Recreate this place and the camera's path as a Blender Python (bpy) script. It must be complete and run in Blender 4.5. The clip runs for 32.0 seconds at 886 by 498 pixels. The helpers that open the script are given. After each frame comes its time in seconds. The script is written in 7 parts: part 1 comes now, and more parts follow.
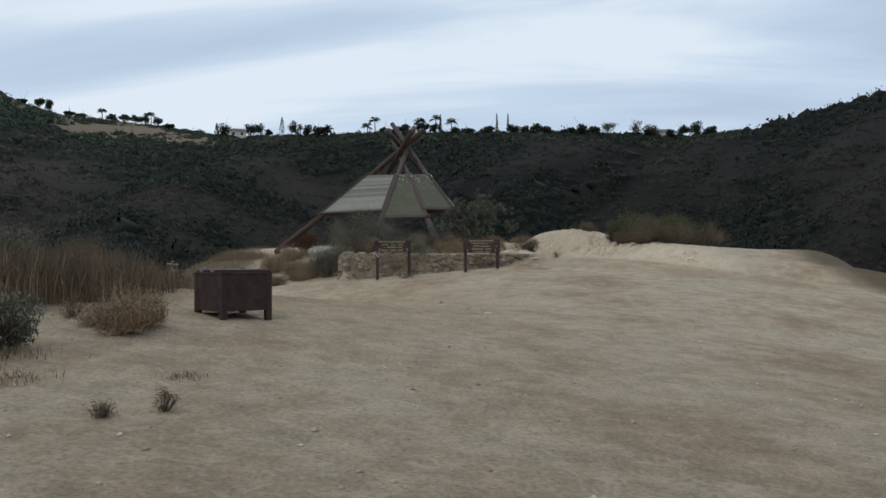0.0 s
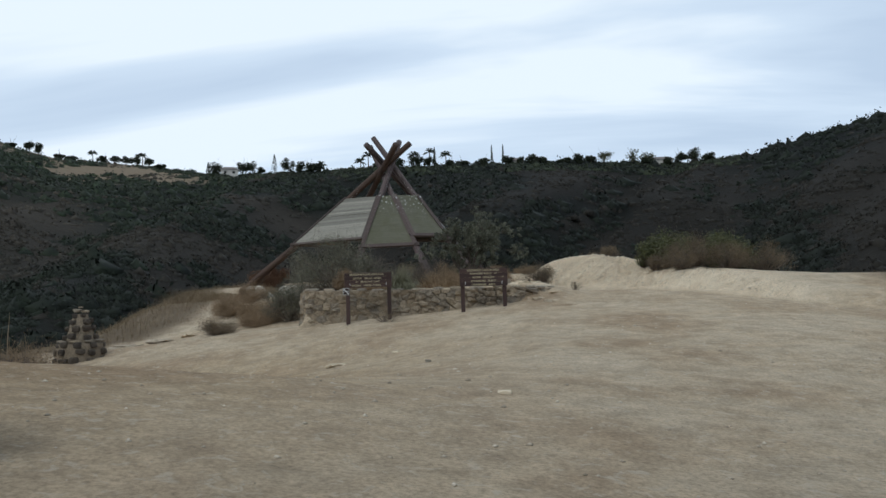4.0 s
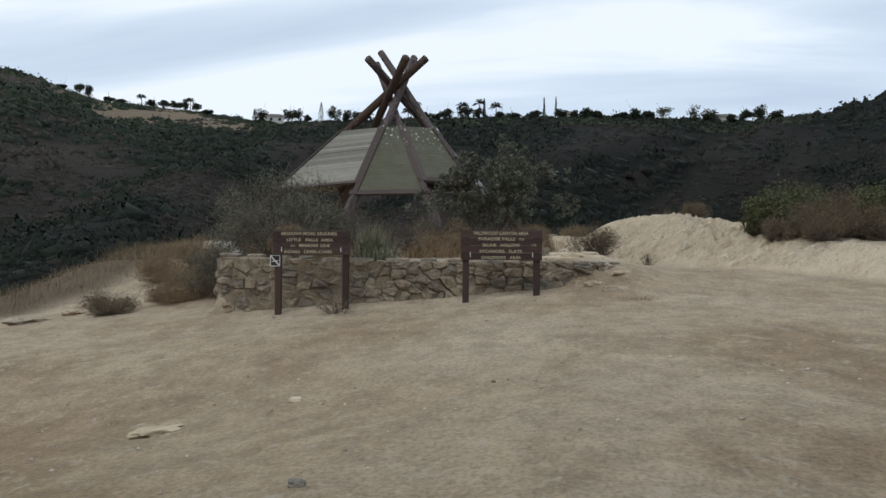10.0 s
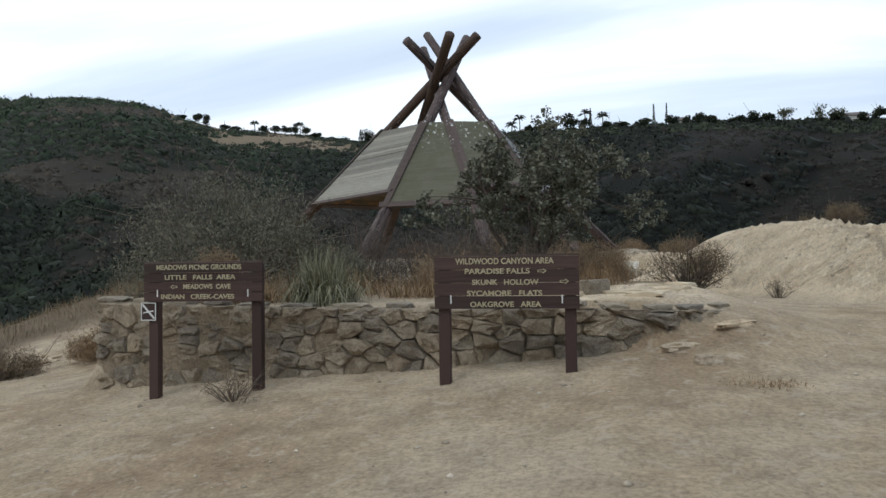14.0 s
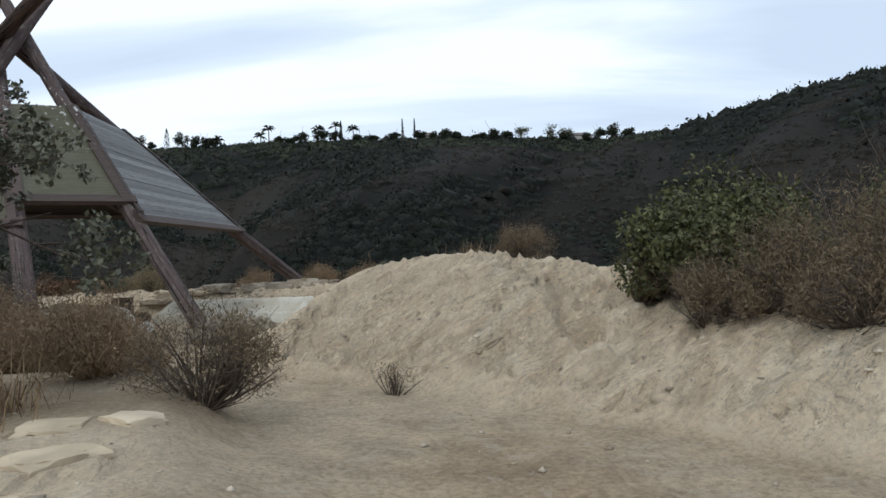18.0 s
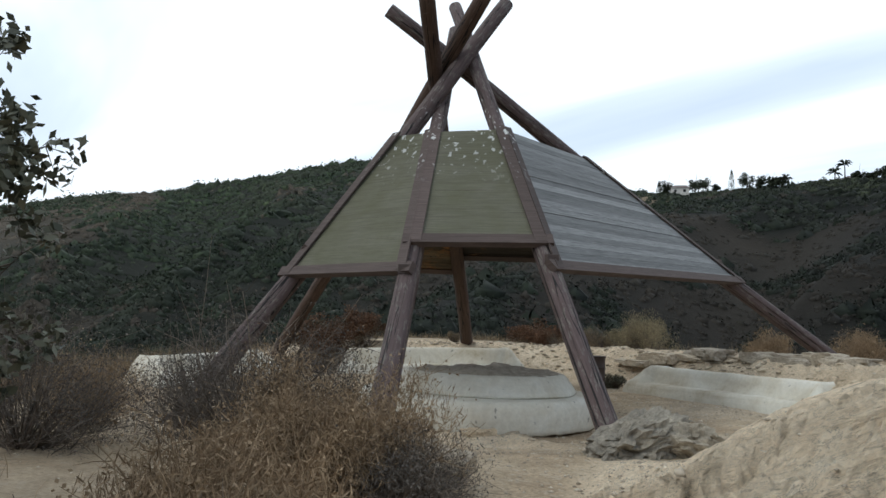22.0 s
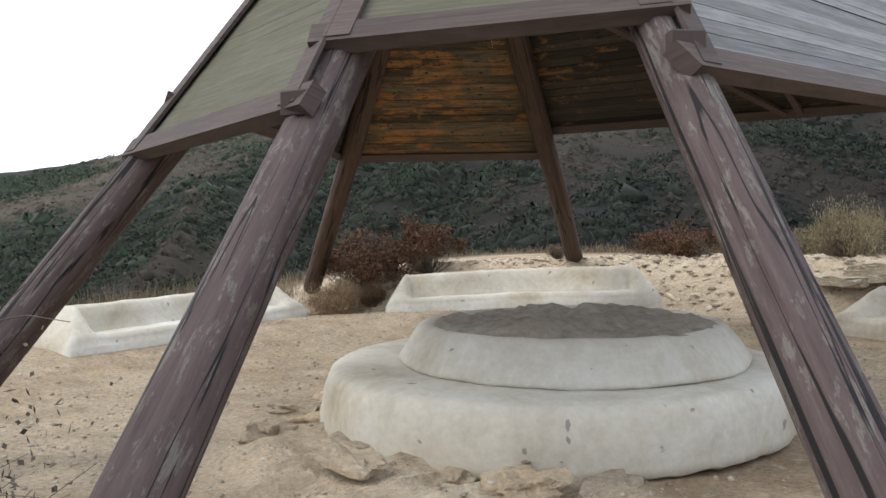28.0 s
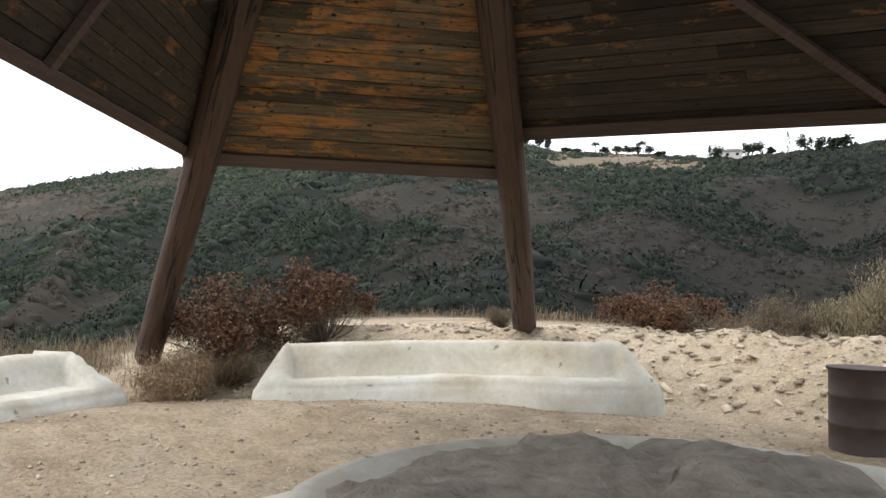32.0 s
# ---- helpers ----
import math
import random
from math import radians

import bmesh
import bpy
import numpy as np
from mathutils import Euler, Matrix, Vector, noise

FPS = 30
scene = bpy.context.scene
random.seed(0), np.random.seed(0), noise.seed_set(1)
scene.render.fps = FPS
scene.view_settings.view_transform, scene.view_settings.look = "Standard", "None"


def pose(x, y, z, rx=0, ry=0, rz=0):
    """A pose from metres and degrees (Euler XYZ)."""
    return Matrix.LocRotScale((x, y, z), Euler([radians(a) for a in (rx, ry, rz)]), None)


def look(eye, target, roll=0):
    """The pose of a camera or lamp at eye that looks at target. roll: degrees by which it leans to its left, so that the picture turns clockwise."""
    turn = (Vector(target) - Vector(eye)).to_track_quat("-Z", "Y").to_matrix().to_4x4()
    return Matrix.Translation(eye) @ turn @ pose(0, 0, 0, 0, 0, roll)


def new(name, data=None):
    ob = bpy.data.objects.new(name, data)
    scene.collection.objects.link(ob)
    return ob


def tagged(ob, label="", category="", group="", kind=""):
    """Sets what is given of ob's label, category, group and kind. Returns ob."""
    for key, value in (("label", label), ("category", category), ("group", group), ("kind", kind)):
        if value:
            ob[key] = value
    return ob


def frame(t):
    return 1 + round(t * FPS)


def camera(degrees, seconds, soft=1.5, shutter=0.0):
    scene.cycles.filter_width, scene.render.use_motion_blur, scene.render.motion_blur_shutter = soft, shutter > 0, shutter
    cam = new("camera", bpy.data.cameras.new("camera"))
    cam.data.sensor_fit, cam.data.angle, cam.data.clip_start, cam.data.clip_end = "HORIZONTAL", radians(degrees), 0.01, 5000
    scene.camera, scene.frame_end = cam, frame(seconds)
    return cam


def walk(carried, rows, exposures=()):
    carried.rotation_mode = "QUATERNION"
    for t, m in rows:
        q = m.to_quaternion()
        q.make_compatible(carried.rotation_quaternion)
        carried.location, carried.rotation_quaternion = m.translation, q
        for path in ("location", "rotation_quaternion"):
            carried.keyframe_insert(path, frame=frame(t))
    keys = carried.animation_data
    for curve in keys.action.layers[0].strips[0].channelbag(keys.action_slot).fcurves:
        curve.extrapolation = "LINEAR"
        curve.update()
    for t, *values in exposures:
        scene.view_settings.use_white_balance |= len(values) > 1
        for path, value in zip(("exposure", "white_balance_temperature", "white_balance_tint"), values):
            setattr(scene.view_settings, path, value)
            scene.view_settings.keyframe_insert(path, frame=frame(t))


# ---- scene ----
cam = camera(59.9, 32.0)
PATH = [
    (0, (1.416, -2.92, 1.166), (1.295, -0.924, 1.202), -0.2),
    (0.5, (1.345, -2.066, 1.181), (1.353, -0.066, 1.218), -0.5),
    (1, (1.223, -1.195, 1.143), (1.331, 0.8, 1.223), -0.9),
    (1.5, (1.153, -0.359, 1.135), (1.174, 1.64, 1.217), -1.5),
    (2, (1.146, 0.454, 1.18), (1.106, 2.452, 1.268), -1.7),
    (2.5, (1.154, 1.259, 1.206), (1.103, 3.258, 1.25), -2.1),
    (3, (1.22, 2.157, 1.204), (1.122, 4.151, 1.328), -1.9),
    (3.5, (1.252, 2.98, 1.214), (1.156, 4.974, 1.337), -1.9),
    (5.5, (1.086, 6.732, 1.323), (0.884, 8.716, 1.469), -0.3),
    (6, (1.103, 7.434, 1.385), (0.965, 9.427, 1.463), -0.8),
    (6.5, (1.196, 8.153, 1.4), (0.976, 10.131, 1.597), -0.7),
    (7, (1.335, 8.816, 1.434), (1.119, 10.801, 1.547), -0.8),
    (7.5, (1.499, 9.534, 1.47), (1.323, 11.523, 1.586), 0.0),
    (8, (1.603, 10.233, 1.472), (1.413, 12.222, 1.565), 1.2),
    (8.5, (1.698, 10.895, 1.529), (1.517, 12.886, 1.57), 0.2),
    (9, (1.682, 11.574, 1.589), (1.479, 13.564, 1.586), 0.1),
    (9.5, (1.658, 12.247, 1.627), (1.45, 14.236, 1.635), 0.5),
    (10, (1.693, 12.957, 1.644), (1.454, 14.942, 1.655), 0.4),
    (10.5, (1.694, 13.669, 1.657), (1.341, 15.638, 1.663), -0.3),
    (11, (1.78, 14.412, 1.722), (1.438, 16.382, 1.686), -1.0),
    (11.5, (1.833, 15.155, 1.747), (1.481, 17.123, 1.778), -0.5),
    (12, (1.994, 15.863, 1.78), (1.641, 17.831, 1.829), -0.9),
    (12.5, (2.117, 16.575, 1.831), (1.768, 18.544, 1.883), -1.1),
    (13, (2.184, 17.3, 1.866), (1.78, 19.259, 1.868), -1.5),
    (13.5, (2.294, 18.041, 1.898), (1.801, 19.979, 1.916), -1.7),
    (14, (2.447, 18.817, 1.915), (1.927, 20.747, 1.968), -0.7),
    (14.5, (2.688, 19.649, 1.931), (2.268, 21.603, 2.011), -1.0),
    (15, (2.864, 20.44, 2.02), (2.61, 22.424, 2.074), -1.5),
    (15.5, (3.104, 21.207, 2.103), (3.006, 23.204, 2.156), -2.6),
    (17.5, (4.265, 24.275, 2.412), (4.351, 26.273, 2.46), -2.7),
    (18, (4.618, 25.028, 2.487), (4.712, 27.025, 2.557), -2.4),
    (18.5, (4.859, 25.815, 2.564), (4.866, 27.813, 2.662), -0.9),
    (19, (5.045, 26.468, 2.627), (5.01, 28.465, 2.721), -1.1),
    (19.5, (5.134, 27.149, 2.717), (4.789, 29.117, 2.81), -0.0),
    (20, (5.211, 27.823, 2.813), (4.755, 29.769, 2.885), -0.6),
    (20.5, (5.283, 28.476, 2.846), (4.676, 30.38, 2.927), -0.9),
    (21, (5.221, 29.042, 2.908), (4.406, 30.863, 3.052), 0.4),
    (21.5, (5.171, 29.606, 2.951), (4.23, 31.363, 3.116), 1.0),
    (22, (5.049, 30.086, 2.975), (3.828, 31.66, 3.159), 2.0),
    (22.5, (4.906, 30.541, 2.978), (3.644, 32.08, 3.173), 2.2),
    (23, (4.848, 31.113, 3.021), (3.666, 32.716, 3.204), 2.3),
    (23.5, (4.652, 31.508, 3.054), (3.455, 33.094, 3.279), 2.9),
    (24, (4.575, 31.771, 3.068), (3.363, 33.332, 3.376), 3.1),
    (24.5, (4.405, 32.082, 3.072), (3.127, 33.564, 3.484), 4.4),
    (25, (4.093, 32.472, 2.963), (2.782, 33.963, 3.205), 4.4),
    (25.5, (3.701, 33.047, 2.952), (2.418, 34.578, 3.033), 4.1),
    (27.5, (2.117, 35.428, 2.988), (0.703, 36.842, 2.954), 1.0),
    (28, (1.772, 35.961, 2.945), (0.28, 37.292, 2.901), -1.1),
    (28.5, (1.368, 36.479, 2.939), (-0.226, 37.686, 2.927), -1.0),
    (29, (0.963, 37.011, 2.943), (-0.629, 38.222, 2.94), -1.1),
    (29.5, (0.578, 37.425, 2.943), (-1.107, 38.5, 3.012), -0.6),
    (30, (0.077, 37.739, 2.883), (-1.631, 38.777, 2.921), -0.1),
    (30.5, (-0.422, 38.144, 2.817), (-1.986, 39.391, 2.787), 0.9),
    (31, (-0.942, 38.466, 2.794), (-2.454, 39.776, 2.788), 1.2),
    (31.5, (-1.379, 38.719, 2.851), (-2.777, 40.148, 2.853), 0.9),
    (32, (-1.637, 38.926, 2.851), (-2.94, 40.438, 2.963), 1.4),
]
walk(cam, [(t, look(eye, target, roll)) for t, eye, target, roll in PATH],
     [(0, -0.34, 5950, 3), (1.2, -0.12, 6000, 3), (4, -0.16, 5950, 2), (7, -0.44, 5880, 5), (9, -0.22, 6050, 4), (12, -0.03, 6150, 4), (15, 0.12, 6100, 4), (19, 0.05, 6100, 4), (22, 0.16, 6150, 3), (25, 0.14, 6100, 2), (26, 0.2, 6300, 7), (27.5, 0.75, 6400, 8), (29, 1.02, 6450, 9), (32, 1.10, 6500, 8)])

# ---- exposure, world and sun ----
world = bpy.data.worlds.new("overcast_sky")
scene.world = world
world.use_nodes = True
wn, wl = world.node_tree.nodes, world.node_tree.links
wn.clear()
w_out = wn.new("ShaderNodeOutputWorld")
w_bg = wn.new("ShaderNodeBackground")
w_sky = wn.new("ShaderNodeTexSky")
w_sky.sky_type = "NISHITA"
w_sky.sun_disc = False
w_sky.sun_elevation, w_sky.sun_rotation = radians(48), radians(200)
w_co = wn.new("ShaderNodeTexCoord")
w_sep = wn.new("ShaderNodeSeparateXYZ")
wl.new(w_co.outputs["Generated"], w_sep.inputs[0])
w_abs = wn.new("ShaderNodeMath")
w_abs.operation = "MAXIMUM"
w_abs.inputs[1].default_value = 0.0
wl.new(w_sep.outputs["Z"], w_abs.inputs[0])
w_add = wn.new("ShaderNodeMath")
w_add.operation = "ADD"
w_add.inputs[1].default_value = 0.16
wl.new(w_abs.outputs[0], w_add.inputs[0])
w_uv = wn.new("ShaderNodeCombineXYZ")
for axis in "XY":
    w_div = wn.new("ShaderNodeMath")
    w_div.operation = "DIVIDE"
    wl.new(w_sep.outputs[axis], w_div.inputs[0])
    wl.new(w_add.outputs[0], w_div.inputs[1])
    wl.new(w_div.outputs[0], w_uv.inputs[axis])
w_map = wn.new("ShaderNodeMapping")
w_map.inputs["Rotation"].default_value = (0, 0, radians(58))
w_map.inputs["Scale"].default_value = (0.35, 1.15, 1)
wl.new(w_uv.outputs[0], w_map.inputs[0])
w_noise = wn.new("ShaderNodeTexNoise")
w_noise.inputs["Scale"].default_value = 1.15
w_noise.inputs["Detail"].default_value = 5
w_noise.inputs["Roughness"].default_value = 0.5
w_noise.inputs["Distortion"].default_value = 0.5
wl.new(w_map.outputs[0], w_noise.inputs["Vector"])
w_ramp = wn.new("ShaderNodeValToRGB")
w_ramp.color_ramp.elements[0].position, w_ramp.color_ramp.elements[0].color = 0.36, (0.70, 0.775, 0.93, 1)
w_ramp.color_ramp.elements[1].position, w_ramp.color_ramp.elements[1].color = 0.60, (1.10, 1.115, 1.175, 1)
w_mid = w_ramp.color_ramp.elements.new(0.50)
w_mid.color = (0.86, 0.925, 1.06, 1)
# the cover thins towards the west, where the veiled sun stands
w_west = wn.new("ShaderNodeMath")
w_west.operation = "MULTIPLY_ADD"
w_west.inputs[1].default_value = -0.25
w_lim = wn.new("ShaderNodeMath")
w_lim.operation = "MAXIMUM"
w_lim.inputs[1].default_value = -0.22
wl.new(w_sep.outputs["X"], w_lim.inputs[0])
wl.new(w_lim.outputs[0], w_west.inputs[0])
wl.new(w_noise.outputs["Fac"], w_west.inputs[2])
wl.new(w_west.outputs[0], w_ramp.inputs[0])
w_scale = wn.new("ShaderNodeVectorMath")
w_scale.operation = "SCALE"
w_scale.inputs["Scale"].default_value = 0.06
wl.new(w_sky.outputs[0], w_scale.inputs[0])
w_mix = wn.new("ShaderNodeMix")
w_mix.data_type = "RGBA"
w_mix.inputs["Factor"].default_value = 0.9
wl.new(w_scale.outputs[0], w_mix.inputs["A"])
wl.new(w_ramp.outputs[0], w_mix.inputs["B"])
wl.new(w_mix.outputs["Result"], w_bg.inputs["Color"])
w_bg.inputs["Strength"].default_value = 1.0
wl.new(w_bg.outputs[0], w_out.inputs[0])

sun = new("sun", bpy.data.lights.new("sun", "SUN"))
sun.data.energy, sun.data.angle, sun.data.color = 0.55, radians(25), (1.0, 0.95, 0.88)
sun.matrix_world = look((0, 0, 50), (0 + 12, 0 + 33, 50 - 40))

# ---- small numeric tools ----


def sstep(t):
    t = np.clip(t, 0, 1)
    return t * t * (3 - 2 * t)


def vnoise(x, y, seed=0):
    """Smooth value noise in -1..1."""
    xi, yi = np.floor(x).astype(np.int64), np.floor(y).astype(np.int64)
    u, v = sstep(x - xi), sstep(y - yi)

    def lattice(a, b):
        h = (a * 374761393 + b * 668265263 + seed * 974634777) & 0xFFFFFFFF
        h = ((h ^ (h >> 13)) * 1274126177) & 0xFFFFFFFF
        return ((h ^ (h >> 16)) & 0xFFFF) / 32767.5 - 1
    a, b = lattice(xi, yi), lattice(xi + 1, yi)
    c, d = lattice(xi, yi + 1), lattice(xi + 1, yi + 1)
    return a + (b - a) * u + (c - a) * v + (a - b - c + d) * u * v


def fbm(x, y, seed=0, octaves=4):
    total, amp = 0 * x, 0.5
    for n in range(octaves):
        total = total + amp * vnoise(x * 2**n, y * 2**n, seed + n)
        amp *= 0.5
    return total


def mesh_np(name, verts, faces):
    """A mesh from arrays of vertices and of faces with equal corner counts."""
    verts, faces = np.asarray(verts, np.float32), np.asarray(faces, np.int32)
    me = bpy.data.meshes.new(name)
    n, k = faces.shape
    me.vertices.add(len(verts))
    me.vertices.foreach_set("co", verts.ravel())
    me.loops.add(n * k)
    me.loops.foreach_set("vertex_index", faces.ravel())
    me.polygons.add(n)
    me.polygons.foreach_set("loop_start", np.arange(0, n * k, k, dtype=np.int32))
    me.update(calc_edges=True)
    return me


def smooth(me):
    me.polygons.foreach_set("use_smooth", np.ones(len(me.polygons), bool))
    return me


# ---- materials ----
def material(name, build, rough=0.9, metal=0.0, spec=0.3):
    """build(nodes, links, bsdf) wires the colour and relief."""
    mat = bpy.data.materials.new(name)
    mat.use_nodes = True
    nodes, links = mat.node_tree.nodes, mat.node_tree.links
    bsdf = nodes["Principled BSDF"]
    bsdf.inputs["Roughness"].default_value = rough
    bsdf.inputs["Metallic"].default_value = metal
    bsdf.inputs["Specular IOR Level"].default_value = spec
    build(nodes, links, bsdf)
    return mat


def coords(nodes, links, kind="Object", scale=(1, 1, 1)):
    co = nodes.new("ShaderNodeTexCoord")
    mp = nodes.new("ShaderNodeMapping")
    mp.inputs["Scale"].default_value = scale
    links.new(co.outputs[kind], mp.inputs[0])
    return mp.outputs[0]


def noise_of(nodes, links, vec, scale, detail=6, rough=0.6, distort=0.0):
    n = nodes.new("ShaderNodeTexNoise")
    n.inputs["Scale"].default_value = scale
    n.inputs["Detail"].default_value = detail
    n.inputs["Roughness"].default_value = rough
    n.inputs["Distortion"].default_value = distort
    links.new(vec, n.inputs["Vector"])
    return n.outputs["Fac"]


def ramp_of(nodes, links, fac, stops):
    r = nodes.new("ShaderNodeValToRGB")
    el = r.color_ramp.elements
    while len(el) < len(stops):
        el.new(0.5)
    for e, (p, c) in zip(el, stops):
        e.position, e.color = p, (*c, 1)
    links.new(fac, r.inputs[0])
    return r.outputs[0]


def mixed(nodes, links, fac, a, b, blend="MIX"):
    m = nodes.new("ShaderNodeMix")
    m.data_type, m.blend_type = "RGBA", blend
    for value, socket in ((fac, m.inputs["Factor"]), (a, m.inputs["A"]), (b, m.inputs["B"])):
        if isinstance(value, (int, float)):
            socket.default_value = value
        elif isinstance(value, tuple):
            socket.default_value = (*value, 1)
        else:
            links.new(value, socket)
    return m.outputs["Result"]


def bump_of(nodes, links, bsdf, height, strength, distance):
    b = nodes.new("ShaderNodeBump")
    b.inputs["Strength"].default_value = strength
    b.inputs["Distance"].default_value = distance
    links.new(height, b.inputs["Height"])
    links.new(b.outputs[0], bsdf.inputs["Normal"])
    return b


def grey(a):
    return (a, a, a)


def paler_west(nodes, links):
    """Colour factor: western slopes are drier; their sunlight and the northern shade are painted in."""
    sp = nodes.new("ShaderNodeSeparateXYZ")
    links.new(coords(nodes, links), sp.inputs[0])
    m = nodes.new("ShaderNodeMapRange")
    for k, val in (("From Min", -30.0), ("From Max", -290.0)):
        m.inputs[k].default_value = val
    links.new(sp.outputs["X"], m.inputs["Value"])
    return ramp_of(nodes, links, m.outputs[0], [(0.0, (0.32, 0.33, 0.33)), (0.35, (0.68, 0.68, 0.67)), (1.0, (1.32, 1.30, 1.28))])


def earth_build(nodes, links, bsdf):
    vec = coords(nodes, links)
    big = noise_of(nodes, links, vec, 0.35, 5, 0.6)
    mid = noise_of(nodes, links, vec, 2.2, 6, 0.65)
    fine = noise_of(nodes, links, vec, 22.0, 6, 0.75)
    sand = ramp_of(nodes, links, big, [(0.32, (0.375, 0.271, 0.170)), (0.50, (0.485, 0.377, 0.253)), (0.66, (0.575, 0.475, 0.348))])
    tone = ramp_of(nodes, links, mid, [(0.32, grey(0.78)), (0.52, grey(1.0)), (0.68, grey(1.20))])
    grain = ramp_of(nodes, links, fine, [(0.32, grey(0.62)), (0.5, grey(1.0)), (0.70, grey(1.30))])
    dirt = mixed(nodes, links, 1.0, mixed(nodes, links, 1.0, sand, tone, "MULTIPLY"), grain, "MULTIPLY")
    where = nodes.new("ShaderNodeSeparateXYZ")
    links.new(vec, where.inputs[0])
    west = nodes.new("ShaderNodeMapRange")
    for k_, val in (("From Min", 2.5), ("From Max", -6.0)):
        west.inputs[k_].default_value = val
    links.new(where.outputs["X"], west.inputs["Value"])
    south = nodes.new("ShaderNodeMapRange")
    for k_, val in (("From Min", 26.0), ("From Max", 19.0)):
        south.inputs[k_].default_value = val
    links.new(where.outputs["Y"], south.inputs["Value"])
    brown = nodes.new("ShaderNodeMath")
    brown.operation = "MULTIPLY"
    links.new(west.outputs[0], brown.inputs[0])
    mid_ = nodes.new("ShaderNodeMapRange")
    for k_, val in (("From Min", 5.0), ("From Max", 12.0)):
        mid_.inputs[k_].default_value = val
    links.new(where.outputs["Y"], mid_.inputs["Value"])
    band = nodes.new("ShaderNodeMath")
    band.operation = "MULTIPLY"
    links.new(south.outputs[0], band.inputs[0])
    links.new(mid_.outputs[0], band.inputs[1])
    links.new(band.outputs[0], brown.inputs[1])
    browner = nodes.new("ShaderNodeMath")
    browner.operation = "MULTIPLY_ADD"
    browner.inputs[1].default_value = 0.55
    links.new(brown.outputs[0], browner.inputs[0])
    links.new(big, browner.inputs[2])
    dirt = mixed(nodes, links, 1.0, dirt, ramp_of(nodes, links, browner.outputs[0], [(0.52, grey(1.0)), (0.75, (0.88, 0.84, 0.78)), (1.0, (0.75, 0.69, 0.60))]), "MULTIPLY")
    scuff = noise_of(nodes, links, vec, 5.5, 5, 0.7, 0.8)
    dirt = mixed(nodes, links, ramp_of(nodes, links, scuff, [(0.55, grey(0.0)), (0.64, grey(0.5)), (0.72, grey(0.7))]), dirt, (0.60, 0.51, 0.39))
    # paler bare rock, cracked and layered
    turn = nodes.new("ShaderNodeMapping")
    turn.inputs["Rotation"].default_value = (0, 0, radians(-24))
    links.new(vec, turn.inputs[0])
    dip = nodes.new("ShaderNodeMapping")
    dip.inputs["Rotation"].default_value = (radians(8), radians(25), 0)
    links.new(turn.outputs[0], dip.inputs[0])

    def bedded(scale):
        m = nodes.new("ShaderNodeMapping")
        m.inputs["Scale"].default_value = scale
        links.new(dip.outputs[0], m.inputs[0])
        return m.outputs[0]
    lay = noise_of(nodes, links, bedded((1.2, 2.0, 5.0)), 1.2, 9, 0.72, 0.6)
    rk = ramp_of(nodes, links, lay, [(0.26, (0.72, 0.545, 0.355)), (0.38, (0.86, 0.68, 0.47)), (0.58, (0.92, 0.755, 0.54)), (0.72, (0.94, 0.81, 0.62))])
    rk = mixed(nodes, links, 1.0, rk, ramp_of(nodes, links, fine, [(0.32, grey(0.80)), (0.5, grey(1.0)), (0.70, grey(1.14))]), "MULTIPLY")
    # thin tilted flakes: dark lines paint crevice shade along with the weathered crust
    flake = noise_of(nodes, links, bedded((1.6, 2.4, 9.0)), 1.5, 7, 0.68, 0.9)
    crevice_shade_zone = noise_of(nodes, links, vec, 0.75, 4, 0.6, 0.6)
    lines = ramp_of(nodes, links, flake, [(0.33, grey(0.9)), (0.385, grey(0.1)), (0.486, grey(0.0)), (0.50, grey(0.95)), (0.514, grey(0.0))])
    rk = mixed(nodes, links, mixed(nodes, links, 1.0, lines, ramp_of(nodes, links, crevice_shade_zone, [(0.36, grey(0.25)), (0.60, grey(1.0))]), "MULTIPLY"), rk, (0.30, 0.235, 0.165))
    # scrub-covered slope: litter, dry grass, bare patches
    hb = noise_of(nodes, links, vec, 0.028, 8, 0.66, 0.5)
    hf = noise_of(nodes, links, vec, 0.6, 6, 0.7)
    at = nodes.new("ShaderNodeVertexColor")
    at.layer_name = "cover"
    parched = nodes.new("ShaderNodeMath")
    parched.operation = "MULTIPLY_ADD"
    parched.inputs[1].default_value = 0.55
    links.new(at.outputs["Alpha"], parched.inputs[0])
    half = nodes.new("ShaderNodeMath")
    half.operation = "MULTIPLY"
    half.inputs[1].default_value = 0.55
    links.new(hb, half.inputs[0])
    links.new(half.outputs[0], parched.inputs[2])
    hill = ramp_of(nodes, links, parched.outputs[0], [(0.22, (0.011, 0.013, 0.009)), (0.42, (0.020, 0.021, 0.015)), (0.62, (0.038, 0.031, 0.022)), (0.85, (0.064, 0.051, 0.037))])
    hill = mixed(nodes, links, 1.0, hill, ramp_of(nodes, links, hf, [(0.32, grey(0.8)), (0.5, grey(1.0)), (0.68, grey(1.25))]), "MULTIPLY")
    hill = mixed(nodes, links, 1.0, hill, paler_west(nodes, links), "MULTIPLY")
    straw = mixed(nodes, links, 1.0, (0.130, 0.095, 0.060), ramp_of(nodes, links, hf, [(0.3, grey(0.7)), (0.7, grey(1.2))]), "MULTIPLY")
    sep = nodes.new("ShaderNodeSeparateColor")
    links.new(at.outputs["Color"], sep.inputs[0])
    c = mixed(nodes, links, sep.outputs["Red"], dirt, rk)
    c = mixed(nodes, links, sep.outputs["Green"], c, hill)
    c = mixed(nodes, links, sep.outputs["Blue"], c, straw)
    links.new(c, bsdf.inputs["Base Color"])
    v = nodes.new("ShaderNodeTexVoronoi")
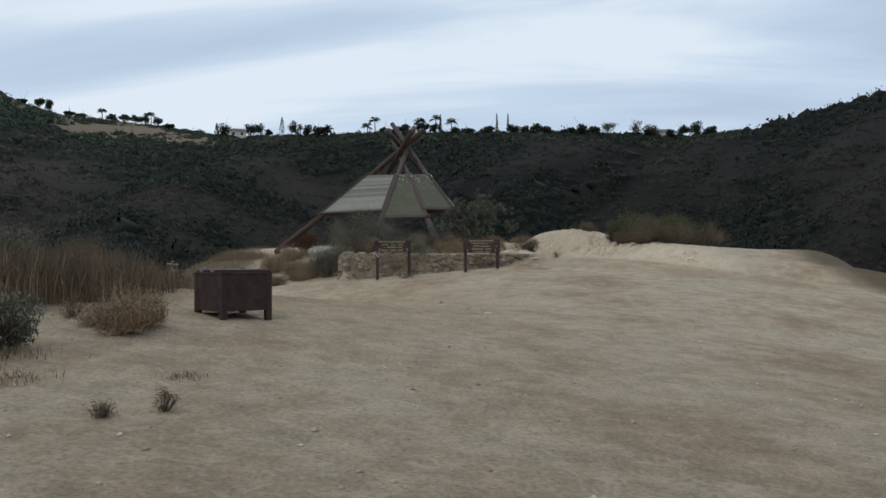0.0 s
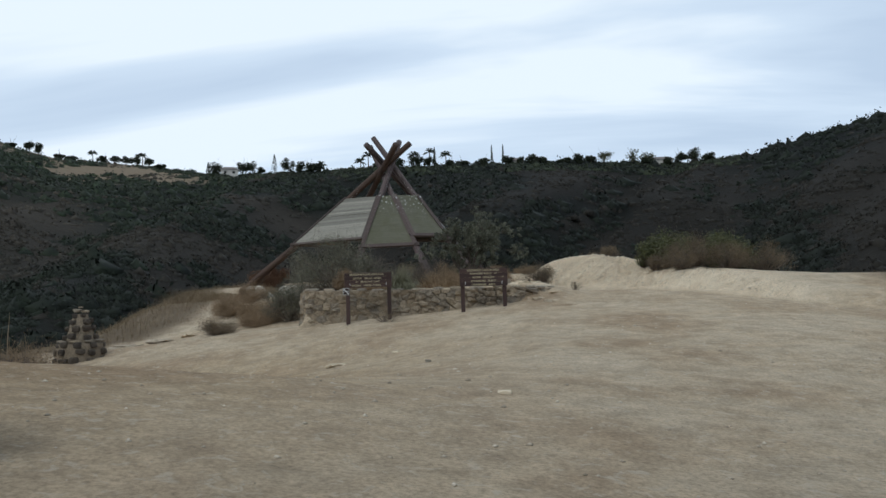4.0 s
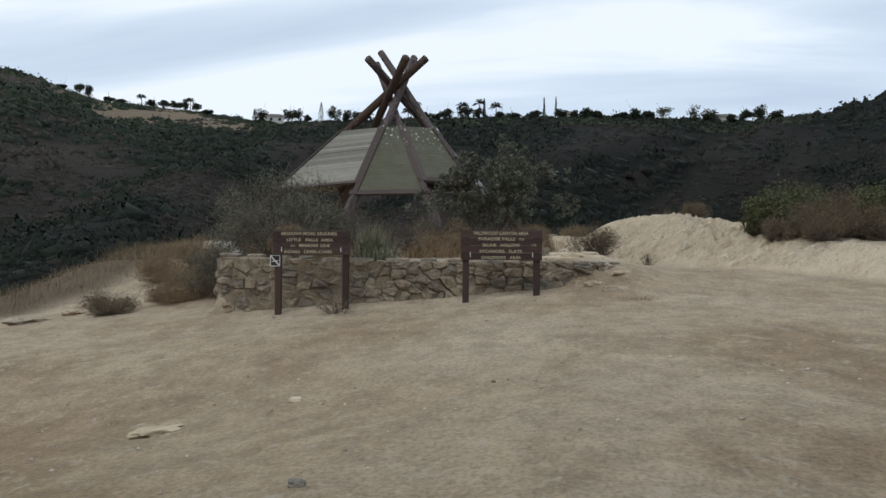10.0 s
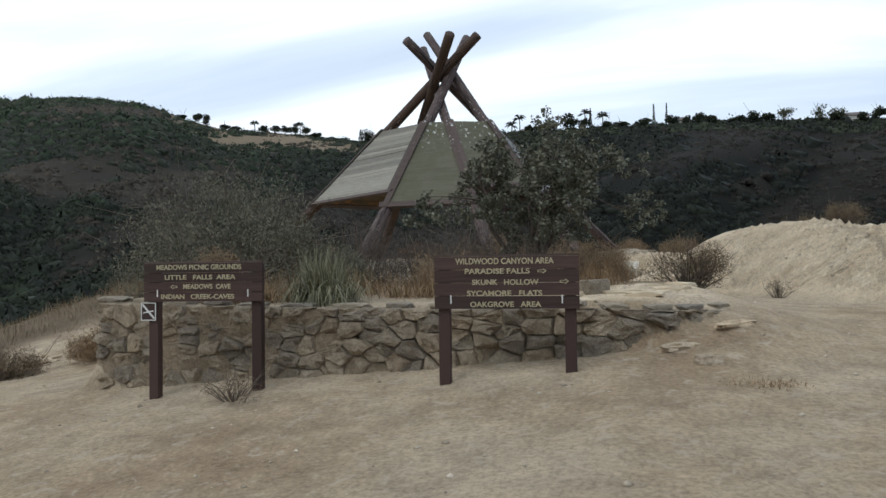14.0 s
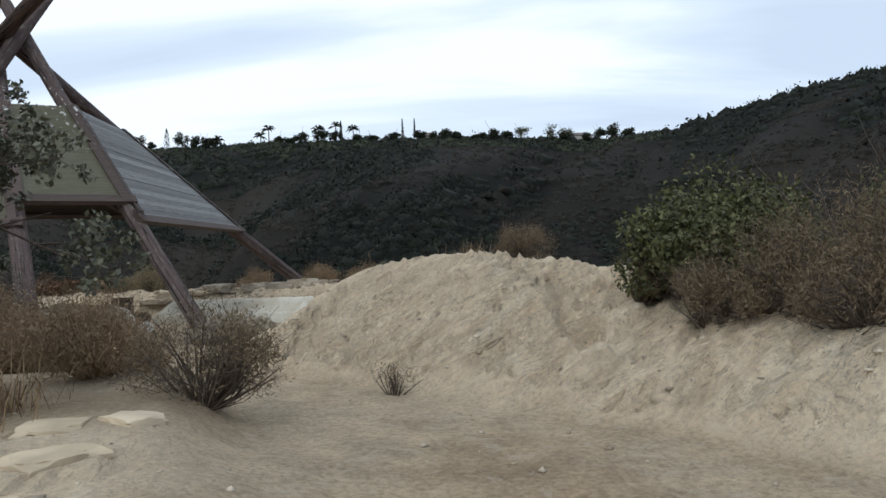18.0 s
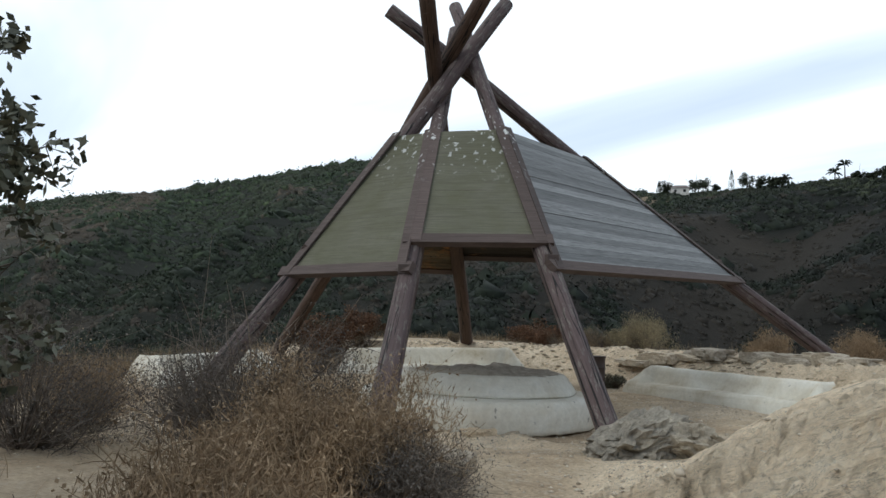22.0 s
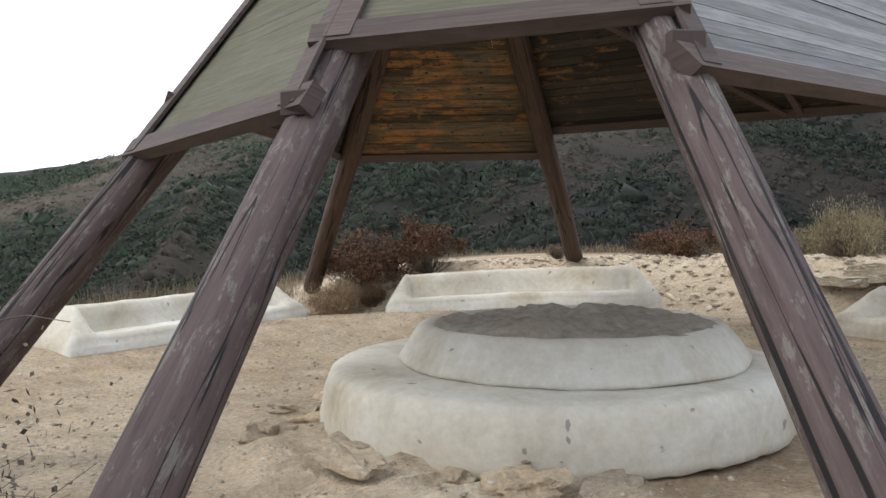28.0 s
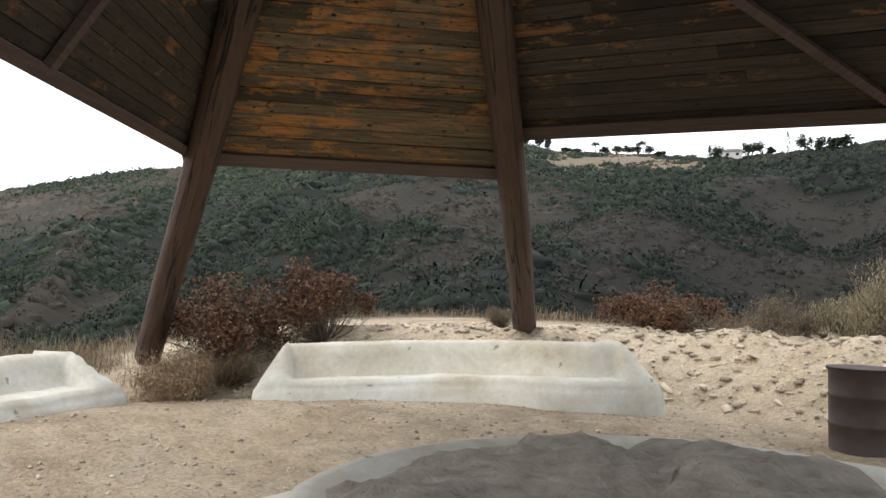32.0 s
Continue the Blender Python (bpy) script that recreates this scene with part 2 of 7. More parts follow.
    v.inputs["Scale"].default_value = 16
    links.new(vec, v.inputs["Vector"])
    hgt = nodes.new("ShaderNodeMath")
    hgt.operation = "ADD"
    links.new(fine, hgt.inputs[0])
    links.new(mid, hgt.inputs[1])
    rockh = nodes.new("ShaderNodeMath")
    rockh.operation = "MULTIPLY_ADD"
    flaky = nodes.new("ShaderNodeMath")
    flaky.operation = "ADD"
    links.new(lay, flaky.inputs[0])
    links.new(flake, flaky.inputs[1])
    links.new(flaky.outputs[0], rockh.inputs[0])
    rk3 = nodes.new("ShaderNodeMath")
    rk3.operation = "MULTIPLY"
    rk3.inputs[1].default_value = 3.0
    links.new(sep.outputs["Red"], rk3.inputs[0])
    links.new(rk3.outputs[0], rockh.inputs[1])
    links.new(hgt.outputs[0], rockh.inputs[2])
    scr = nodes.new("ShaderNodeMath")
    scr.operation = "MULTIPLY"
    scr.inputs[1].default_value = 1.6
    links.new(sep.outputs["Green"], scr.inputs[0])
    both = nodes.new("ShaderNodeMath")
    both.operation = "MULTIPLY_ADD"
    links.new(hf, both.inputs[0])
    links.new(scr.outputs[0], both.inputs[1])
    links.new(rockh.outputs[0], both.inputs[2])
    bump_of(nodes, links, bsdf, both.outputs[0], 0.85, 0.07)


M_EARTH = material("sandy_earth", earth_build, 0.95, spec=0.15)


def rock_build(dark, light, scale=3.0):
    def build(nodes, links, bsdf):
        info = nodes.new("ShaderNodeObjectInfo")
        vec = coords(nodes, links)
        mid = noise_of(nodes, links, vec, scale, 7, 0.7, 0.4)
        fine = noise_of(nodes, links, vec, scale * 9, 5, 0.7)
        c = ramp_of(nodes, links, mid, [(0.28, dark), (0.52, tuple((a + b) / 2 for a, b in zip(dark, light))), (0.75, light)])
        c = mixed(nodes, links, 1.0, c, ramp_of(nodes, links, fine, [(0.3, grey(0.68)), (0.7, grey(1.25))]), "MULTIPLY")
        c = mixed(nodes, links, 1.0, c, ramp_of(nodes, links, info.outputs["Random"], [(0.0, (0.74, 0.73, 0.72)), (0.5, (1.0, 0.97, 0.92)), (1.0, (1.18, 1.1, 0.98))]), "MULTIPLY")
        links.new(c, bsdf.inputs["Base Color"])
        h = nodes.new("ShaderNodeMath")
        h.operation = "ADD"
        links.new(mid, h.inputs[0])
        links.new(fine, h.inputs[1])
        bump_of(nodes, links, bsdf, h.outputs[0], 0.9, 0.06)
    return build


M_STONE = material("wall_stone", rock_build((0.19, 0.155, 0.115), (0.52, 0.445, 0.345), 4.5), 0.92)
M_ROCK = material("pale_rock", rock_build((0.31, 0.265, 0.208), (0.60, 0.535, 0.44), 1.8), 0.94)
M_SHELF = material("tan_bedrock", rock_build((0.42, 0.34, 0.245), (0.68, 0.575, 0.44), 2.2), 0.95)
M_LEDGE = material("grey_ledge_rock", rock_build((0.18, 0.165, 0.14), (0.52, 0.465, 0.375), 2.4), 0.94)
M_CAIRN = material("dark_brown_stone", rock_build((0.050, 0.040, 0.032), (0.135, 0.112, 0.09), 3.0), 0.94)
M_MORTAR = material("earthy_mortar", rock_build((0.20, 0.158, 0.112), (0.42, 0.345, 0.25), 4.0), 0.95)


def pole_build(peel, lime_from, tint=(1, 1, 1)):
    """Purple-brown paint that peels in long patches down to pale grey wood, cracks along the grain and bird lime near the top."""
    def build(nodes, links, bsdf):
        info = nodes.new("ShaderNodeObjectInfo")

        def shifted(scale):
            v = nodes.new("ShaderNodeVectorMath")
            v.operation = "ADD"
            links.new(coords(nodes, links, "UV", scale), v.inputs[0])
            m = nodes.new("ShaderNodeMath")
            m.operation = "MULTIPLY"
            m.inputs[1].default_value = 40.0
            links.new(info.outputs["Random"], m.inputs[0])
            links.new(m.outputs[0], v.inputs[1])
            return v.outputs[0]
        s = noise_of(nodes, links, shifted((12, 0.9, 1)), 2.4, 9, 0.72, 0.2)
        patch = noise_of(nodes, links, shifted((9.0, 2.4, 1)), 1.7, 9, 0.74, 0.2)
        paint = ramp_of(nodes, links, s, [(0.3, (0.068, 0.045, 0.042)), (0.55, (0.106, 0.074, 0.068)), (0.75, (0.150, 0.114, 0.104))])
        paint = mixed(nodes, links, 1.0, paint, tint, "MULTIPLY")
        bare = ramp_of(nodes, links, s, [(0.3, (0.085, 0.070, 0.060)), (0.6, (0.19, 0.165, 0.14)), (0.8, (0.30, 0.265, 0.225))])
        c = mixed(nodes, links, ramp_of(nodes, links, patch, [(peel, grey(0.0)), (peel + 0.022, grey(0.92))]), paint, bare)
        gap = noise_of(nodes, links, shifted((4.0, 0.13, 1)), 2.0, 3, 0.5, 0.25)
        c = mixed(nodes, links, ramp_of(nodes, links, gap, [(0.484, grey(0.0)), (0.492, grey(1.0)), (0.508, grey(1.0)), (0.516, grey(0.0))]), c, (0.012, 0.010, 0.009))
        drop = noise_of(nodes, links, shifted((7, 3.0, 1)), 3.0, 4, 0.6)
        sp = nodes.new("ShaderNodeSeparateXYZ")
        links.new(coords(nodes, links, "UV"), sp.inputs[0])
        high = nodes.new("ShaderNodeMapRange")
        for k, val in (("From Min", lime_from), ("From Max", lime_from + 4.0)):
            high.inputs[k].default_value = val
        links.new(sp.outputs["Y"], high.inputs["Value"])
        lime = nodes.new("ShaderNodeMath")
        lime.operation = "MULTIPLY"
        links.new(ramp_of(nodes, links, drop, [(0.645, grey(0.0)), (0.67, grey(0.8))]), lime.inputs[0])
        links.new(ramp_of(nodes, links, high.outputs[0], [(0.0, grey(0.0)), (0.12, grey(1.0)), (0.36, grey(1.0)), (0.5, grey(0.12))]), lime.inputs[1])
        c = mixed(nodes, links, lime.outputs[0], c, (0.66, 0.64, 0.60))
        links.new(c, bsdf.inputs["Base Color"])
        bump_of(nodes, links, bsdf, s, 0.6, 0.02)
    return build


M_POLE = material("weathered_brown_pole", pole_build(0.545, 6.1), 0.75)
M_POLE_DARK = material("dark_brown_pole", pole_build(0.74, 7.5, (0.86, 0.78, 0.62)), 0.8)


def board_build(lo, hi, stain=None, lichen=0.0, stain_at=0.55, lime=0.0, knots=0.0, vary=(0.70, 1.22)):
    """Grain along each plank, its own tone, and as asked: bare orange patches, lichen, bird lime, dark knots and mildew."""
    def build(nodes, links, bsdf):
        info = nodes.new("ShaderNodeObjectInfo")

        def shifted(scale, by=31.0):
            v = nodes.new("ShaderNodeVectorMath")
            v.operation = "ADD"
            links.new(coords(nodes, links, "UV", scale), v.inputs[0])
            m = nodes.new("ShaderNodeMath")
            m.operation = "MULTIPLY"
            m.inputs[1].default_value = by
            links.new(info.outputs["Random"], m.inputs[0])
            links.new(m.outputs[0], v.inputs[1])
            return v.outputs[0]
        g = noise_of(nodes, links, shifted((0.7, 11, 1)), 3.2, 8, 0.7, 0.35)
        c = ramp_of(nodes, links, g, [(0.28, lo), (0.72, hi)])
        c = mixed(nodes, links, 1.0, c, ramp_of(nodes, links, info.outputs["Random"], [(0, grey(vary[0])), (1, grey(vary[1]))]), "MULTIPLY")
        big = noise_of(nodes, links, coords(nodes, links, "Object", (1, 1, 1)), 1.3, 6, 0.65, 0.3)
        if stain:
            mask = noise_of(nodes, links, shifted((1.1, 2.6, 1)), 1.5, 8, 0.76, 0.3)
            edge = ramp_of(nodes, links, mask, [(stain_at, grey(0.0)), (stain_at + 0.035, grey(0.6)), (stain_at + 0.12, grey(1.0))])
            zone = ramp_of(nodes, links, noise_of(nodes, links, coords(nodes, links, "Object"), 0.55, 2, 0.5), [(0.36, grey(0.0)), (0.5, grey(1.0))])
            hue = ramp_of(nodes, links, g, [(0.3, tuple(0.42 * a for a in stain)), (0.55, stain), (0.75, tuple(1.35 * a for a in stain))])
            c = mixed(nodes, links, mixed(nodes, links, 1.0, edge, zone, "MULTIPLY"), c, hue)
        if knots:
            k = noise_of(nodes, links, shifted((4.5, 11, 1)), 2.2, 3, 0.6, 0.4)
            c = mixed(nodes, links, ramp_of(nodes, links, k, [(0.63, grey(0.0)), (0.68, grey(knots))]), c, (0.012, 0.010, 0.008))
        if lichen:
            c = mixed(nodes, links, ramp_of(nodes, links, big, [(0.35, grey(0.15)), (0.65, grey(lichen))]), c, (0.092, 0.090, 0.046))
        if lime:
            sp = nodes.new("ShaderNodeSeparateXYZ")
            links.new(coords(nodes, links, "Object"), sp.inputs[0])
            high = nodes.new("ShaderNodeMapRange")
            for nm, val in (("From Min", 5.1), ("From Max", 6.1), ("To Max", 1.0)):
                high.inputs[nm].default_value = val
            links.new(sp.outputs["Z"], high.inputs["Value"])
            d = noise_of(nodes, links, coords(nodes, links, "Object", (6, 6, 2.2)), 1.6, 4, 0.62)
            spots = ramp_of(nodes, links, d, [(0.60, grey(0.0)), (0.63, grey(lime))])
            c = mixed(nodes, links, mixed(nodes, links, 1.0, spots, high.outputs[0], "MULTIPLY"), c, (0.62, 0.61, 0.57))
        links.new(c, bsdf.inputs["Base Color"])
        bump_of(nodes, links, bsdf, g, 0.5, 0.012)
    return build


M_GREY = material("silvery_grey_board", board_build((0.12, 0.118, 0.112), (0.31, 0.305, 0.29), vary=(0.6, 1.2)), 0.8)
M_TAN = material("sun_bleached_board", board_build((0.17, 0.155, 0.125), (0.33, 0.305, 0.25)), 0.82)
M_MOSS = material("mossy_board", board_build((0.092, 0.086, 0.062), (0.185, 0.171, 0.127), lichen=0.62, lime=0.9, vary=(0.92, 1.06)), 0.9)
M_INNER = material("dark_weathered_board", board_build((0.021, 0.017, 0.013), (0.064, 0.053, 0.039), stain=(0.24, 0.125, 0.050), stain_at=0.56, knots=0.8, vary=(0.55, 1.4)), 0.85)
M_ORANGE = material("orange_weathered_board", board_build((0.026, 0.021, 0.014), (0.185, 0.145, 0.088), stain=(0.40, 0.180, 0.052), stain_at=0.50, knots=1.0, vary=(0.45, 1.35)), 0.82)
M_TRIM = material("brown_trim_board", board_build((0.060, 0.042, 0.036), (0.125, 0.092, 0.078)), 0.78)
M_TRIM_LIME = material("brown_trim_board_with_bird_lime", board_build((0.060, 0.042, 0.036), (0.125, 0.092, 0.078), lime=0.95), 0.78)
M_SIGN = material("dark_brown_sign_board", board_build((0.036, 0.020, 0.017), (0.072, 0.042, 0.034)), 0.6)


def plaster_build(nodes, links, bsdf):
    vec = coords(nodes, links)
    big = noise_of(nodes, links, vec, 1.1, 6, 0.65, 0.3)
    fine = noise_of(nodes, links, vec, 14, 6, 0.7)
    c = ramp_of(nodes, links, big, [(0.28, (0.40, 0.335, 0.235)), (0.42, (0.53, 0.470, 0.365)), (0.56, (0.62, 0.575, 0.475)), (0.72, (0.69, 0.655, 0.575))])
    c = mixed(nodes, links, 1.0, c, ramp_of(nodes, links, fine, [(0.3, grey(0.88)), (0.7, grey(1.06))]), "MULTIPLY")
    spot = noise_of(nodes, links, vec, 5.5, 3, 0.5)
    c = mixed(nodes, links, ramp_of(nodes, links, spot, [(0.70, grey(0.0)), (0.73, grey(0.75))]), c, (0.20, 0.185, 0.16))
    links.new(c, bsdf.inputs["Base Color"])
    bump_of(nodes, links, bsdf, fine, 0.35, 0.015)


M_PLASTER = material("worn_white_plaster", plaster_build, 0.85)


def plain_build(lo, hi, scale, strength=0.4, dist=0.01):
    def build(nodes, links, bsdf):
        vec = coords(nodes, links)
        n = noise_of(nodes, links, vec, scale, 7, 0.7, 0.2)
        links.new(ramp_of(nodes, links, n, [(0.3, lo), (0.7, hi)]), bsdf.inputs["Base Color"])
        bump_of(nodes, links, bsdf, n, strength, dist)
    return build


M_CONCRETE = material("worn_grey_concrete", plain_build((0.23, 0.19, 0.145), (0.47, 0.40, 0.315), 6.5, 1.0, 0.06), 0.9)
M_RUST = material("rusty_brown_steel", plain_build((0.030, 0.020, 0.017), (0.075, 0.048, 0.038), 6), 0.7, 0.2)
M_DRUM = material("brown_painted_steel", plain_build((0.050, 0.034, 0.028), (0.082, 0.058, 0.048), 3, 0.15), 0.55, 0.1)
M_LETTER = material("faded_yellow_paint", plain_build((0.30, 0.255, 0.15), (0.50, 0.44, 0.295), 25, 0.1), 0.8)
M_WHITE = material("white_sign_paint", plain_build((0.55, 0.54, 0.50), (0.72, 0.71, 0.68), 8, 0.1), 0.6)
M_HOUSE = material("pale_stucco", plain_build((0.50, 0.46, 0.40), (0.62, 0.58, 0.52), 0.6, 0.1), 0.9)
M_ROOF = material("grey_roof_tile", plain_build((0.12, 0.10, 0.09), (0.2, 0.17, 0.15), 1.0, 0.1), 0.9)
# near-black colour for the shade inside the table's gap and the house windows
M_DARK = material("painted_opening_shade", plain_build((0.008, 0.008, 0.008), (0.014, 0.013, 0.012), 3, 0.1), 0.9)


def bush_build(lo, hi, zone):
    """Foliage of far bushes: each its own tone, mottled by leaf clumps, drier in zones."""
    def build(nodes, links, bsdf):
        geo = nodes.new("ShaderNodeNewGeometry")
        vec = coords(nodes, links)
        tone = noise_of(nodes, links, vec, 0.33, 3, 0.6)
        c = ramp_of(nodes, links, tone, [(0.36, lo), (0.5, tuple((a + b) / 2 for a, b in zip(lo, hi))), (0.64, hi)])
        c = mixed(nodes, links, 1.0, c, ramp_of(nodes, links, geo.outputs["Random Per Island"], [(0.0, grey(0.74)), (1.0, grey(1.26))]), "MULTIPLY")
        n = noise_of(nodes, links, vec, 2.6, 6, 0.75)
        c = mixed(nodes, links, 1.0, c, ramp_of(nodes, links, n, [(0.34, grey(0.82)), (0.5, grey(1.0)), (0.68, grey(1.2))]), "MULTIPLY")
        far = noise_of(nodes, links, vec, 0.035, 6, 0.62, 0.5)
        c = mixed(nodes, links, ramp_of(nodes, links, far, [(0.44, grey(0.0)), (0.60, grey(0.9))]), c, mixed(nodes, links, 1.0, zone, ramp_of(nodes, links, n, [(0.34, grey(0.68)), (0.68, grey(1.3))]), "MULTIPLY"))
        c = mixed(nodes, links, 1.0, c, paler_west(nodes, links), "MULTIPLY")
        links.new(c, bsdf.inputs["Base Color"])
        bump_of(nodes, links, bsdf, n, 0.2, 0.10)
    return build


def leaf_build(lo, hi, zone=None, mottle=(0.7, 1.25)):
    def build(nodes, links, bsdf):
        geo = nodes.new("ShaderNodeNewGeometry")
        c = ramp_of(nodes, links, geo.outputs["Random Per Island"], [(0.0, lo), (0.6, tuple((a + b) / 2 for a, b in zip(lo, hi))), (1.0, hi)])
        vec = coords(nodes, links)
        n = noise_of(nodes, links, vec, 1.7, 4, 0.6)
        c = mixed(nodes, links, 1.0, c, ramp_of(nodes, links, n, [(0.3, grey(mottle[0])), (0.7, grey(mottle[1]))]), "MULTIPLY")
        if zone:
            far = noise_of(nodes, links, vec, 0.05, 5, 0.6, 0.3)
            c = mixed(nodes, links, ramp_of(nodes, links, far, [(0.42, grey(0.0)), (0.64, grey(0.85))]), c, zone)
        links.new(c, bsdf.inputs["Base Color"])
    return build


M_SLAB = material("weathered_slab", leaf_build((0.48, 0.38, 0.255), (0.70, 0.595, 0.44)), 0.95)
M_RUBBLE = material("pale_rubble", leaf_build((0.30, 0.240, 0.170), (0.62, 0.53, 0.41)), 0.95)
M_LEAF_OLIVE = material("grey_olive_leaf", leaf_build((0.088, 0.083, 0.056), (0.215, 0.198, 0.138)), 0.75)
M_LEAF_GREEN = material("green_leaf", leaf_build((0.045, 0.050, 0.020), (0.150, 0.150, 0.058)), 0.65)
M_LEAF_TOYON = material("dusty_dark_green_leaf", leaf_build((0.055, 0.060, 0.038), (0.190, 0.185, 0.128)), 0.6)
M_LEAF_DRY = material("dry_brown_leaf", leaf_build((0.115, 0.082, 0.047), (0.26, 0.195, 0.12)), 0.85)
M_LEAF_GREY = material("grey_dry_flower", leaf_build((0.060, 0.050, 0.041), (0.165, 0.140, 0.116)), 0.9)
M_LEAF_RED = material("rusty_red_flower_head", leaf_build((0.070, 0.035, 0.018), (0.185, 0.094, 0.050)), 0.85)
M_STRAW = material("dry_straw", leaf_build((0.130, 0.091, 0.052), (0.30, 0.222, 0.130)), 0.85)
M_GRASS_DULL = material("dull_brown_grass", leaf_build((0.085, 0.060, 0.036), (0.225, 0.165, 0.102)), 0.85)
M_STRAW_RED = material("rusty_dry_grass", leaf_build((0.145, 0.092, 0.048), (0.34, 0.235, 0.130)), 0.85)
M_STRAW_BUSH = material("golden_straw", leaf_build((0.172, 0.115, 0.065), (0.375, 0.268, 0.162)), 0.85)
M_WORN = material("pale_worn_steel", plain_build((0.16, 0.14, 0.125), (0.36, 0.33, 0.30), 9), 0.6, 0.3)
M_SAND = material("tan_sage_blade", leaf_build((0.17, 0.135, 0.075), (0.40, 0.335, 0.20)), 0.85)
M_BLADE = material("grey_green_blade", leaf_build((0.125, 0.122, 0.074), (0.31, 0.29, 0.185)), 0.8)
M_TWIG = material("grey_brown_twig", leaf_build((0.085, 0.066, 0.050), (0.21, 0.165, 0.125)), 0.9)
M_BARK = material("dark_bark", plain_build((0.045, 0.034, 0.026), (0.11, 0.088, 0.070), 14, 0.6), 0.9)
M_FAR_LEAF = material("chaparral_leaf", bush_build((0.008, 0.014, 0.007), (0.034, 0.049, 0.021), (0.031, 0.037, 0.021)), 0.8)
M_FAR_DRY = material("dry_chaparral_leaf", bush_build((0.038, 0.033, 0.023), (0.082, 0.068, 0.049), (0.082, 0.064, 0.046)), 0.85)
M_FAR_BRIGHT = material("bright_chaparral_leaf", bush_build((0.030, 0.045, 0.018), (0.056, 0.078, 0.030), (0.05, 0.06, 0.03)), 0.8)
M_FAR_PALE = material("pale_far_leaf", leaf_build((0.075, 0.078, 0.045), (0.17, 0.165, 0.105)), 0.8)
M_FAR_TREE = material("far_tree_leaf", leaf_build((0.014, 0.019, 0.010), (0.045, 0.052, 0.025)), 0.8)

# ---- the lie of the land ----
A_Y = (-60, -3, 3, 7.4, 12, 16, 20.4, 24.5, 26.5, 30, 33, 37, 60)
A_Z = (-0.9, -0.40, -0.32, -0.16, 0.02, 0.20, 0.43, 0.80, 1.02, 1.36, 1.42, 1.32, 1.3)
B_Y = (-60, 10, 13, 17, 21, 24, 27, 29, 31.5, 35, 38)
B_S = (-0.10, -0.11, -0.08, 0.11, 0.145, 0.10, 0.09, 0.108, 0.10, 0.05, 0.0)
EDGE_Y = (-40, -10, 10, 26, 33, 38, 44, 52)
EDGE_L = (-12, -11, -10.5, -13.5, -12.6, -12.4, -14.5, -14)
EDGE_R = (16, 16.5, 17.2, 15.5, 14, 13, 9, 6)
PLAT_Y = (26.6, 27.6, 28.6, 31, 33, 35, 37)
PLAT_R = (2.3, 2.9, 3.4, 3.1, 2.5, 1.4, 0.6)
FOOT = ((0.7, 39.2), (1.3, 37.0), (2.0, 35.3), (3.05, 34.1), (3.95, 32.95), (4.8, 32.0), (5.5, 31.25), (6.25, 30.5), (6.9, 29.7), (7.5, 29.0), (11, 26.4), (17, 24.3))
CREST_X = (0.8, 1.8, 2.6, 3.0, 3.5, 4.1, 4.8, 5.7, 6.8, 8, 9, 11, 13)
CREST_H = (0.0, 0.12, 0.42, 0.70, 1.07, 1.36, 1.50, 1.50, 1.32, 1.0, 0.72, 0.55, 0.45)
SKY_AZ = (-180, -110, -80, -60, -45, -33, -30, -27, -24.5, -22, -19.7, -18, -15.5, -12, -6, 0, 3, 9, 11.8, 16, 19, 22.5, 26, 29.5, 31.5, 33.5, 34.8, 35.5, 37, 39, 41, 44, 46.5, 49.5, 52, 55, 57.5, 60, 62, 64, 67, 69, 73, 77, 88, 110, 180)
SKY_EL = (4.05, 6.05, 9.05, 12.05, 12.55, 11.98, 11.58, 11.18, 10.63, 10.08, 9.68, 9.43, 9.48, 9.78, 10.18, 10.33, 10.33, 10.18, 10.03, 9.78, 9.58, 9.78, 10.08, 10.23, 10.38, 10.83, 11.18, 11.48, 11.78, 11.88, 11.83, 11.53, 11.03, 10.23, 9.7, 8.95, 8.35, 8.05, 7.65, 7.25, 6.35, 5.95, 5.05, 4.45, 3.25, 3.05, 4.05)
RIDGE_AZ = (-180, -90, -40, -25, -18.5, -16, -10, -1, 9, 16, 20, 26, 32, 40, 60, 75, 100, 180)
RIDGE_R = (500, 420, 310, 300, 300, 322, 326, 305, 325, 385, 370, 446, 452, 420, 430, 520, 600, 500)
# spurs in front of the ridge: azimuth, distance and height along each crest, and how steeply its sides fall
SPURS = (
    ((44, 48, -22), (38, 80, -4), (33.8, 110, 5), (24.5, 200, 24), (20, 270, 37), (17, 320, 47)),
    ((-3, 95, -16), (-10.3, 173, 12.5), (-14.7, 223, 30), (-18.5, 290, 48)),
    ((66, 70, -20), (58, 130, -4), (52, 210, 14), (49, 300, 34), (47, 360, 50)),
    ((84, 90, -22), (76, 170, -10), (69, 270, 6), (66, 360, 26)),
    ((22, 80, -24), (13, 140, -6), (9, 210, 16), (8, 270, 36)),
    ((-26, 70, -18), (-29, 130, 4), (-31, 220, 30)),
)


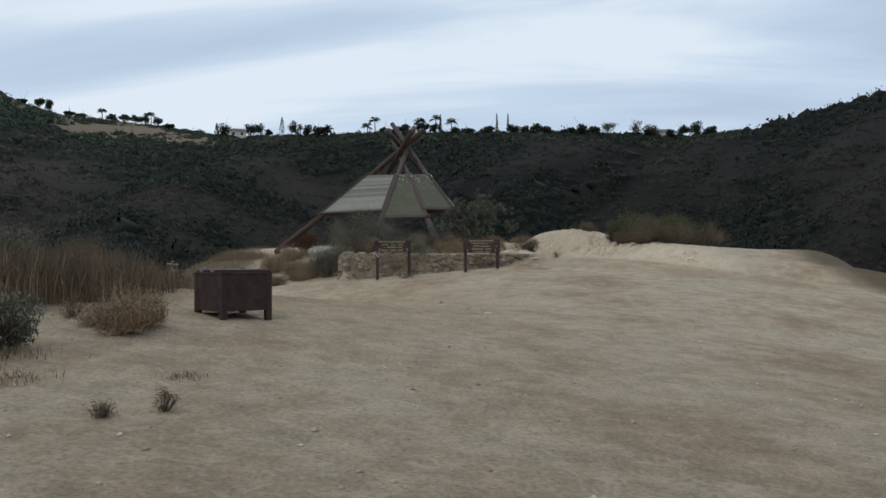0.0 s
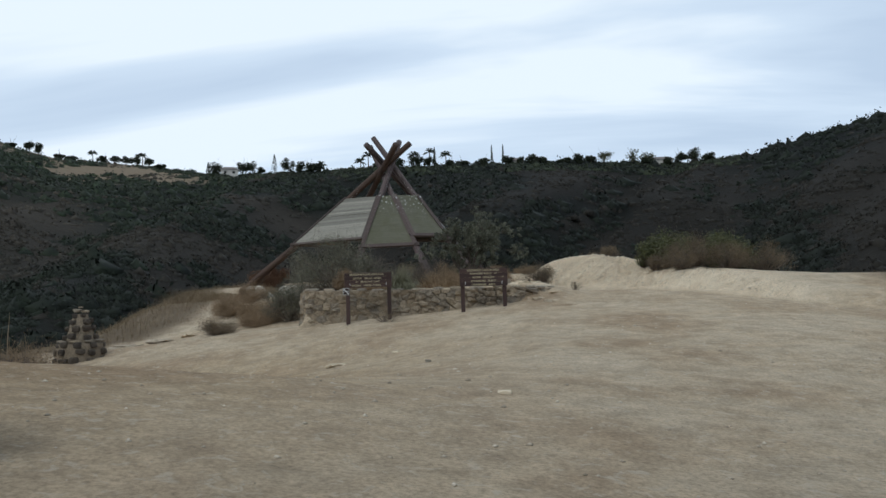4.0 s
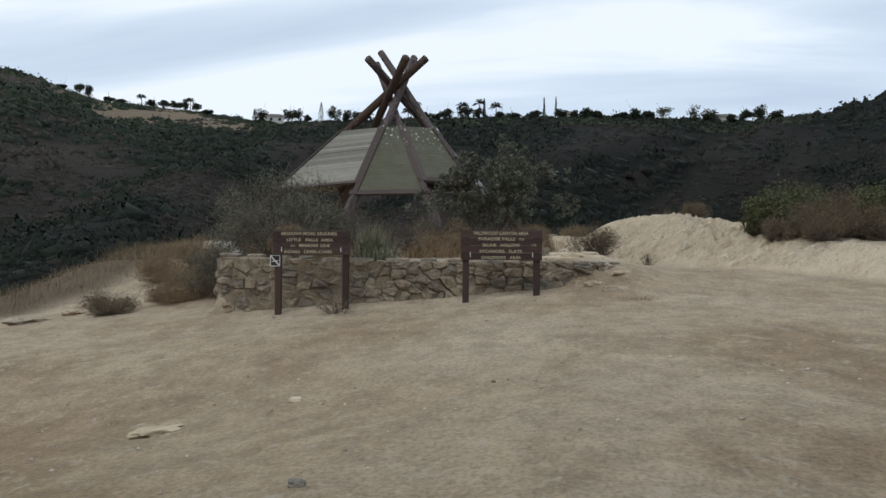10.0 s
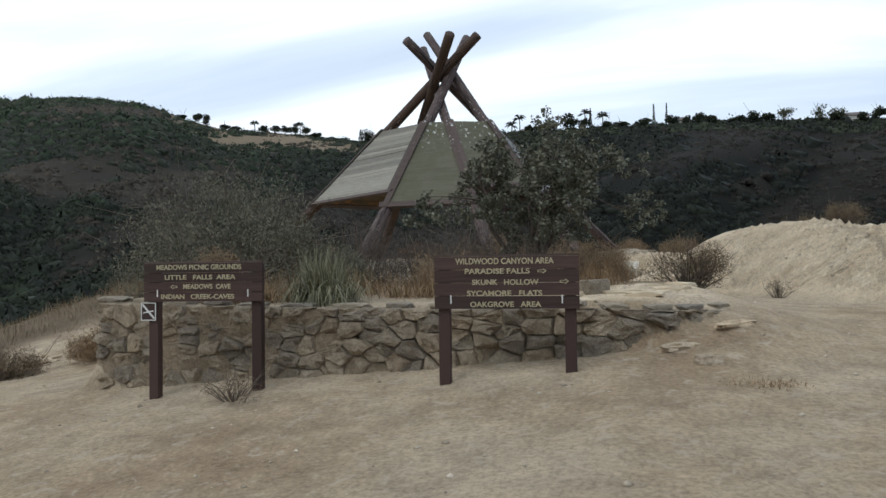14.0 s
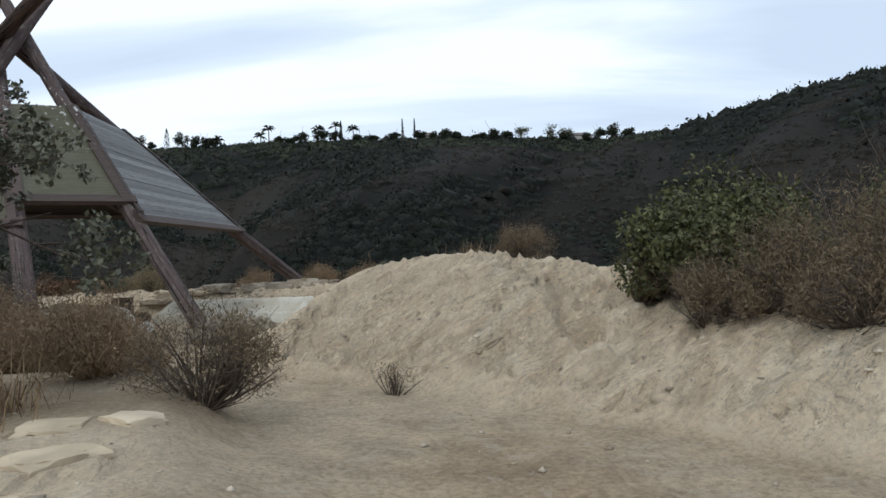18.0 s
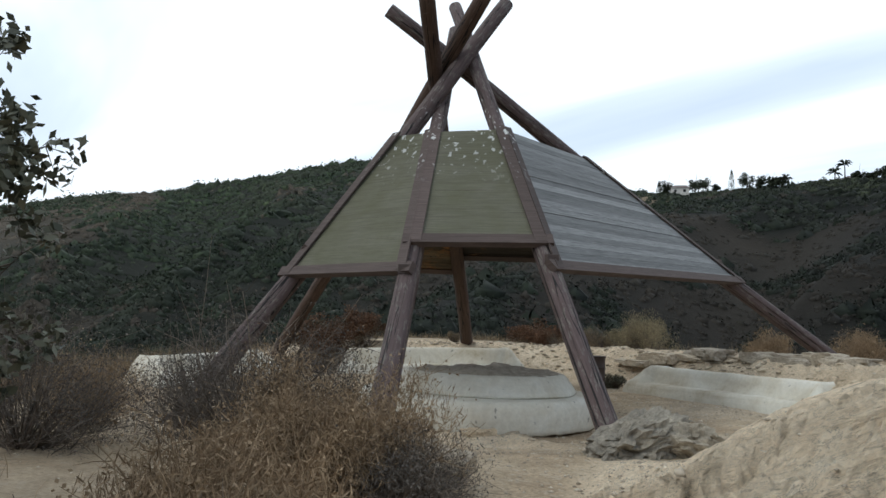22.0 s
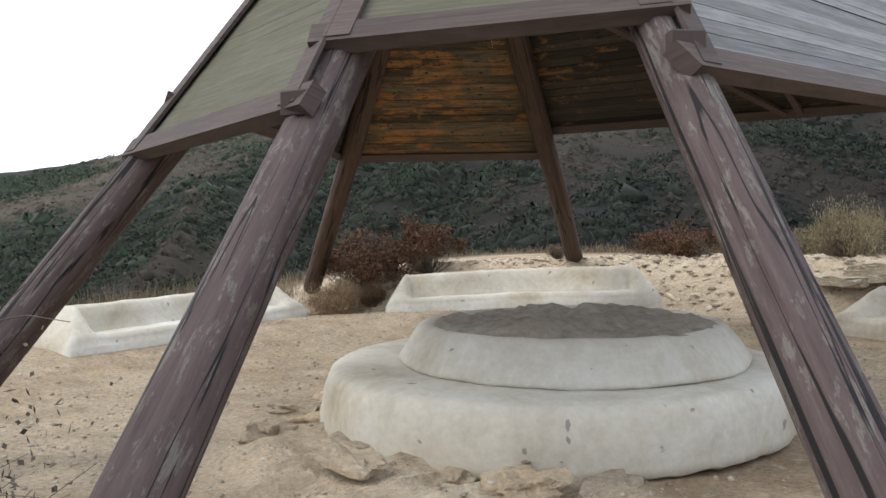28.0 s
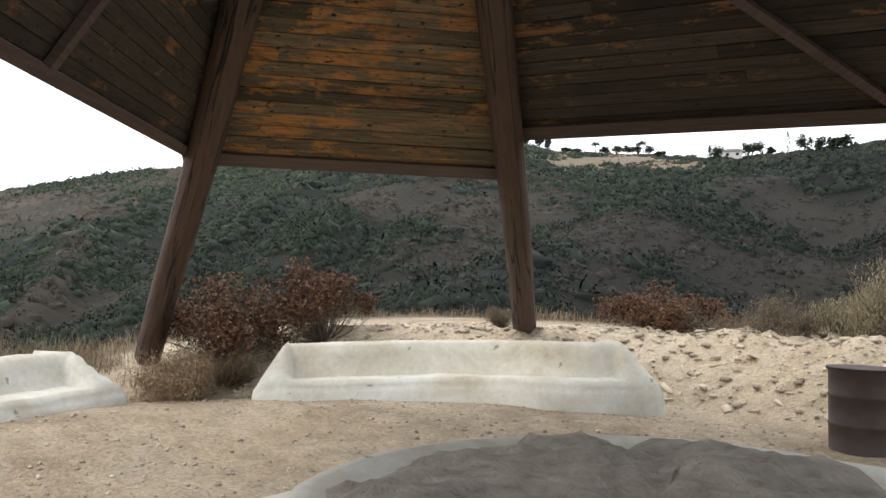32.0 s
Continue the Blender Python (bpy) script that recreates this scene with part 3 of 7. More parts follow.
def foot_distance(x, y):
    """Signed distance to the foot of the rock mound, positive on the mound."""
    best, sign = np.full(np.shape(x), 1e9), np.ones(np.shape(x))
    for (ax, ay), (bx, by) in zip(FOOT[:-1], FOOT[1:]):
        dx, dy = bx - ax, by - ay
        u = np.clip(((x - ax) * dx + (y - ay) * dy) / (dx * dx + dy * dy), 0, 1)
        d = np.hypot(x - ax - u * dx, y - ay - u * dy)
        side = np.where(dx * (y - ay) - dy * (x - ax) > 0, 1.0, -1.0)
        near = d < best
        best, sign = np.where(near, d, best), np.where(near, side, sign)
    return best * sign


def land(x, y):
    """Height and cover (rock, scrub, straw) of the ground."""
    x, y = np.asarray(x, float), np.asarray(y, float)
    a, b = np.interp(y, A_Y, A_Z), np.interp(y, B_Y, B_S)
    b = np.where(x > 2.2, np.interp(y, (10, 13, 20), (-0.10, -0.10, -0.012)), b)
    z = a + b * np.clip(x - 2.2, -13.5, 16)
    z = z - 0.42 * sstep((x - 7) / 8) * sstep((y - 12) / 8) * sstep((31 - y) / 3)
    # the bowl under the shelter and the bank behind its benches
    rc, ang = np.hypot(x + 4, y - 41), np.degrees(np.arctan2(y - 41, x + 4))
    bowl = sstep((9.0 - rc) / 3.5)
    z = z * (1 - bowl) + bowl * (1.22 + 0.30 * sstep((rc - 3.0) / 3.2))
    back = sstep((ang - 18) / 14) * sstep((172 - ang) / 30) * (y > 36)
    bank_h = 1.0 - 0.25 * sstep((ang - 120) / 40)
    start = 6.75 + 0.45 * sstep((ang - 85) / 20)
    z = z + back * bank_h * sstep((rc - start) / 1.5)
    bankmask = back * sstep((rc - start) / 0.5) * sstep((11.5 - rc) / 2)
    # raised terrace behind the stone wall
    right = np.interp(y, PLAT_Y, PLAT_R)
    plat = sstep((y - 26.98) / 0.12) * sstep((x + 4.55) / 0.5) * sstep((right - x) / 0.7 + 0.5) * (1 - sstep((y - 33) / 3.5))
    top = 1.50 + 0.02 * (x + 1) + 0.035 * np.clip(y - 27.5, 0, 3)
    z = z + plat * np.maximum(top - z, 0)
    z = z + 0.30 * (1 - plat) * sstep((1.5 - np.hypot((x - 3.2) / 1.0, (y - 28.3) / 1.6)) / 1.3)
    # rock mound beside the trail
    fd = foot_distance(x, y)
    crest = np.interp(x, CREST_X, CREST_H)
    east = sstep((x - 5.3) / 1.3)
    side = (1.5 - 0.78 * east) * sstep(np.clip(fd, 0, 9) / (2.3 - 0.4 * east)) ** 0.75 + east * (0.58 - 0.2 * sstep((x - 7) / 2)) * sstep((fd - 1.9) / 1.1)
    soft = np.clip(0.5 + (side - crest) / 0.7, 0, 1)
    mound = side * (1 - soft) + crest * soft - 0.35 * soft * (1 - soft)
    mound = np.maximum(mound, 0) * (1 - sstep((y - 36.4 - 0.12 * x) / 2.8))
    z = z + mound
    mmask = sstep((fd + 0.05) / 0.5) * sstep((40.5 - y) / 2) * sstep((12 - x) / 3) * sstep((x - 0.8) / 0.8)
    # relief
    near = sstep((60 - np.hypot(x, y - 25)) / 20)
    z = z + near * (0.030 * fbm(x * 0.9, y * 0.9, 3) + 0.012 * fbm(x * 3.1, y * 3.1, 9, 3))
    shelf = sstep((1.35 - np.hypot((x + 2.2) / 1.9, y - 39.3)) / 0.7)
    z = z + shelf * (0.17 - 0.30 * np.abs(fbm(x * 1.5, y * 1.9, 14, 5)) * 2)
    rough = np.clip(mmask * (1 - 0.45 * sstep((x - 6.4) / 0.5)) * sstep((fd) / 0.5) * (1 - 0.8 * sstep((soft - 0.25) / 0.35)) + bankmask * 0.62, 0, 1)
    # flaking tilted beds: ledges with an uneven front, worn lumps and a few clefts
    warp = fbm(x * 0.9, y * 0.9, 46, 4)
    patchy = sstep((fbm(x * 0.8 + 7, y * 0.8, 36, 3) + 0.16) / 0.34)
    on_bank = bankmask > mmask
    u_, w_ = x * 0.8 + y * 0.6, y * 0.8 - x * 0.6

    def ledges(rise, seed, wob_):
        q = (z - np.where(on_bank, 0.05, 0.38) * x + 0.10 * y) * rise + wob_ * warp + 0.9 * fbm(x * 2.6, y * 2.6, seed, 4)
        w = q - np.floor(q)
        return np.where(w < 0.8, w / 0.8, (1 - w) / 0.2) - 0.5
    bumps = 0.13 * fbm(u_ * 1.4, w_ * 2.0, 21, 3) + 0.10 * (0.4 - 2 * np.abs(fbm(u_ * 2.2 + 0.8 * warp, w_ * 4.4, 71, 4)))
    clefts = np.clip(0.16 - np.abs(fbm(u_ * 1.2, w_ * 2.1 + 0.5 * warp, 33, 5)) * 2, 0, 1) / 0.16
    crease = np.clip(1 - np.abs(fbm(u_ * 1.7 + 0.6 * warp, w_ * 3.3, 81, 4)) * 9, 0, 1) * 0.06 + np.clip(1 - np.abs(fbm(u_ * 3.8, w_ * 7.0 + warp, 84, 3)) * 5, 0, 1) * 0.05
    z = z + rough * (0.05 - crease + bumps + 0.13 * ledges(5.0, 44, 3.0) * (0.35 + 0.65 * patchy) + 0.09 * ledges(11.0, 47, 5.0) * (0.3 + 0.7 * patchy) - 0.15 * clefts * (1 - 0.5 * patchy))
    # sharp low steps and narrow crevices where thin beds, dipping west, crop out on the flanks
    bed, run = z - 0.42 * x + 0.12 * y, x * 0.8 + y * 0.45
    worn = mmask * sstep((fd - 0.1) / 0.5) * (1 - 0.85 * sstep((soft - 0.4) / 0.35)) * np.clip(0.30 + sstep((4.5 - x) / 1.3) + 0.10 * sstep((x - 5.7) / 0.6), 0, 1)
    for rise, amp, seed in ((4.0, 0.11, 91), (8.0, 0.065, 94)):
        q = bed * rise + 1.6 * fbm(run * 0.9, bed * 1.5, seed, 3) + 1.2 * fbm(run * 2.4, bed * 3.0, seed + 1, 4)
        w = q - np.floor(q)
        z = z + worn * amp * (np.where(w < 0.78, w / 0.78, (1 - w) / 0.22) - 0.6) * sstep((fbm(run * 1.6, bed * 2.6, seed + 2, 3) + 0.10) / 0.3)
    gate = sstep((fbm(run * 1.1 + 3, bed * 2.2, 99, 3) + 0.06) / 0.2)
    slits = np.maximum(np.clip(1 - np.abs(fbm(run * 1.5 + 0.7 * warp, bed * 4.2, 101, 3)) * 11, 0, 1) * 0.20, np.clip(1 - np.abs(fbm(run * 2.8, bed * 7.5 + warp, 104, 3)) * 7, 0, 1) * 0.13)
    z = z - worn * slits * gate
    z = z - 0.34 * sstep((1.0 - np.hypot((x - 6.2) / 0.26, (y - 32.2) / 0.55)) / 0.4)
    z = z + rough * np.where(on_bank, 0.11 * (0.4 - np.abs(fbm(x * 2.4, y * 3.0, 23, 5)) * 2), 0)
    slab = plat * sstep((y - 27.1) / 0.5) * sstep((x - 0.2) / 1.2) * (1 - sstep((y - 29.4) / 1.2))
    z = z + slab * 0.06 * np.round(2.2 * fbm(x * 0.9, y * 1.2, 40, 3)) * 0.8
    # falling away at the rim
    out = np.maximum(np.maximum(np.interp(y, EDGE_Y, EDGE_L) - x, x - np.interp(y, EDGE_Y, EDGE_R)), np.maximum(y - 52.5, -45 - y))
    out = out + 1.5 * vnoise(x * 0.15, y * 0.15, 5)
    drop = np.where(out > 0, np.where(x > 0, 0.8, 0.42) * out * sstep(out / np.where(x > 0, 2.5, 5)), 0)
    low = z - drop
    # hills all round
    hx, hy = x, y - 25
    r, az = np.hypot(hx, hy), np.degrees(np.arctan2(-hx, hy))
    ridge = np.interp(az, RIDGE_AZ, RIDGE_R)
    tall = 2 + ridge * np.tan(np.radians(np.interp(az, SKY_AZ, SKY_EL)))
    s = np.clip((r - 45) / (ridge - 45), 0, 1)
    hill = -26 + (tall + 26) * s ** 1.08
    bend = fbm(x * 0.006, y * 0.006, 58, 2)
    crest_ = 1 - 2.2 * np.abs(fbm(az * 0.085 + 0.0035 * r + 1.1 * bend, r * 0.004, 51, 2))
    wave = (crest_ - 0.55) * 15 + 5 * fbm(x * 0.014, y * 0.014, 60, 2)
    hill = hill + wave * 3.4 * s * (1 - s)
    for line in SPURS:
        top_ = np.full(np.shape(x), -99.0)
        for (a0, r0, z0), (a1, r1, z1) in zip(line[:-1], line[1:]):
            ax, ay, bx, by = -r0 * math.sin(radians(a0)), r0 * math.cos(radians(a0)), -r1 * math.sin(radians(a1)), r1 * math.cos(radians(a1))
            u = np.clip(((hx - ax) * (bx - ax) + (hy - ay) * (by - ay)) / ((bx - ax) ** 2 + (by - ay) ** 2), 0, 1)
            away = np.hypot(hx - ax - u * (bx - ax), hy - ay - u * (by - ay))
            top_ = np.maximum(top_, z0 + (z1 - z0) * u - 0.52 * (np.hypot(away, 7) - 7))
        top_ = top_ + 3 * bend
        hill = np.where(r < 45, hill, np.maximum(hill, top_) + 2.0 * np.exp(-np.abs(hill - top_) / 4))
        crest_ = np.maximum(crest_, (1.0 - np.abs(hill - top_) / 16) * sstep((r - 90) / 80))
    dry = np.clip(sstep((crest_ - 0.45) / 0.55) * 0.66 + 0.85 * fbm(x * 0.022 + 0.3 * bend, y * 0.022, 66, 4) + np.where(az < 0, 0.22 * sstep((-az - 9) / 6), -0.06 * sstep((az - 40) / 10) - 0.30 * sstep((az - 14) / 8) * sstep((62 - az) / 14)), 0, 1)
    hill = np.where(r > ridge, tall - 0.05 * (r - ridge), hill)
    hill = np.where(r < 40, -60, hill)
    z = np.maximum(low, hill)
    scrub = np.maximum(np.where(x > 0, sstep((out - 0.7) / 1.8), sstep((out - 3.5) / 5)), np.where(hill > low, 1.0, 0.0))
    straw = np.where(x > 0, sstep((out + 1.0) / 1.2) * (1 - sstep((out - 0.8) / 1.5)), sstep((out + 2.2 + 0.4 * sstep((y - 18) / 6) * sstep((37 - y) / 3)) / 2.0) * (1 - sstep((out - 5) / 4))) * 0.9
    brow = np.interp(az, (18, 19.5, 21, 24, 28, 31, 33, 34.6, 35.2, 37), (1.2, 0.97, 0.88, 0.79, 0.73, 0.73, 0.82, 0.95, 1.02, 1.2)) + 0.03 * vnoise(az * 0.8, s * 12, 77)
    grass = (0.55 + 0.2 * vnoise(x * 0.05, y * 0.05, 79)) * sstep((s - brow) / 0.025) * (hill > low)
    straw = np.maximum(straw * (hill <= low), grass)
    soil = plat * (1 - slab) * sstep((y - 27.6) / 0.6) * 0.35
    straw = np.maximum(straw, soil)
    rock = np.clip(np.maximum(np.maximum(mmask, bankmask * 0.5), np.maximum(slab * 0.9, shelf)), 0, 1)
    return z, np.stack([rock, scrub * (1 - straw * 0.85), straw, dry], -1)


def zat(x, y):
    return float(land(np.array([x]), np.array([y]))[0][0])


def axis_lines(spans, far):
    """Grid lines over spans of (from, to, step), then ever wider apart."""
    mids = np.concatenate([np.arange(a, b - 1e-6, s) for a, b, s in spans])
    lo, hi = spans[0][0], spans[-1][1]
    out, d = [], 0.15
    while (sum(out) if out else 0) < far:
        d = min(d * 1.05, 9) if not out or sum(out) < 470 else d * 1.25
        out.append(d)
    tail = np.cumsum(out)
    return np.concatenate([(lo - tail)[::-1], mids, [hi], hi + tail])


gx = axis_lines(((-12, 1.4, 0.12), (1.4, 7.6, 0.036), (7.6, 11, 0.12)), 2400)
gy = axis_lines(((2, 22, 0.22), (22, 30.2, 0.12), (30.2, 36.6, 0.036), (36.6, 50, 0.11)), 2400)
gxx, gyy = np.meshgrid(gx, gy)
gz, gcover = land(gxx.ravel(), gyy.ravel())
nx, ny = len(gx), len(gy)
cell = (np.arange(ny - 1)[:, None] * nx + np.arange(nx - 1)[None]).ravel()
ground_me = smooth(mesh_np("ground", np.stack([gxx.ravel(), gyy.ravel(), gz], -1), np.stack([cell, cell + 1, cell + 1 + nx, cell + nx], -1)))
cover = ground_me.color_attributes.new("cover", "FLOAT_COLOR", "POINT")
cover.data.foreach_set("color", gcover.astype(np.float32).ravel())
ground_me.materials.append(M_EARTH)
ground = tagged(new("ground", ground_me), "bare sandy tan earth with pale rock, falling to scrub-covered canyon hills", "ground", kind="structure")


# ---- mesh tools for things ----
def part(name, bm, mat, parent=None, label="", flat=True):
    """Links a bmesh as one mesh object under a thing or a part."""
    me = bpy.data.meshes.new(name)
    bm.normal_update()
    bm.to_mesh(me)
    bm.free()
    return put(name, me, mat, parent, label, flat)


def put(name, me, mat, parent=None, label="", flat=True):
    for m in mat if isinstance(mat, (list, tuple)) else (mat,):
        me.materials.append(m)
    if not flat:
        smooth(me)
    ob = new(name, me)
    if parent is not None:
        ob.parent = parent
    if label:
        tagged(ob, label)
    return ob


def empty(name, m, label, category, group="", kind=""):
    ob = new(name)
    ob.empty_display_size = 0.2
    ob.matrix_world = m
    return tagged(ob, label, category, group, kind)


def box_bm(lo, hi, bevel=0.0):
    bm = bmesh.new()
    bmesh.ops.create_cube(bm, size=1)
    size, mid = Vector(hi) - Vector(lo), (Vector(hi) + Vector(lo)) / 2
    for v in bm.verts:
        v.co = Vector((v.co.x * size.x, v.co.y * size.y, v.co.z * size.z)) + mid
    if bevel:
        bmesh.ops.bevel(bm, geom=list(bm.edges), offset=bevel, segments=1, affect="EDGES")
    return bm


def lathe_bm(profile, segs=32, wobble=None):
    """Turns (radius, height) pairs round the z axis."""
    bm, rings = bmesh.new(), []
    for r, z in profile:
        rings.append([bm.verts.new(((r + (min(1, r) * wobble(2 * math.pi * k / segs, z) if wobble else 0)) * math.cos(2 * math.pi * k / segs),
                                    (r + (min(1, r) * wobble(2 * math.pi * k / segs, z) if wobble else 0)) * math.sin(2 * math.pi * k / segs), z)) for k in range(segs)])
    for low, high in zip(rings[:-1], rings[1:]):
        for k in range(segs):
            bm.faces.new((low[k], low[(k + 1) % segs], high[(k + 1) % segs], high[k]))
    bm.faces.new(rings[-1])
    bm.faces.new(rings[0][::-1])
    return bm


def tube_arrays(paths, sides=4):
    """Tapered tubes along paths of (point, radius), as one vertex and face array."""
    vs, fs, base = [], [], 0
    for path in paths:
        pts = np.array([p for p, _ in path], float)
        rad = np.array([r for _, r in path], float)
        d = np.gradient(pts, axis=0)
        d /= np.linalg.norm(d, axis=1, keepdims=True) + 1e-9
        ref = np.where(np.abs(d[:, 2:3]) > 0.9, [[1.0, 0, 0]], [[0, 0, 1.0]])
        u = np.cross(d, ref)
        u /= np.linalg.norm(u, axis=1, keepdims=True) + 1e-9
        w = np.cross(d, u)
        a = np.arange(sides) * 2 * np.pi / sides
        ring = pts[:, None] + rad[:, None, None] * (np.cos(a)[None, :, None] * u[:, None] + np.sin(a)[None, :, None] * w[:, None])
        vs.append(ring.reshape(-1, 3))
        n = len(path)
        i = np.arange(n - 1)[:, None] * sides + np.arange(sides)[None]
        j = np.arange(n - 1)[:, None] * sides + (np.arange(sides)[None] + 1) % sides
        fs.append(base + np.stack([i, j, j + sides, i + sides], -1).reshape(-1, 4))
        base += n * sides
    return np.concatenate(vs), np.concatenate(fs)


def leaf_arrays(r, centres, size, aspect=0.5, up=0.0):
    """One bent leaf quad at each centre, turned at random."""
    n = len(centres)
    a = r.normal(size=(n, 3))
    a[:, 2] += up
    a /= np.linalg.norm(a, axis=1, keepdims=True)
    b = np.cross(a, r.normal(size=(n, 3)))
    b /= np.linalg.norm(b, axis=1, keepdims=True) + 1e-9
    s = (np.asarray(size) * r.uniform(0.6, 1.4, n))[:, None]
    v = np.stack([centres - a * s * 0.5, centres + b * s * aspect * 0.5, centres + a * s * 0.5, centres - b * s * aspect * 0.5], 1)
    return v.reshape(-1, 3), np.arange(4 * n).reshape(n, 4)


def blade_arrays(r, roots, height, lean, width):
    """Thin bent blades of two quads that stand at the roots."""
    n = len(roots)
    h = height * r.uniform(0.5, 1.25, n)
    az = r.uniform(0, 2 * np.pi, n)
    out = np.stack([np.cos(az), np.sin(az), 0 * az], -1)
    side = np.stack([-np.sin(az), np.cos(az), 0 * az], -1) * (width * r.uniform(0.6, 1.4, n))[:, None]
    th = (0.75 * lean * r.uniform(0.1, 1.3, n))[:, None]
    up, tall = np.array([0, 0, 1.0]), h[:, None]
    mid = roots + tall * 0.55 * (up * np.cos(th * 0.45) + out * np.sin(th * 0.45))
    tip = mid + tall * 0.50 * (up * np.cos(th * 1.3) + out * np.sin(th * 1.3))
    v = np.stack([roots - side, roots + side, mid + side * 0.8, mid - side * 0.8, tip + side * 0.15, tip - side * 0.15], 1)
    f = np.arange(n)[:, None] * 6 + np.array([[0, 1, 2, 3]])
    g = np.arange(n)[:, None] * 6 + np.array([[3, 2, 4, 5]])
    return v.reshape(-1, 3), np.concatenate([f, g])


def lump_bm(size, seed, rough=0.22, detail=2, flat=1.0):
    """An angular stone."""
    bm = bmesh.new()
    bmesh.ops.create_icosphere(bm, subdivisions=detail, radius=1)
    for v in bm.verts:
        p = v.co.copy()
        k = 1 + rough * noise.noise(p * 1.4 + Vector((seed * 7.3, seed, 0))) * 1.6 + 0.4 * rough * noise.noise(p * 4 + Vector((0, seed * 3.1, 2)))
        lim = 0.72 if rough < 0.4 else 1.1
        q = Vector([max(-lim, min(lim, c * k)) for c in p])
        v.co = Vector((q.x * size[0], q.y * size[1], q.z * size[2] * flat)) / 1.44 * 1.0
    return bm


# ---- the log shelter ----
POLES = {  # foot below ground, top end, radius at the foot and at the top
    "L": ((-5.02, 36.55, 1.05), (-3.00, 42.21, 9.17), 0.17, 0.14),
    "lf": ((-0.68, 36.25, 1.05), (-4.54, 42.60, 9.05), 0.165, 0.13),
    "rf": ((1.51, 38.25, 1.05), (-4.33, 42.31, 9.43), 0.15, 0.13),
    "R": ((1.55, 50.02, 2.1), (-4.42, 40.38, 8.72), 0.18, 0.14),
    "B": ((-8.65, 49.17, 1.95), (-2.87, 39.57, 8.51), 0.18, 0.14),
    "BL": ((-11.95, 44.54, 1.85), (-2.30, 40.61, 8.74), 0.18, 0.14),
}


def on_pole(name, z):
    a, b = Vector(POLES[name][0]), Vector(POLES[name][1])
    return a + (b - a) * ((z - a.z) / (b.z - a.z))


def pole_mesh(a, b, r0, r1, seed):
    """A weathered log with a lengthwise crack and UVs in metres."""
    a, b = Vector(a), Vector(b)
    length, segs, rings = (b - a).length, 28, 30
    q = (b - a).to_track_quat("Z", "Y")
    axis = (b - a).normalized()
    inward = Vector((-3.3, 41.6, a.z)) - Vector((a.x, a.y, a.z))
    inward = (inward - axis * inward.dot(axis)).normalized()
    vs, uv = [], []
    for i in range(rings + 1):
        t = i / rings
        r = r0 + (r1 - r0) * t
        sag = 0.085 * math.sin(math.pi * t) ** 2
        bow = Vector((noise.noise(Vector((seed, t * 2, 0))), noise.noise(Vector((seed, t * 2, 9))), 0)) * 0.04 * math.sin(math.pi * t) + q.inverted() @ (inward * sag)
        for k in range(segs + 1):
            an = 2 * math.pi * k / segs
            lump = 1 + 0.05 * noise.noise(Vector((math.cos(an) * 1.2, math.sin(an) * 1.2, t * length * 0.8 + seed * 5)))
            crack = 0.86 if k % 7 == int(seed * 3) % 7 and 0.03 + 0.1 * (k % 3) < t < 0.75 - 0.13 * (k % 4) else 1.0
            vs.append(a + q @ (Vector((math.cos(an) * r * lump * crack, math.sin(an) * r * lump * crack, t * length)) + bow))
            uv.append((k / segs, t * length))
    w = segs + 1
    fs = [(i * w + k, i * w + k + 1, (i + 1) * w + k + 1, (i + 1) * w + k) for i in range(rings) for k in range(segs)]
    me = bpy.data.meshes.new("pole")
    tip = len(vs)
    vs.append(a + q @ Vector((0, 0, length + 0.01)))
    uv.append((0.5, length))
    fs += [(rings * w + k, rings * w + k + 1, tip) for k in range(segs)]
    me.from_pydata(vs, [], fs)
    layer = me.uv_layers.new(name="UVMap")
    for loop in me.loops:
        layer.data[loop.index].uv = uv[loop.vertex_index]
    return me


def slab_mesh(c0, c1, c2, c3, thick, normal, vee=0.0):
    """A board with corners c0..c3 on its inner side, thick along the normal, with UVs in metres; face 0 is the outer one."""
    off = normal * thick
    nar = (c3 - c0).normalized() * vee
    lap = nar * 0.8
    vs = [c0 + nar, c1 + nar, c2 - nar, c3 - nar, c0 + off - lap, c1 + off - lap, c2 + off + lap, c3 + off + lap]
    fs = [(4, 5, 6, 7), (3, 2, 1, 0), (0, 1, 5, 4), (1, 2, 6, 5), (2, 3, 7, 6), (3, 0, 4, 7)]
    me = bpy.data.meshes.new("board")
    me.from_pydata(vs, [], fs)
    layer = me.uv_layers.new(name="UVMap")
    along = (c1 - c0).normalized()
    across = normal.cross(along)
    for loop in me.loops:
        p = vs[loop.vertex_index] - c0
        layer.data[loop.index].uv = (p.dot(along), p.dot(across) + 0.3 * p.dot(normal))
    return me


shelter = empty("log_shelter", pose(0, 0, 0), "large open tepee-shaped shelter of weathered brown logs and boards", "shelter")
for n, (key, (a, b, r0, r1)) in enumerate(POLES.items()):
    put("pole", pole_mesh(a, b, r0, r1, n + 1.37), M_POLE_DARK if key in ("B", "BL") else M_POLE, shelter, "weathered brown log pole with cracks and bird lime", flat=False)

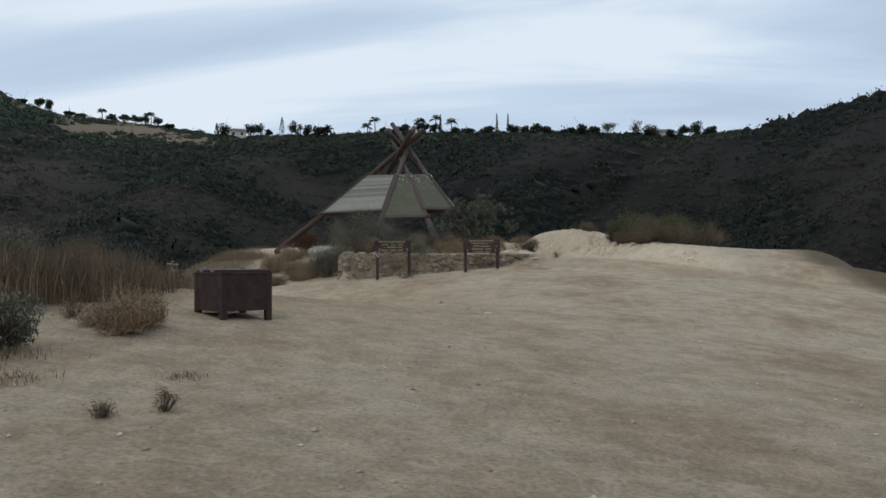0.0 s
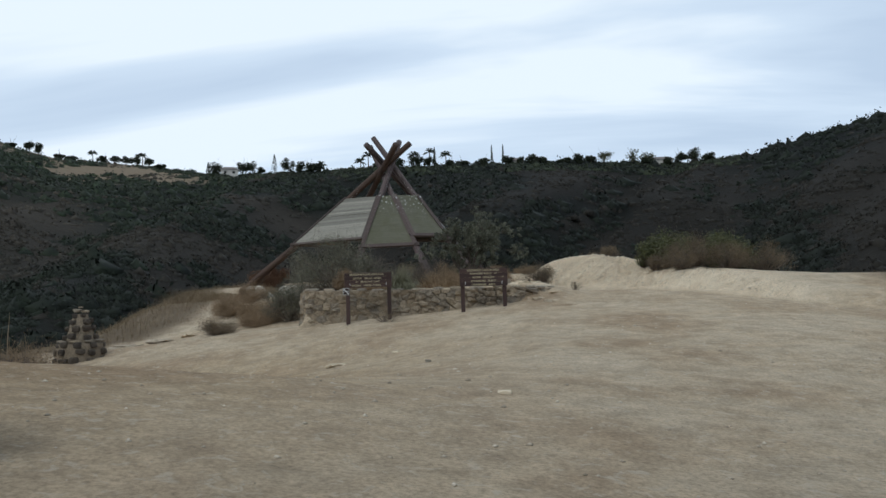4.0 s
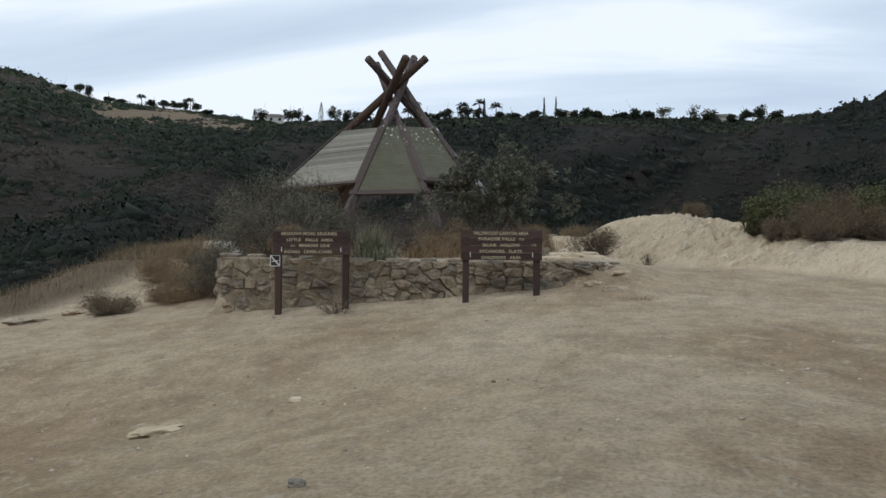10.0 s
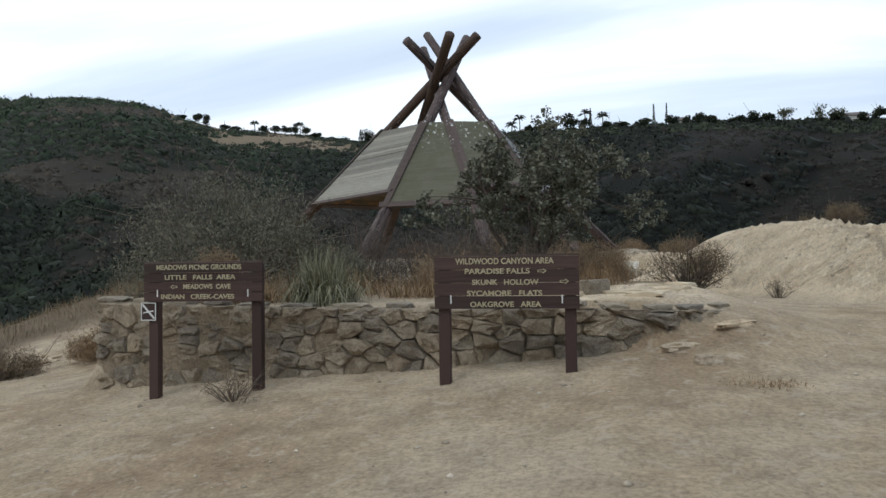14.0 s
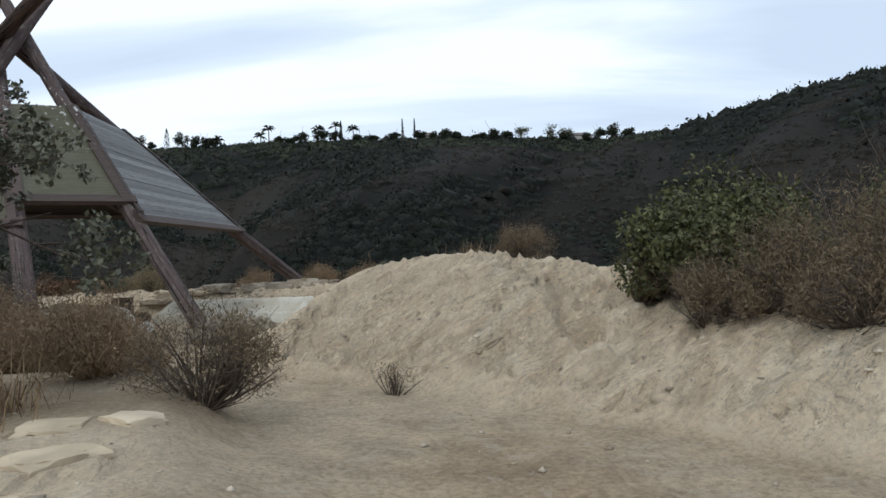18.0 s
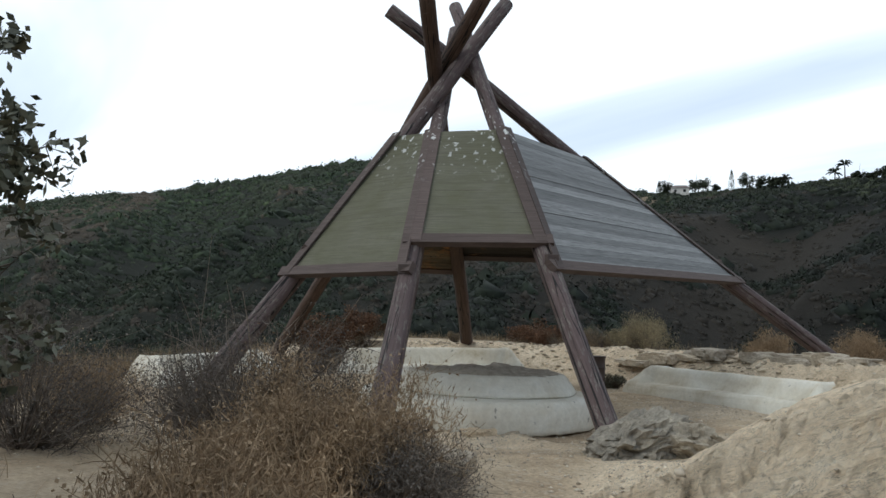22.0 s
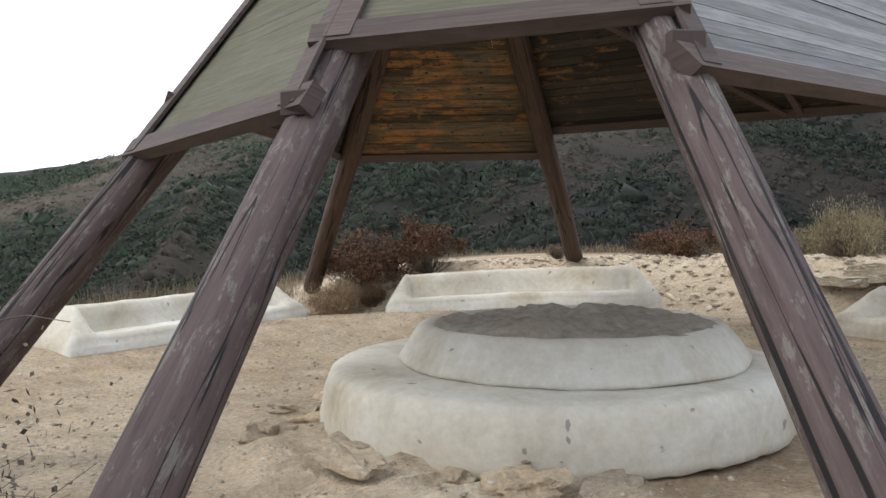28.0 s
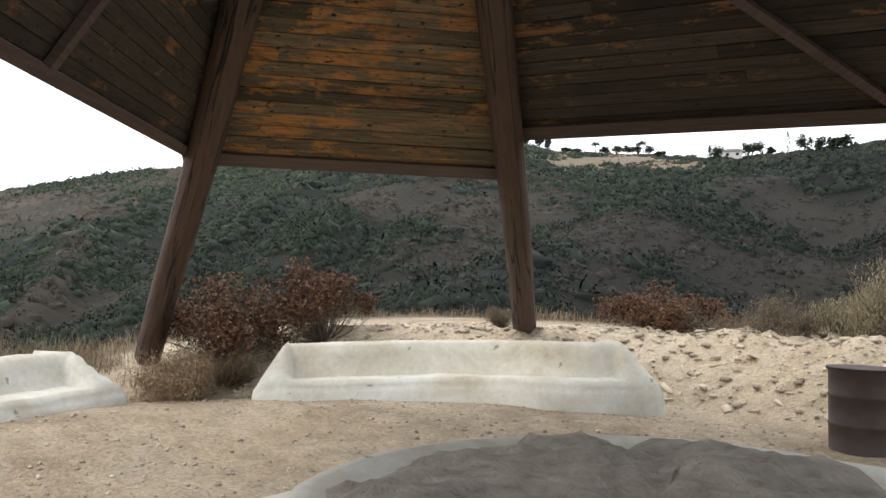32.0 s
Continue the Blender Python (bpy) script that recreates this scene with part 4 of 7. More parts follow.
BRACES = {  # along the lower edge, along at the upper end, from and to height, as fractions
    ("R", "B"): ((0.40, 0.80, 0.0, 0.75), (0.37, 0.25, 0.0, 0.9)), ("BL", "L"): ((0.52, 0.25, 0.0, 0.8),), ("rf", "R"): ((0.5, 0.7, 0.0, 0.8),)}
AXIS = Vector((-3.3, 41.6, 0))
PANELS = [  # poles, heights of lower and upper edge at each, outer and inner material, boards
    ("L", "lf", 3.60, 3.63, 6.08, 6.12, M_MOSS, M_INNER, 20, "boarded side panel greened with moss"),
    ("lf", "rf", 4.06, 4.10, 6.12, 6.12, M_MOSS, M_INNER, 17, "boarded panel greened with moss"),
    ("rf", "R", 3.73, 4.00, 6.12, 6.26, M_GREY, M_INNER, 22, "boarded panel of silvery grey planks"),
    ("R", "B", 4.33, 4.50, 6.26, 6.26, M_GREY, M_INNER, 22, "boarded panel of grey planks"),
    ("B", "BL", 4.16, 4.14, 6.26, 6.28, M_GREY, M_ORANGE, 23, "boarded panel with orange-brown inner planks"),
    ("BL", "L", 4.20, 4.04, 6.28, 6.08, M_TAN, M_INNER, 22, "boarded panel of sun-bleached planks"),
]
for pi, (p, q, zb0, zb1, zt0, zt1, outer, inner, count, label) in enumerate(PANELS):
    b0, b1, t0, t1 = on_pole(p, zb0), on_pole(q, zb1), on_pole(p, zt0), on_pole(q, zt1)
    mid = (b0 + b1 + t0 + t1) / 4
    normal = (b1 - b0).cross(t0 - b0).normalized()
    if normal.dot(mid - Vector((AXIS.x, AXIS.y, mid.z))) < 0:
        normal = -normal
    lift = normal * 0.07
    panel = new("roof_panel")
    panel.parent = shelter
    tagged(panel, label)
    r = random.Random(100 + pi)
    slit = 0.004 if (p, q) == ("BL", "L") else 0.0
    for k in range(count):
        lo, hi = slit + (1 - slit) * k / count, slit + (1 - slit) * (k + 1.0) / count
        cuts = [0.0] + [0.5 + r.uniform(-0.12, 0.12) + w for w in r.choice(((), (-0.2,), (0.2,), (0.0,), (-0.22, 0.24)) if p in ("R", "B") else ((),))] + [1.0]
        l0, l1, h0, h1 = b0.lerp(t0, lo), b1.lerp(t1, lo), b0.lerp(t0, hi), b1.lerp(t1, hi)
        for u0, u1 in zip(cuts[:-1], cuts[1:]):
            jig = normal * r.uniform(0, 0.004 if outer is M_MOSS else 0.014)
            nick = 0.0006 / max((l1 - l0).length, 0.5)
            c = [l0.lerp(l1, u0 + nick), l0.lerp(l1, u1 - nick), h0.lerp(h1, u1 - nick), h0.lerp(h1, u0 + nick)]
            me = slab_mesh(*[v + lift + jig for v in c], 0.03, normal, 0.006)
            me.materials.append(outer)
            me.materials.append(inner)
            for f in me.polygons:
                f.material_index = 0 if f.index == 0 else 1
            ob = new("board", me)
            ob.parent = panel
    # rails under the lower edge and thin braces on the inside
    along = (b1 - b0).normalized()
    upward = (t0.lerp(t1, 0.5) - b0.lerp(b1, 0.5)).normalized()
    e0, e1 = b0 - along * 0.15, b1 + along * 0.15
    lap = 0.006 if (p, q) == ("BL", "L") else 0.08
    put("fascia", slab_mesh(e0 - upward * 0.10 + normal * 0.045, e1 - upward * 0.10 + normal * 0.045, e1 + upward * lap + normal * 0.045, e0 + upward * lap + normal * 0.045, 0.10, normal), M_TRIM, shelter, "brown edge rail")
    for s, (lo_, hi_) in enumerate(((b0, t0), (b1, t1))):
        toward = along if s == 0 else -along
        d = (hi_ - lo_).normalized()
        a0 = lo_ - d * 0.07 - toward * 0.05 + normal * 0.125
        a1 = hi_ + d * 0.05 - toward * 0.05 + normal * 0.125
        put("corner_trim", slab_mesh(a0, a0 + toward * 0.17, a1 + toward * 0.17, a1, 0.028, normal), M_TRIM_LIME if pi in (0, 1, 2) else M_TRIM, shelter, "brown corner board")
    width = (b1 - b0).length
    for u0, u1, v0, v1 in BRACES.get((p, q), ()):
        u, v = b0.lerp(b1, u0), b0.lerp(t0, v1).lerp(b1.lerp(t1, v1), u1)
        w = (v - u).normalized().cross(normal) * 0.04
        put("brace", slab_mesh(u - w + normal * 0.005, u + w + normal * 0.005, v + w + normal * 0.005, v - w + normal * 0.005, 0.06, normal), M_TRIM, shelter, "thin brown brace on the inner side")
for key, z in (("lf", 3.66), ("rf", 3.88)):
    c = on_pole(key, z)
    q = (Vector(POLES[key][1]) - Vector(POLES[key][0])).to_track_quat("Z", "Y")
    bm = box_bm((-0.095, -0.04, -0.07), (0.095, 0.04, 0.07), 0.008)
    outward = Vector((c.x - AXIS.x, c.y - AXIS.y, 0)).normalized()
    turn = Matrix.Translation(c + outward * 0.15) @ (outward.to_track_quat("Y", "Z").to_matrix().to_4x4())
    bmesh.ops.transform(bm, matrix=turn, verts=bm.verts)
    part("bracket", bm, M_TRIM, shelter, "short brown block under the panel corner")

# ---- plastered table and benches ----
def bench(front, label, z0, z1, tall=0.60):
    """A plastered bench: seat ledge, sloped back, and end arms that fall from the back to the front and to the ground. front: plan points of its front foot, the seat on their other side."""
    pts = [Vector((x, y, 0)) for x, y in front]
    pts = [2 * pts[0] - pts[1]] + pts + [2 * pts[-1] - pts[-2]]
    line = []
    for k in range(1, len(pts) - 2):
        for j in range(14):
            t = j / 14
            p0, p1, p2, p3 = pts[k - 1:k + 3]
            line.append(0.5 * (2 * p1 + (p2 - p0) * t + (2 * p0 - 5 * p1 + 4 * p2 - p3) * t * t + (3 * p1 - p0 - 3 * p2 + p3) * t ** 3))
    line.append(pts[-2])
    n = len(line)
    run = [0.0]
    for k in range(1, n):
        run.append(run[-1] + (line[k] - line[k - 1]).length)
    total = run[-1]
    stations = sorted(set([0, 0.05, 0.12, 0.2, 0.28, 0.34, 0.40, 0.46, 0.52, 0.58, 0.66] + [total - e for e in (0, 0.05, 0.12, 0.2, 0.28, 0.34, 0.40, 0.46, 0.52, 0.58, 0.66)] + [0.66 + (total - 1.32) * j / 16 for j in range(1, 16)]))
    across = (-0.03, -0.015, 0.0, 0.02, 0.06, 0.15, 0.27, 0.38, 0.43, 0.48, 0.53, 0.58, 0.66, 0.76, 0.84, 0.92, 1.02)

    def height(e, v):
        seat = 0.235 * float(sstep(np.array((v + 0.035) / 0.085)))
        back = tall * float(sstep(np.array((v - 0.33) / 0.30))) * (1 - 0.75 * float(sstep(np.array((v - 0.74) / 0.28))))
        crown = 0.25 + (tall - 0.24) * float(sstep(np.array(v / 0.55)))
        arm = crown * (1 - float(sstep(np.array((e - 0.40) / 0.22)))) * float(sstep(np.array((v + 0.035) / 0.11)))
        slope = tall * min(1.0, (e + 0.02) / 0.40) ** 0.9
        return min(max(seat, back, arm), slope)

    mid = line[n // 2]
    thing = empty("bench", pose(mid.x, mid.y, (z0 + z1) / 2), label, "bench", "plastered benches round the table")
    inv = thing.matrix_world.inverted()
    grid = []
    for s_ in stations:
        k = max(j for j in range(n) if run[j] <= s_ + 1e-9)
        k = min(k, n - 2)
        u = (s_ - run[k]) / max(run[k + 1] - run[k], 1e-6)
        p = line[k].lerp(line[k + 1], u)
        d = (line[min(k + 2, n - 1)] - line[max(k - 1, 0)]).normalized()
        side = Vector((-d.y, d.x, 0))
        e = min(s_, total - s_)
        base = z0 + (z1 - z0) * s_ / total
        row = []
        for v in across:
            q = p + side * v
            h = height(e, v)
            if v < 0:
                q.z, h = base - 0.3 if v < -0.02 else base + 0.03, 0
                if v > -0.02:
                    q.z = base + min(0.10, height(e, 0.0))
            else:
                q.z = base + h
            if e < 0.001:
                q.z = base - 0.3
            w = q * 1.9
            q += Vector((0.020 * noise.noise(w), 0.020 * noise.noise(w + Vector((5, 0, 0))), 0.022 * noise.noise(w + Vector((0, 7, 0)))))
            q += Vector((0, 0, 0.008)) * noise.noise(q * 7)
            row.append(q)
        grid.append(row)

    def piece(name, i0, i1, j0, j1, lab):
        bm = bmesh.new()
        vs = [[bm.verts.new(grid[i][j]) for j in range(j0, j1 + 1)] for i in range(i0, i1 + 1)]
        for i in range(i1 - i0):
            for j in range(j1 - j0):
                bm.faces.new((vs[i][j], vs[i + 1][j], vs[i + 1][j + 1], vs[i][j + 1]))
        ob = part(name, bm, M_PLASTER, thing, lab, flat=False)
        ob.matrix_parent_inverse = inv
    last, nar = len(stations) - 1, 10
    piece("arm", 0, nar, 0, len(across) - 1, "plastered end that slopes to the ground")
    piece("arm", last - nar, last, 0, len(across) - 1, "plastered end that slopes to the ground")
    piece("seat", nar, last - nar, 0, 8, "white plastered seat ledge, stained at the foot")
    piece("backrest", nar, last - nar, 8, len(across) - 1, "white plastered low back with rounded top")
    return thing


bench(((-9.55, 44.55), (-8.85, 45.35), (-8.2, 46.2), (-7.5, 46.72), (-6.75, 46.85), (-6.15, 46.98), (-5.55, 47.55)), "long low curved white plastered bench against an earth bank", 1.46, 1.64, 0.66)
bench(((-8.72, 38.85), (-9.05, 40.3), (-9.65, 41.8), (-10.35, 43.45)), "low white plastered bench with stained foot beside dry grass", 1.43, 1.46)
bench(((-2.55, 46.75), (-1.0, 46.0), (0.4, 45.35), (2.1, 44.7)), "low white plastered bench below a rocky ledge", 1.50, 1.50)

TABLE = Vector((-3.02, 41.55, 1.2))
table = empty("round_table", pose(*TABLE), "round two-tiered white plastered fire table with a broken grey top", "table")


def wob(amp, seed):
    return lambda a, z: amp * noise.noise(Vector((math.cos(a) * 1.5, math.sin(a) * 1.5, z + seed)))


def ragged(bm, foot, amp):
    for v in bm.verts:
        if v.co.z < foot:
            a = math.atan2(v.co.y, v.co.x)
            v.co.z += amp * (noise.noise(Vector((math.cos(a) * 9, math.sin(a) * 9, 1))) + 0.7 * noise.noise(Vector((math.cos(a) * 24, math.sin(a) * 24, 5))))
        r_ = 1 + 0.012 * noise.noise(v.co * 3.1) + 0.005 * noise.noise(v.co * 9)
        v.co = Vector((v.co.x * r_, v.co.y * r_, v.co.z + 0.010 * noise.noise(v.co * 4)))
    return bm


def moved(bm):
    bmesh.ops.translate(bm, vec=(0.14, 0.12, 0), verts=bm.verts)
    return bm


part("base_core", lathe_bm([(1.98, -0.5), (2.02, 0.02), (2.0, 0.2), (1.5, 0.3)], 60, wob(0.07, 1)), M_MORTAR, table, "dark earthy core under the plaster")
part("base_tier", ragged(lathe_bm([(2.05, 0.05), (2.15, 0.03), (2.18, 0.055), (2.17, 0.12), (2.16, 0.26), (2.135, 0.42), (2.11, 0.49), (2.075, 0.530), (2.01, 0.546), (1.86, 0.552), (1.6, 0.556), (1.4, 0.56), (0.8, 0.56)], 144, wob(0.09, 1)), 0.09, 0.035), M_PLASTER, table, "broad white plastered lower tier with a dirty ragged foot", flat=False)
# solid core coloured almost black to paint the shade below the upper tier
part("upper_core", moved(lathe_bm([(1.55, 0.50), (1.55, 0.60), (1.2, 0.66)], 60, wob(0.06, 4))), M_DARK, table, "near-black core painted as the shade under the upper tier")
part("upper_tier", moved(ragged(lathe_bm([(1.57, 0.550), (1.625, 0.562), (1.63, 0.595), (1.585, 0.66), (1.53, 0.735), (1.475, 0.81), (1.435, 0.862), (1.39, 0.888), (1.33, 0.896), (1.24, 0.86), (0.9, 0.76)], 144, wob(0.06, 4)), 0.60, 0.012)), M_PLASTER, table, "white plastered upper tier with a chipped rim", flat=False)
bm = lathe_bm([(1.32, 0.80), (1.28, 0.875), (1.2, 0.90), (1.08, 0.915), (0.99, 0.925), (0.9, 0.935), (0.8, 0.94), (0.7, 0.945), (0.6, 0.95), (0.5, 0.955), (0.4, 0.958), (0.3, 0.96), (0.2, 0.96), (0.1, 0.962), (0.04, 0.962)], 110, wob(0.17, 8))
for v in bm.verts:
    if v.co.z > 0.85:
        c = Vector((v.co.x, v.co.y, 0))
        lay = noise.noise(c * 1.7 + Vector((0, 0, 3)))
        v.co.z += 0.11 * lay + 0.05 * round(2.4 * noise.noise(c * 2.6 + Vector((4, 0, 2)))) / 2.4 + 0.05 * noise.noise(c * 6) + 0.022 * noise.noise(c * 15)
bmesh.ops.translate(bm, vec=(0, 0, -0.015), verts=bm.verts)
part("broken_top", moved(bm), M_CONCRETE, table, "rough grey-brown broken concrete slab", flat=False)

# ---- drum, firebox, cairn ----
drum = empty("steel_drum", pose(-3.34, 46.85, zat(-3.34, 46.85) - 0.03), "brown painted open steel drum standing below the bank", "trash drum")
part("shell", lathe_bm([(0.29, 0.0), (0.30, 0.015), (0.285, 0.03), (0.285, 0.26), (0.298, 0.275), (0.285, 0.29), (0.285, 0.52), (0.298, 0.535), (0.285, 0.55), (0.285, 0.75), (0.30, 0.765), (0.30, 0.78), (0.27, 0.78), (0.268, 0.10)], 40), M_DRUM, drum, "ribbed brown steel wall", flat=False)
part("rim", lathe_bm([(0.292, 0.765), (0.305, 0.775), (0.305, 0.79), (0.285, 0.79)], 40), M_RUST, drum, "darker rolled rim", flat=False)

FB = Vector((-2.43, 8.42, 0))
fbz = zat(-2.4, 8.4)
firebox = empty("firebox", pose(FB.x, FB.y, fbz, 0, 0, 48), "rusty brown square steel firebox on short legs", "firebox")
for sx, sy, w, d, yaw in ((0, -0.40, 0.80, 0.012, 0), (0, 0.40, 0.80, 0.012, 0), (-0.40, 0, 0.012, 0.80, 0), (0.40, 0, 0.012, 0.80, 0)):
    part("side_panel", box_bm((sx - w / 2, sy - d / 2, 0.10), (sx + w / 2, sy + d / 2, 0.66), 0.004), M_RUST, firebox, "rusty brown steel side")
for sx in (-1, 1):
    for sy in (-1, 1):
        part("leg", box_bm((sx * 0.37 - 0.045, sy * 0.37 - 0.045, -0.08), (sx * 0.37 + 0.045, sy * 0.37 + 0.045, 0.655), 0.006), M_RUST, firebox, "angle-steel leg")
part("floor_plate", box_bm((-0.39, -0.39, 0.17), (0.39, 0.39, 0.185)), M_RUST, firebox, "rusty floor plate")
for k in range(7):
    y = -0.33 + 0.11 * k
    part("grate_bar", box_bm((-0.415, y - 0.026, 0.655 + 0.006 * (k % 3)), (0.425, y + 0.026, 0.692 + 0.010 * (k % 3)), 0.004), M_WORN if k % 3 == 2 else M_RUST, firebox, "bent steel grate bar")
for sx, sy, w, d in ((0, -0.41, 0.84, 0.018), (0, 0.41, 0.84, 0.018), (-0.41, 0, 0.018, 0.80), (0.41, 0, 0.018, 0.80)):
    part("rim_bar", box_bm((sx - w / 2, sy - d / 2, 0.638), (sx + w / 2, sy + d / 2, 0.664), 0.003), M_RUST, firebox, "bent rusty rim")
bm = lump_bm((0.06, 0.05, 0.05), 9, 0.3)
bmesh.ops.translate(bm, vec=(0.36, 0.36, 0.70), verts=bm.verts)
part("clinker", bm, M_RUST, firebox, "dark burnt lump on the rim")

cx, cy = -10.75, 25.95
cairn = empty("stone_fountain", pose(cx, cy, zat(cx, cy) - 0.05), "old stacked stone fountain with a wide round base", "fountain")
rs_c = random.Random(44)
part("core", lathe_bm([(0.66, -0.3), (0.64, 0.5), (0.40, 0.56), (0.30, 1.0), (0.18, 1.36)], 20, lambda a, z: 0.06 * noise.noise(Vector((math.cos(a) * 2, math.sin(a) * 2, z)))), M_MORTAR, cairn, "earthy mortar between the stones")
for z, r_, count, s_ in ((0.02, 0.64, 10, 0.24), (0.26, 0.63, 10, 0.22), (0.46, 0.60, 10, 0.19), (0.70, 0.40, 6, 0.21), (0.93, 0.33, 6, 0.20), (1.14, 0.27, 5, 0.18), (1.32, 0.19, 4, 0.15)):
    for k in range(count):
        a_ = 2 * math.pi * (k + rs_c.uniform(-0.2, 0.2) + 0.5 * z) / count
        bm = lump_bm((s_ * rs_c.uniform(0.85, 1.2), s_ * 0.85, s_ * rs_c.uniform(0.65, 0.95)), rs_c.randint(1, 90), 0.3)
        bmesh.ops.transform(bm, matrix=Matrix.Translation((r_ * math.cos(a_), r_ * math.sin(a_), z + rs_c.uniform(-0.03, 0.03))) @ Matrix.Rotation(a_ + math.pi / 2, 4, "Z"), verts=bm.verts)
        part("stone", bm, M_CAIRN, cairn)
for k, (dx, dy, dz, w) in enumerate(((-0.10, 0.0, 1.46, 0.19), (0.12, 0.04, 1.44, 0.15), (0.02, -0.03, 1.56, 0.09))):
    bm = lump_bm((w * 1.2, w, w * 0.55), k + 70, 0.3)
    bmesh.ops.translate(bm, vec=(dx, dy, dz), verts=bm.verts)
    part("cap_stone", bm, M_STONE, cairn, "paler flat stone on top")
for k in range(9):
    a_ = 2 * math.pi * k / 9
    bm = lump_bm((0.26, 0.18, 0.05), k + 80, 0.25)
    bmesh.ops.transform(bm, matrix=Matrix.Translation((0.55 * math.cos(a_), 0.55 * math.sin(a_), 0.585)) @ Matrix.Rotation(a_ + math.pi / 2, 4, "Z"), verts=bm.verts)
    part("ledge_stone", bm, M_STONE, cairn, "flat pale stone of the rim")

# ---- trail signs ----
def lettering(text, size, parent, x, z, y, mat, width=None, align="CENTER"):
    cu = bpy.data.curves.new("lettering", "FONT")
    cu.body, cu.size, cu.extrude, cu.align_x, cu.align_y = text, size, 0.0015, align, "CENTER"
    cu.offset = 0.0018
    ob = bpy.data.objects.new("lettering", cu)
    scene.collection.objects.link(ob)
    bpy.context.view_layer.update()
    me = bpy.data.meshes.new_from_object(ob.evaluated_get(bpy.context.evaluated_depsgraph_get()))
    wide = max(v.co.x for v in me.vertices) - min(v.co.x for v in me.vertices)
    k = (width / wide) if width else 1
    me.transform(Matrix.Translation((x, y, z)) @ Matrix.Rotation(math.pi / 2, 4, "X") @ Matrix.Diagonal((k, 1, 1, 1)))
    bpy.data.objects.remove(ob)
    return put("lettering", me, mat, parent, "faded yellow carved words: " + text.lower())


def arrow_bm(x, z, y, way, w=0.085, h=0.05):
    """The outline of a short block arrow."""
    shape = [(-0.5, -0.25), (0.1, -0.25), (0.1, -0.5), (0.5, 0), (0.1, 0.5), (0.1, 0.25), (-0.5, 0.25)]
    bm = bmesh.new()
    outer = [bm.verts.new((x + way * u * w, y, z + v * h)) for u, v in shape]
    inner = [bm.verts.new((x + way * (u * 0.74 - 0.02) * w, y, z + v * 0.55 * h)) for u, v in shape]
    for k in range(len(shape)):
        n = (k + 1) % len(shape)
        bm.faces.new((outer[k], outer[n], inner[n], inner[k]))
    return bm


def trail_sign(left, right, z_top, z_bot, boards, lines, label):
    """left, right: plan places of the board's ends. boards: board heights; lines: (text, across 0..1, row centre, size, width)."""
    a, b = Vector((*left, 0)), Vector((*right, 0))
    width = (b - a).length
    yaw = math.degrees(math.atan2((b - a).y, (b - a).x))
    mid = (a + b) / 2
    base = zat(mid.x, mid.y)
    thing = empty("trail_sign", pose(mid.x, mid.y, base, 0, 0, yaw), label, "sign", "brown trail signs before the stone wall")
    top, bot = z_top - base, z_bot - base
    for s in (-1, 1):
        x = s * (width / 2 - 0.085)
        g = zat(*(mid + (b - a).normalized() * x)[:2]) - base
        part("post", box_bm((x - 0.055, 0.0, g - 0.3), (x + 0.055, 0.10, top - 0.01), 0.006), M_SIGN, thing, "dark brown square wooden post")
    n = boards
    h = (top - bot) / n
    for k in range(n):
        z = bot + k * h
        me = slab_mesh(Vector((-width / 2, -0.004, z)), Vector((width / 2, -0.004, z)), Vector((width / 2, -0.004, z + h - 0.006)), Vector((-width / 2, -0.004, z + h - 0.006)), 0.04 + 0.003 * (k % 2), Vector((0, -1, 0)))
        put("board", me, M_SIGN, thing)
    put("cap_board", slab_mesh(Vector((-width / 2, 0.02, top)), Vector((width / 2, 0.02, top)), Vector((width / 2, -0.045, top)), Vector((-width / 2, -0.045, top)), 0.014, Vector((0, 0, 1))), M_TRIM, thing, "paler weathered top edge")
    for text, u, row, size, wide in lines:
        z = top - (top - bot) * row
        if text in "<>":
            part("arrow", arrow_bm((u - 0.5) * width, z, -0.052, 1 if text == ">" else -1), M_LETTER, thing, "faded yellow arrow outline")
        else:
            lettering(text, size, thing, (u - 0.5) * width, z, -0.052, M_LETTER, wide * width)
    for s in (-1, 1):
        bm = box_bm((s * (width / 2 - 0.16) - 0.006, -0.05, bot + 0.05), (s * (width / 2 - 0.16) + 0.006, -0.046, bot + 0.13))
        part("drip_stain", bm, M_WHITE, thing, "thin white drip")
    return thing, width, top, bot


S2_L, S2_R, S2_T = (0.43, 26.00), (1.80, 26.12), 2.035
sign_a, *_ = trail_sign(S2_L, S2_R, S2_T, 1.535, 4, [
    ("WILDWOOD CANYON AREA", 0.49, 0.10, 0.08, 0.68), ("PARADISE FALLS", 0.44, 0.29, 0.07, 0.45), (">", 0.75, 0.29, 0, 0),
    ("SKUNK   HOLLOW", 0.495, 0.50, 0.07, 0.46), (">", 0.90, 0.49, 0, 0), ("SYCAMORE   FLATS", 0.49, 0.71, 0.07, 0.52), ("OAKGROVE   AREA", 0.495, 0.92, 0.07, 0.49)],
    "dark brown wooden trail sign listing canyon destinations in yellow letters")
S1_L, S1_R, S1_T = (-2.94, 26.18), (-1.57, 26.30), 2.02
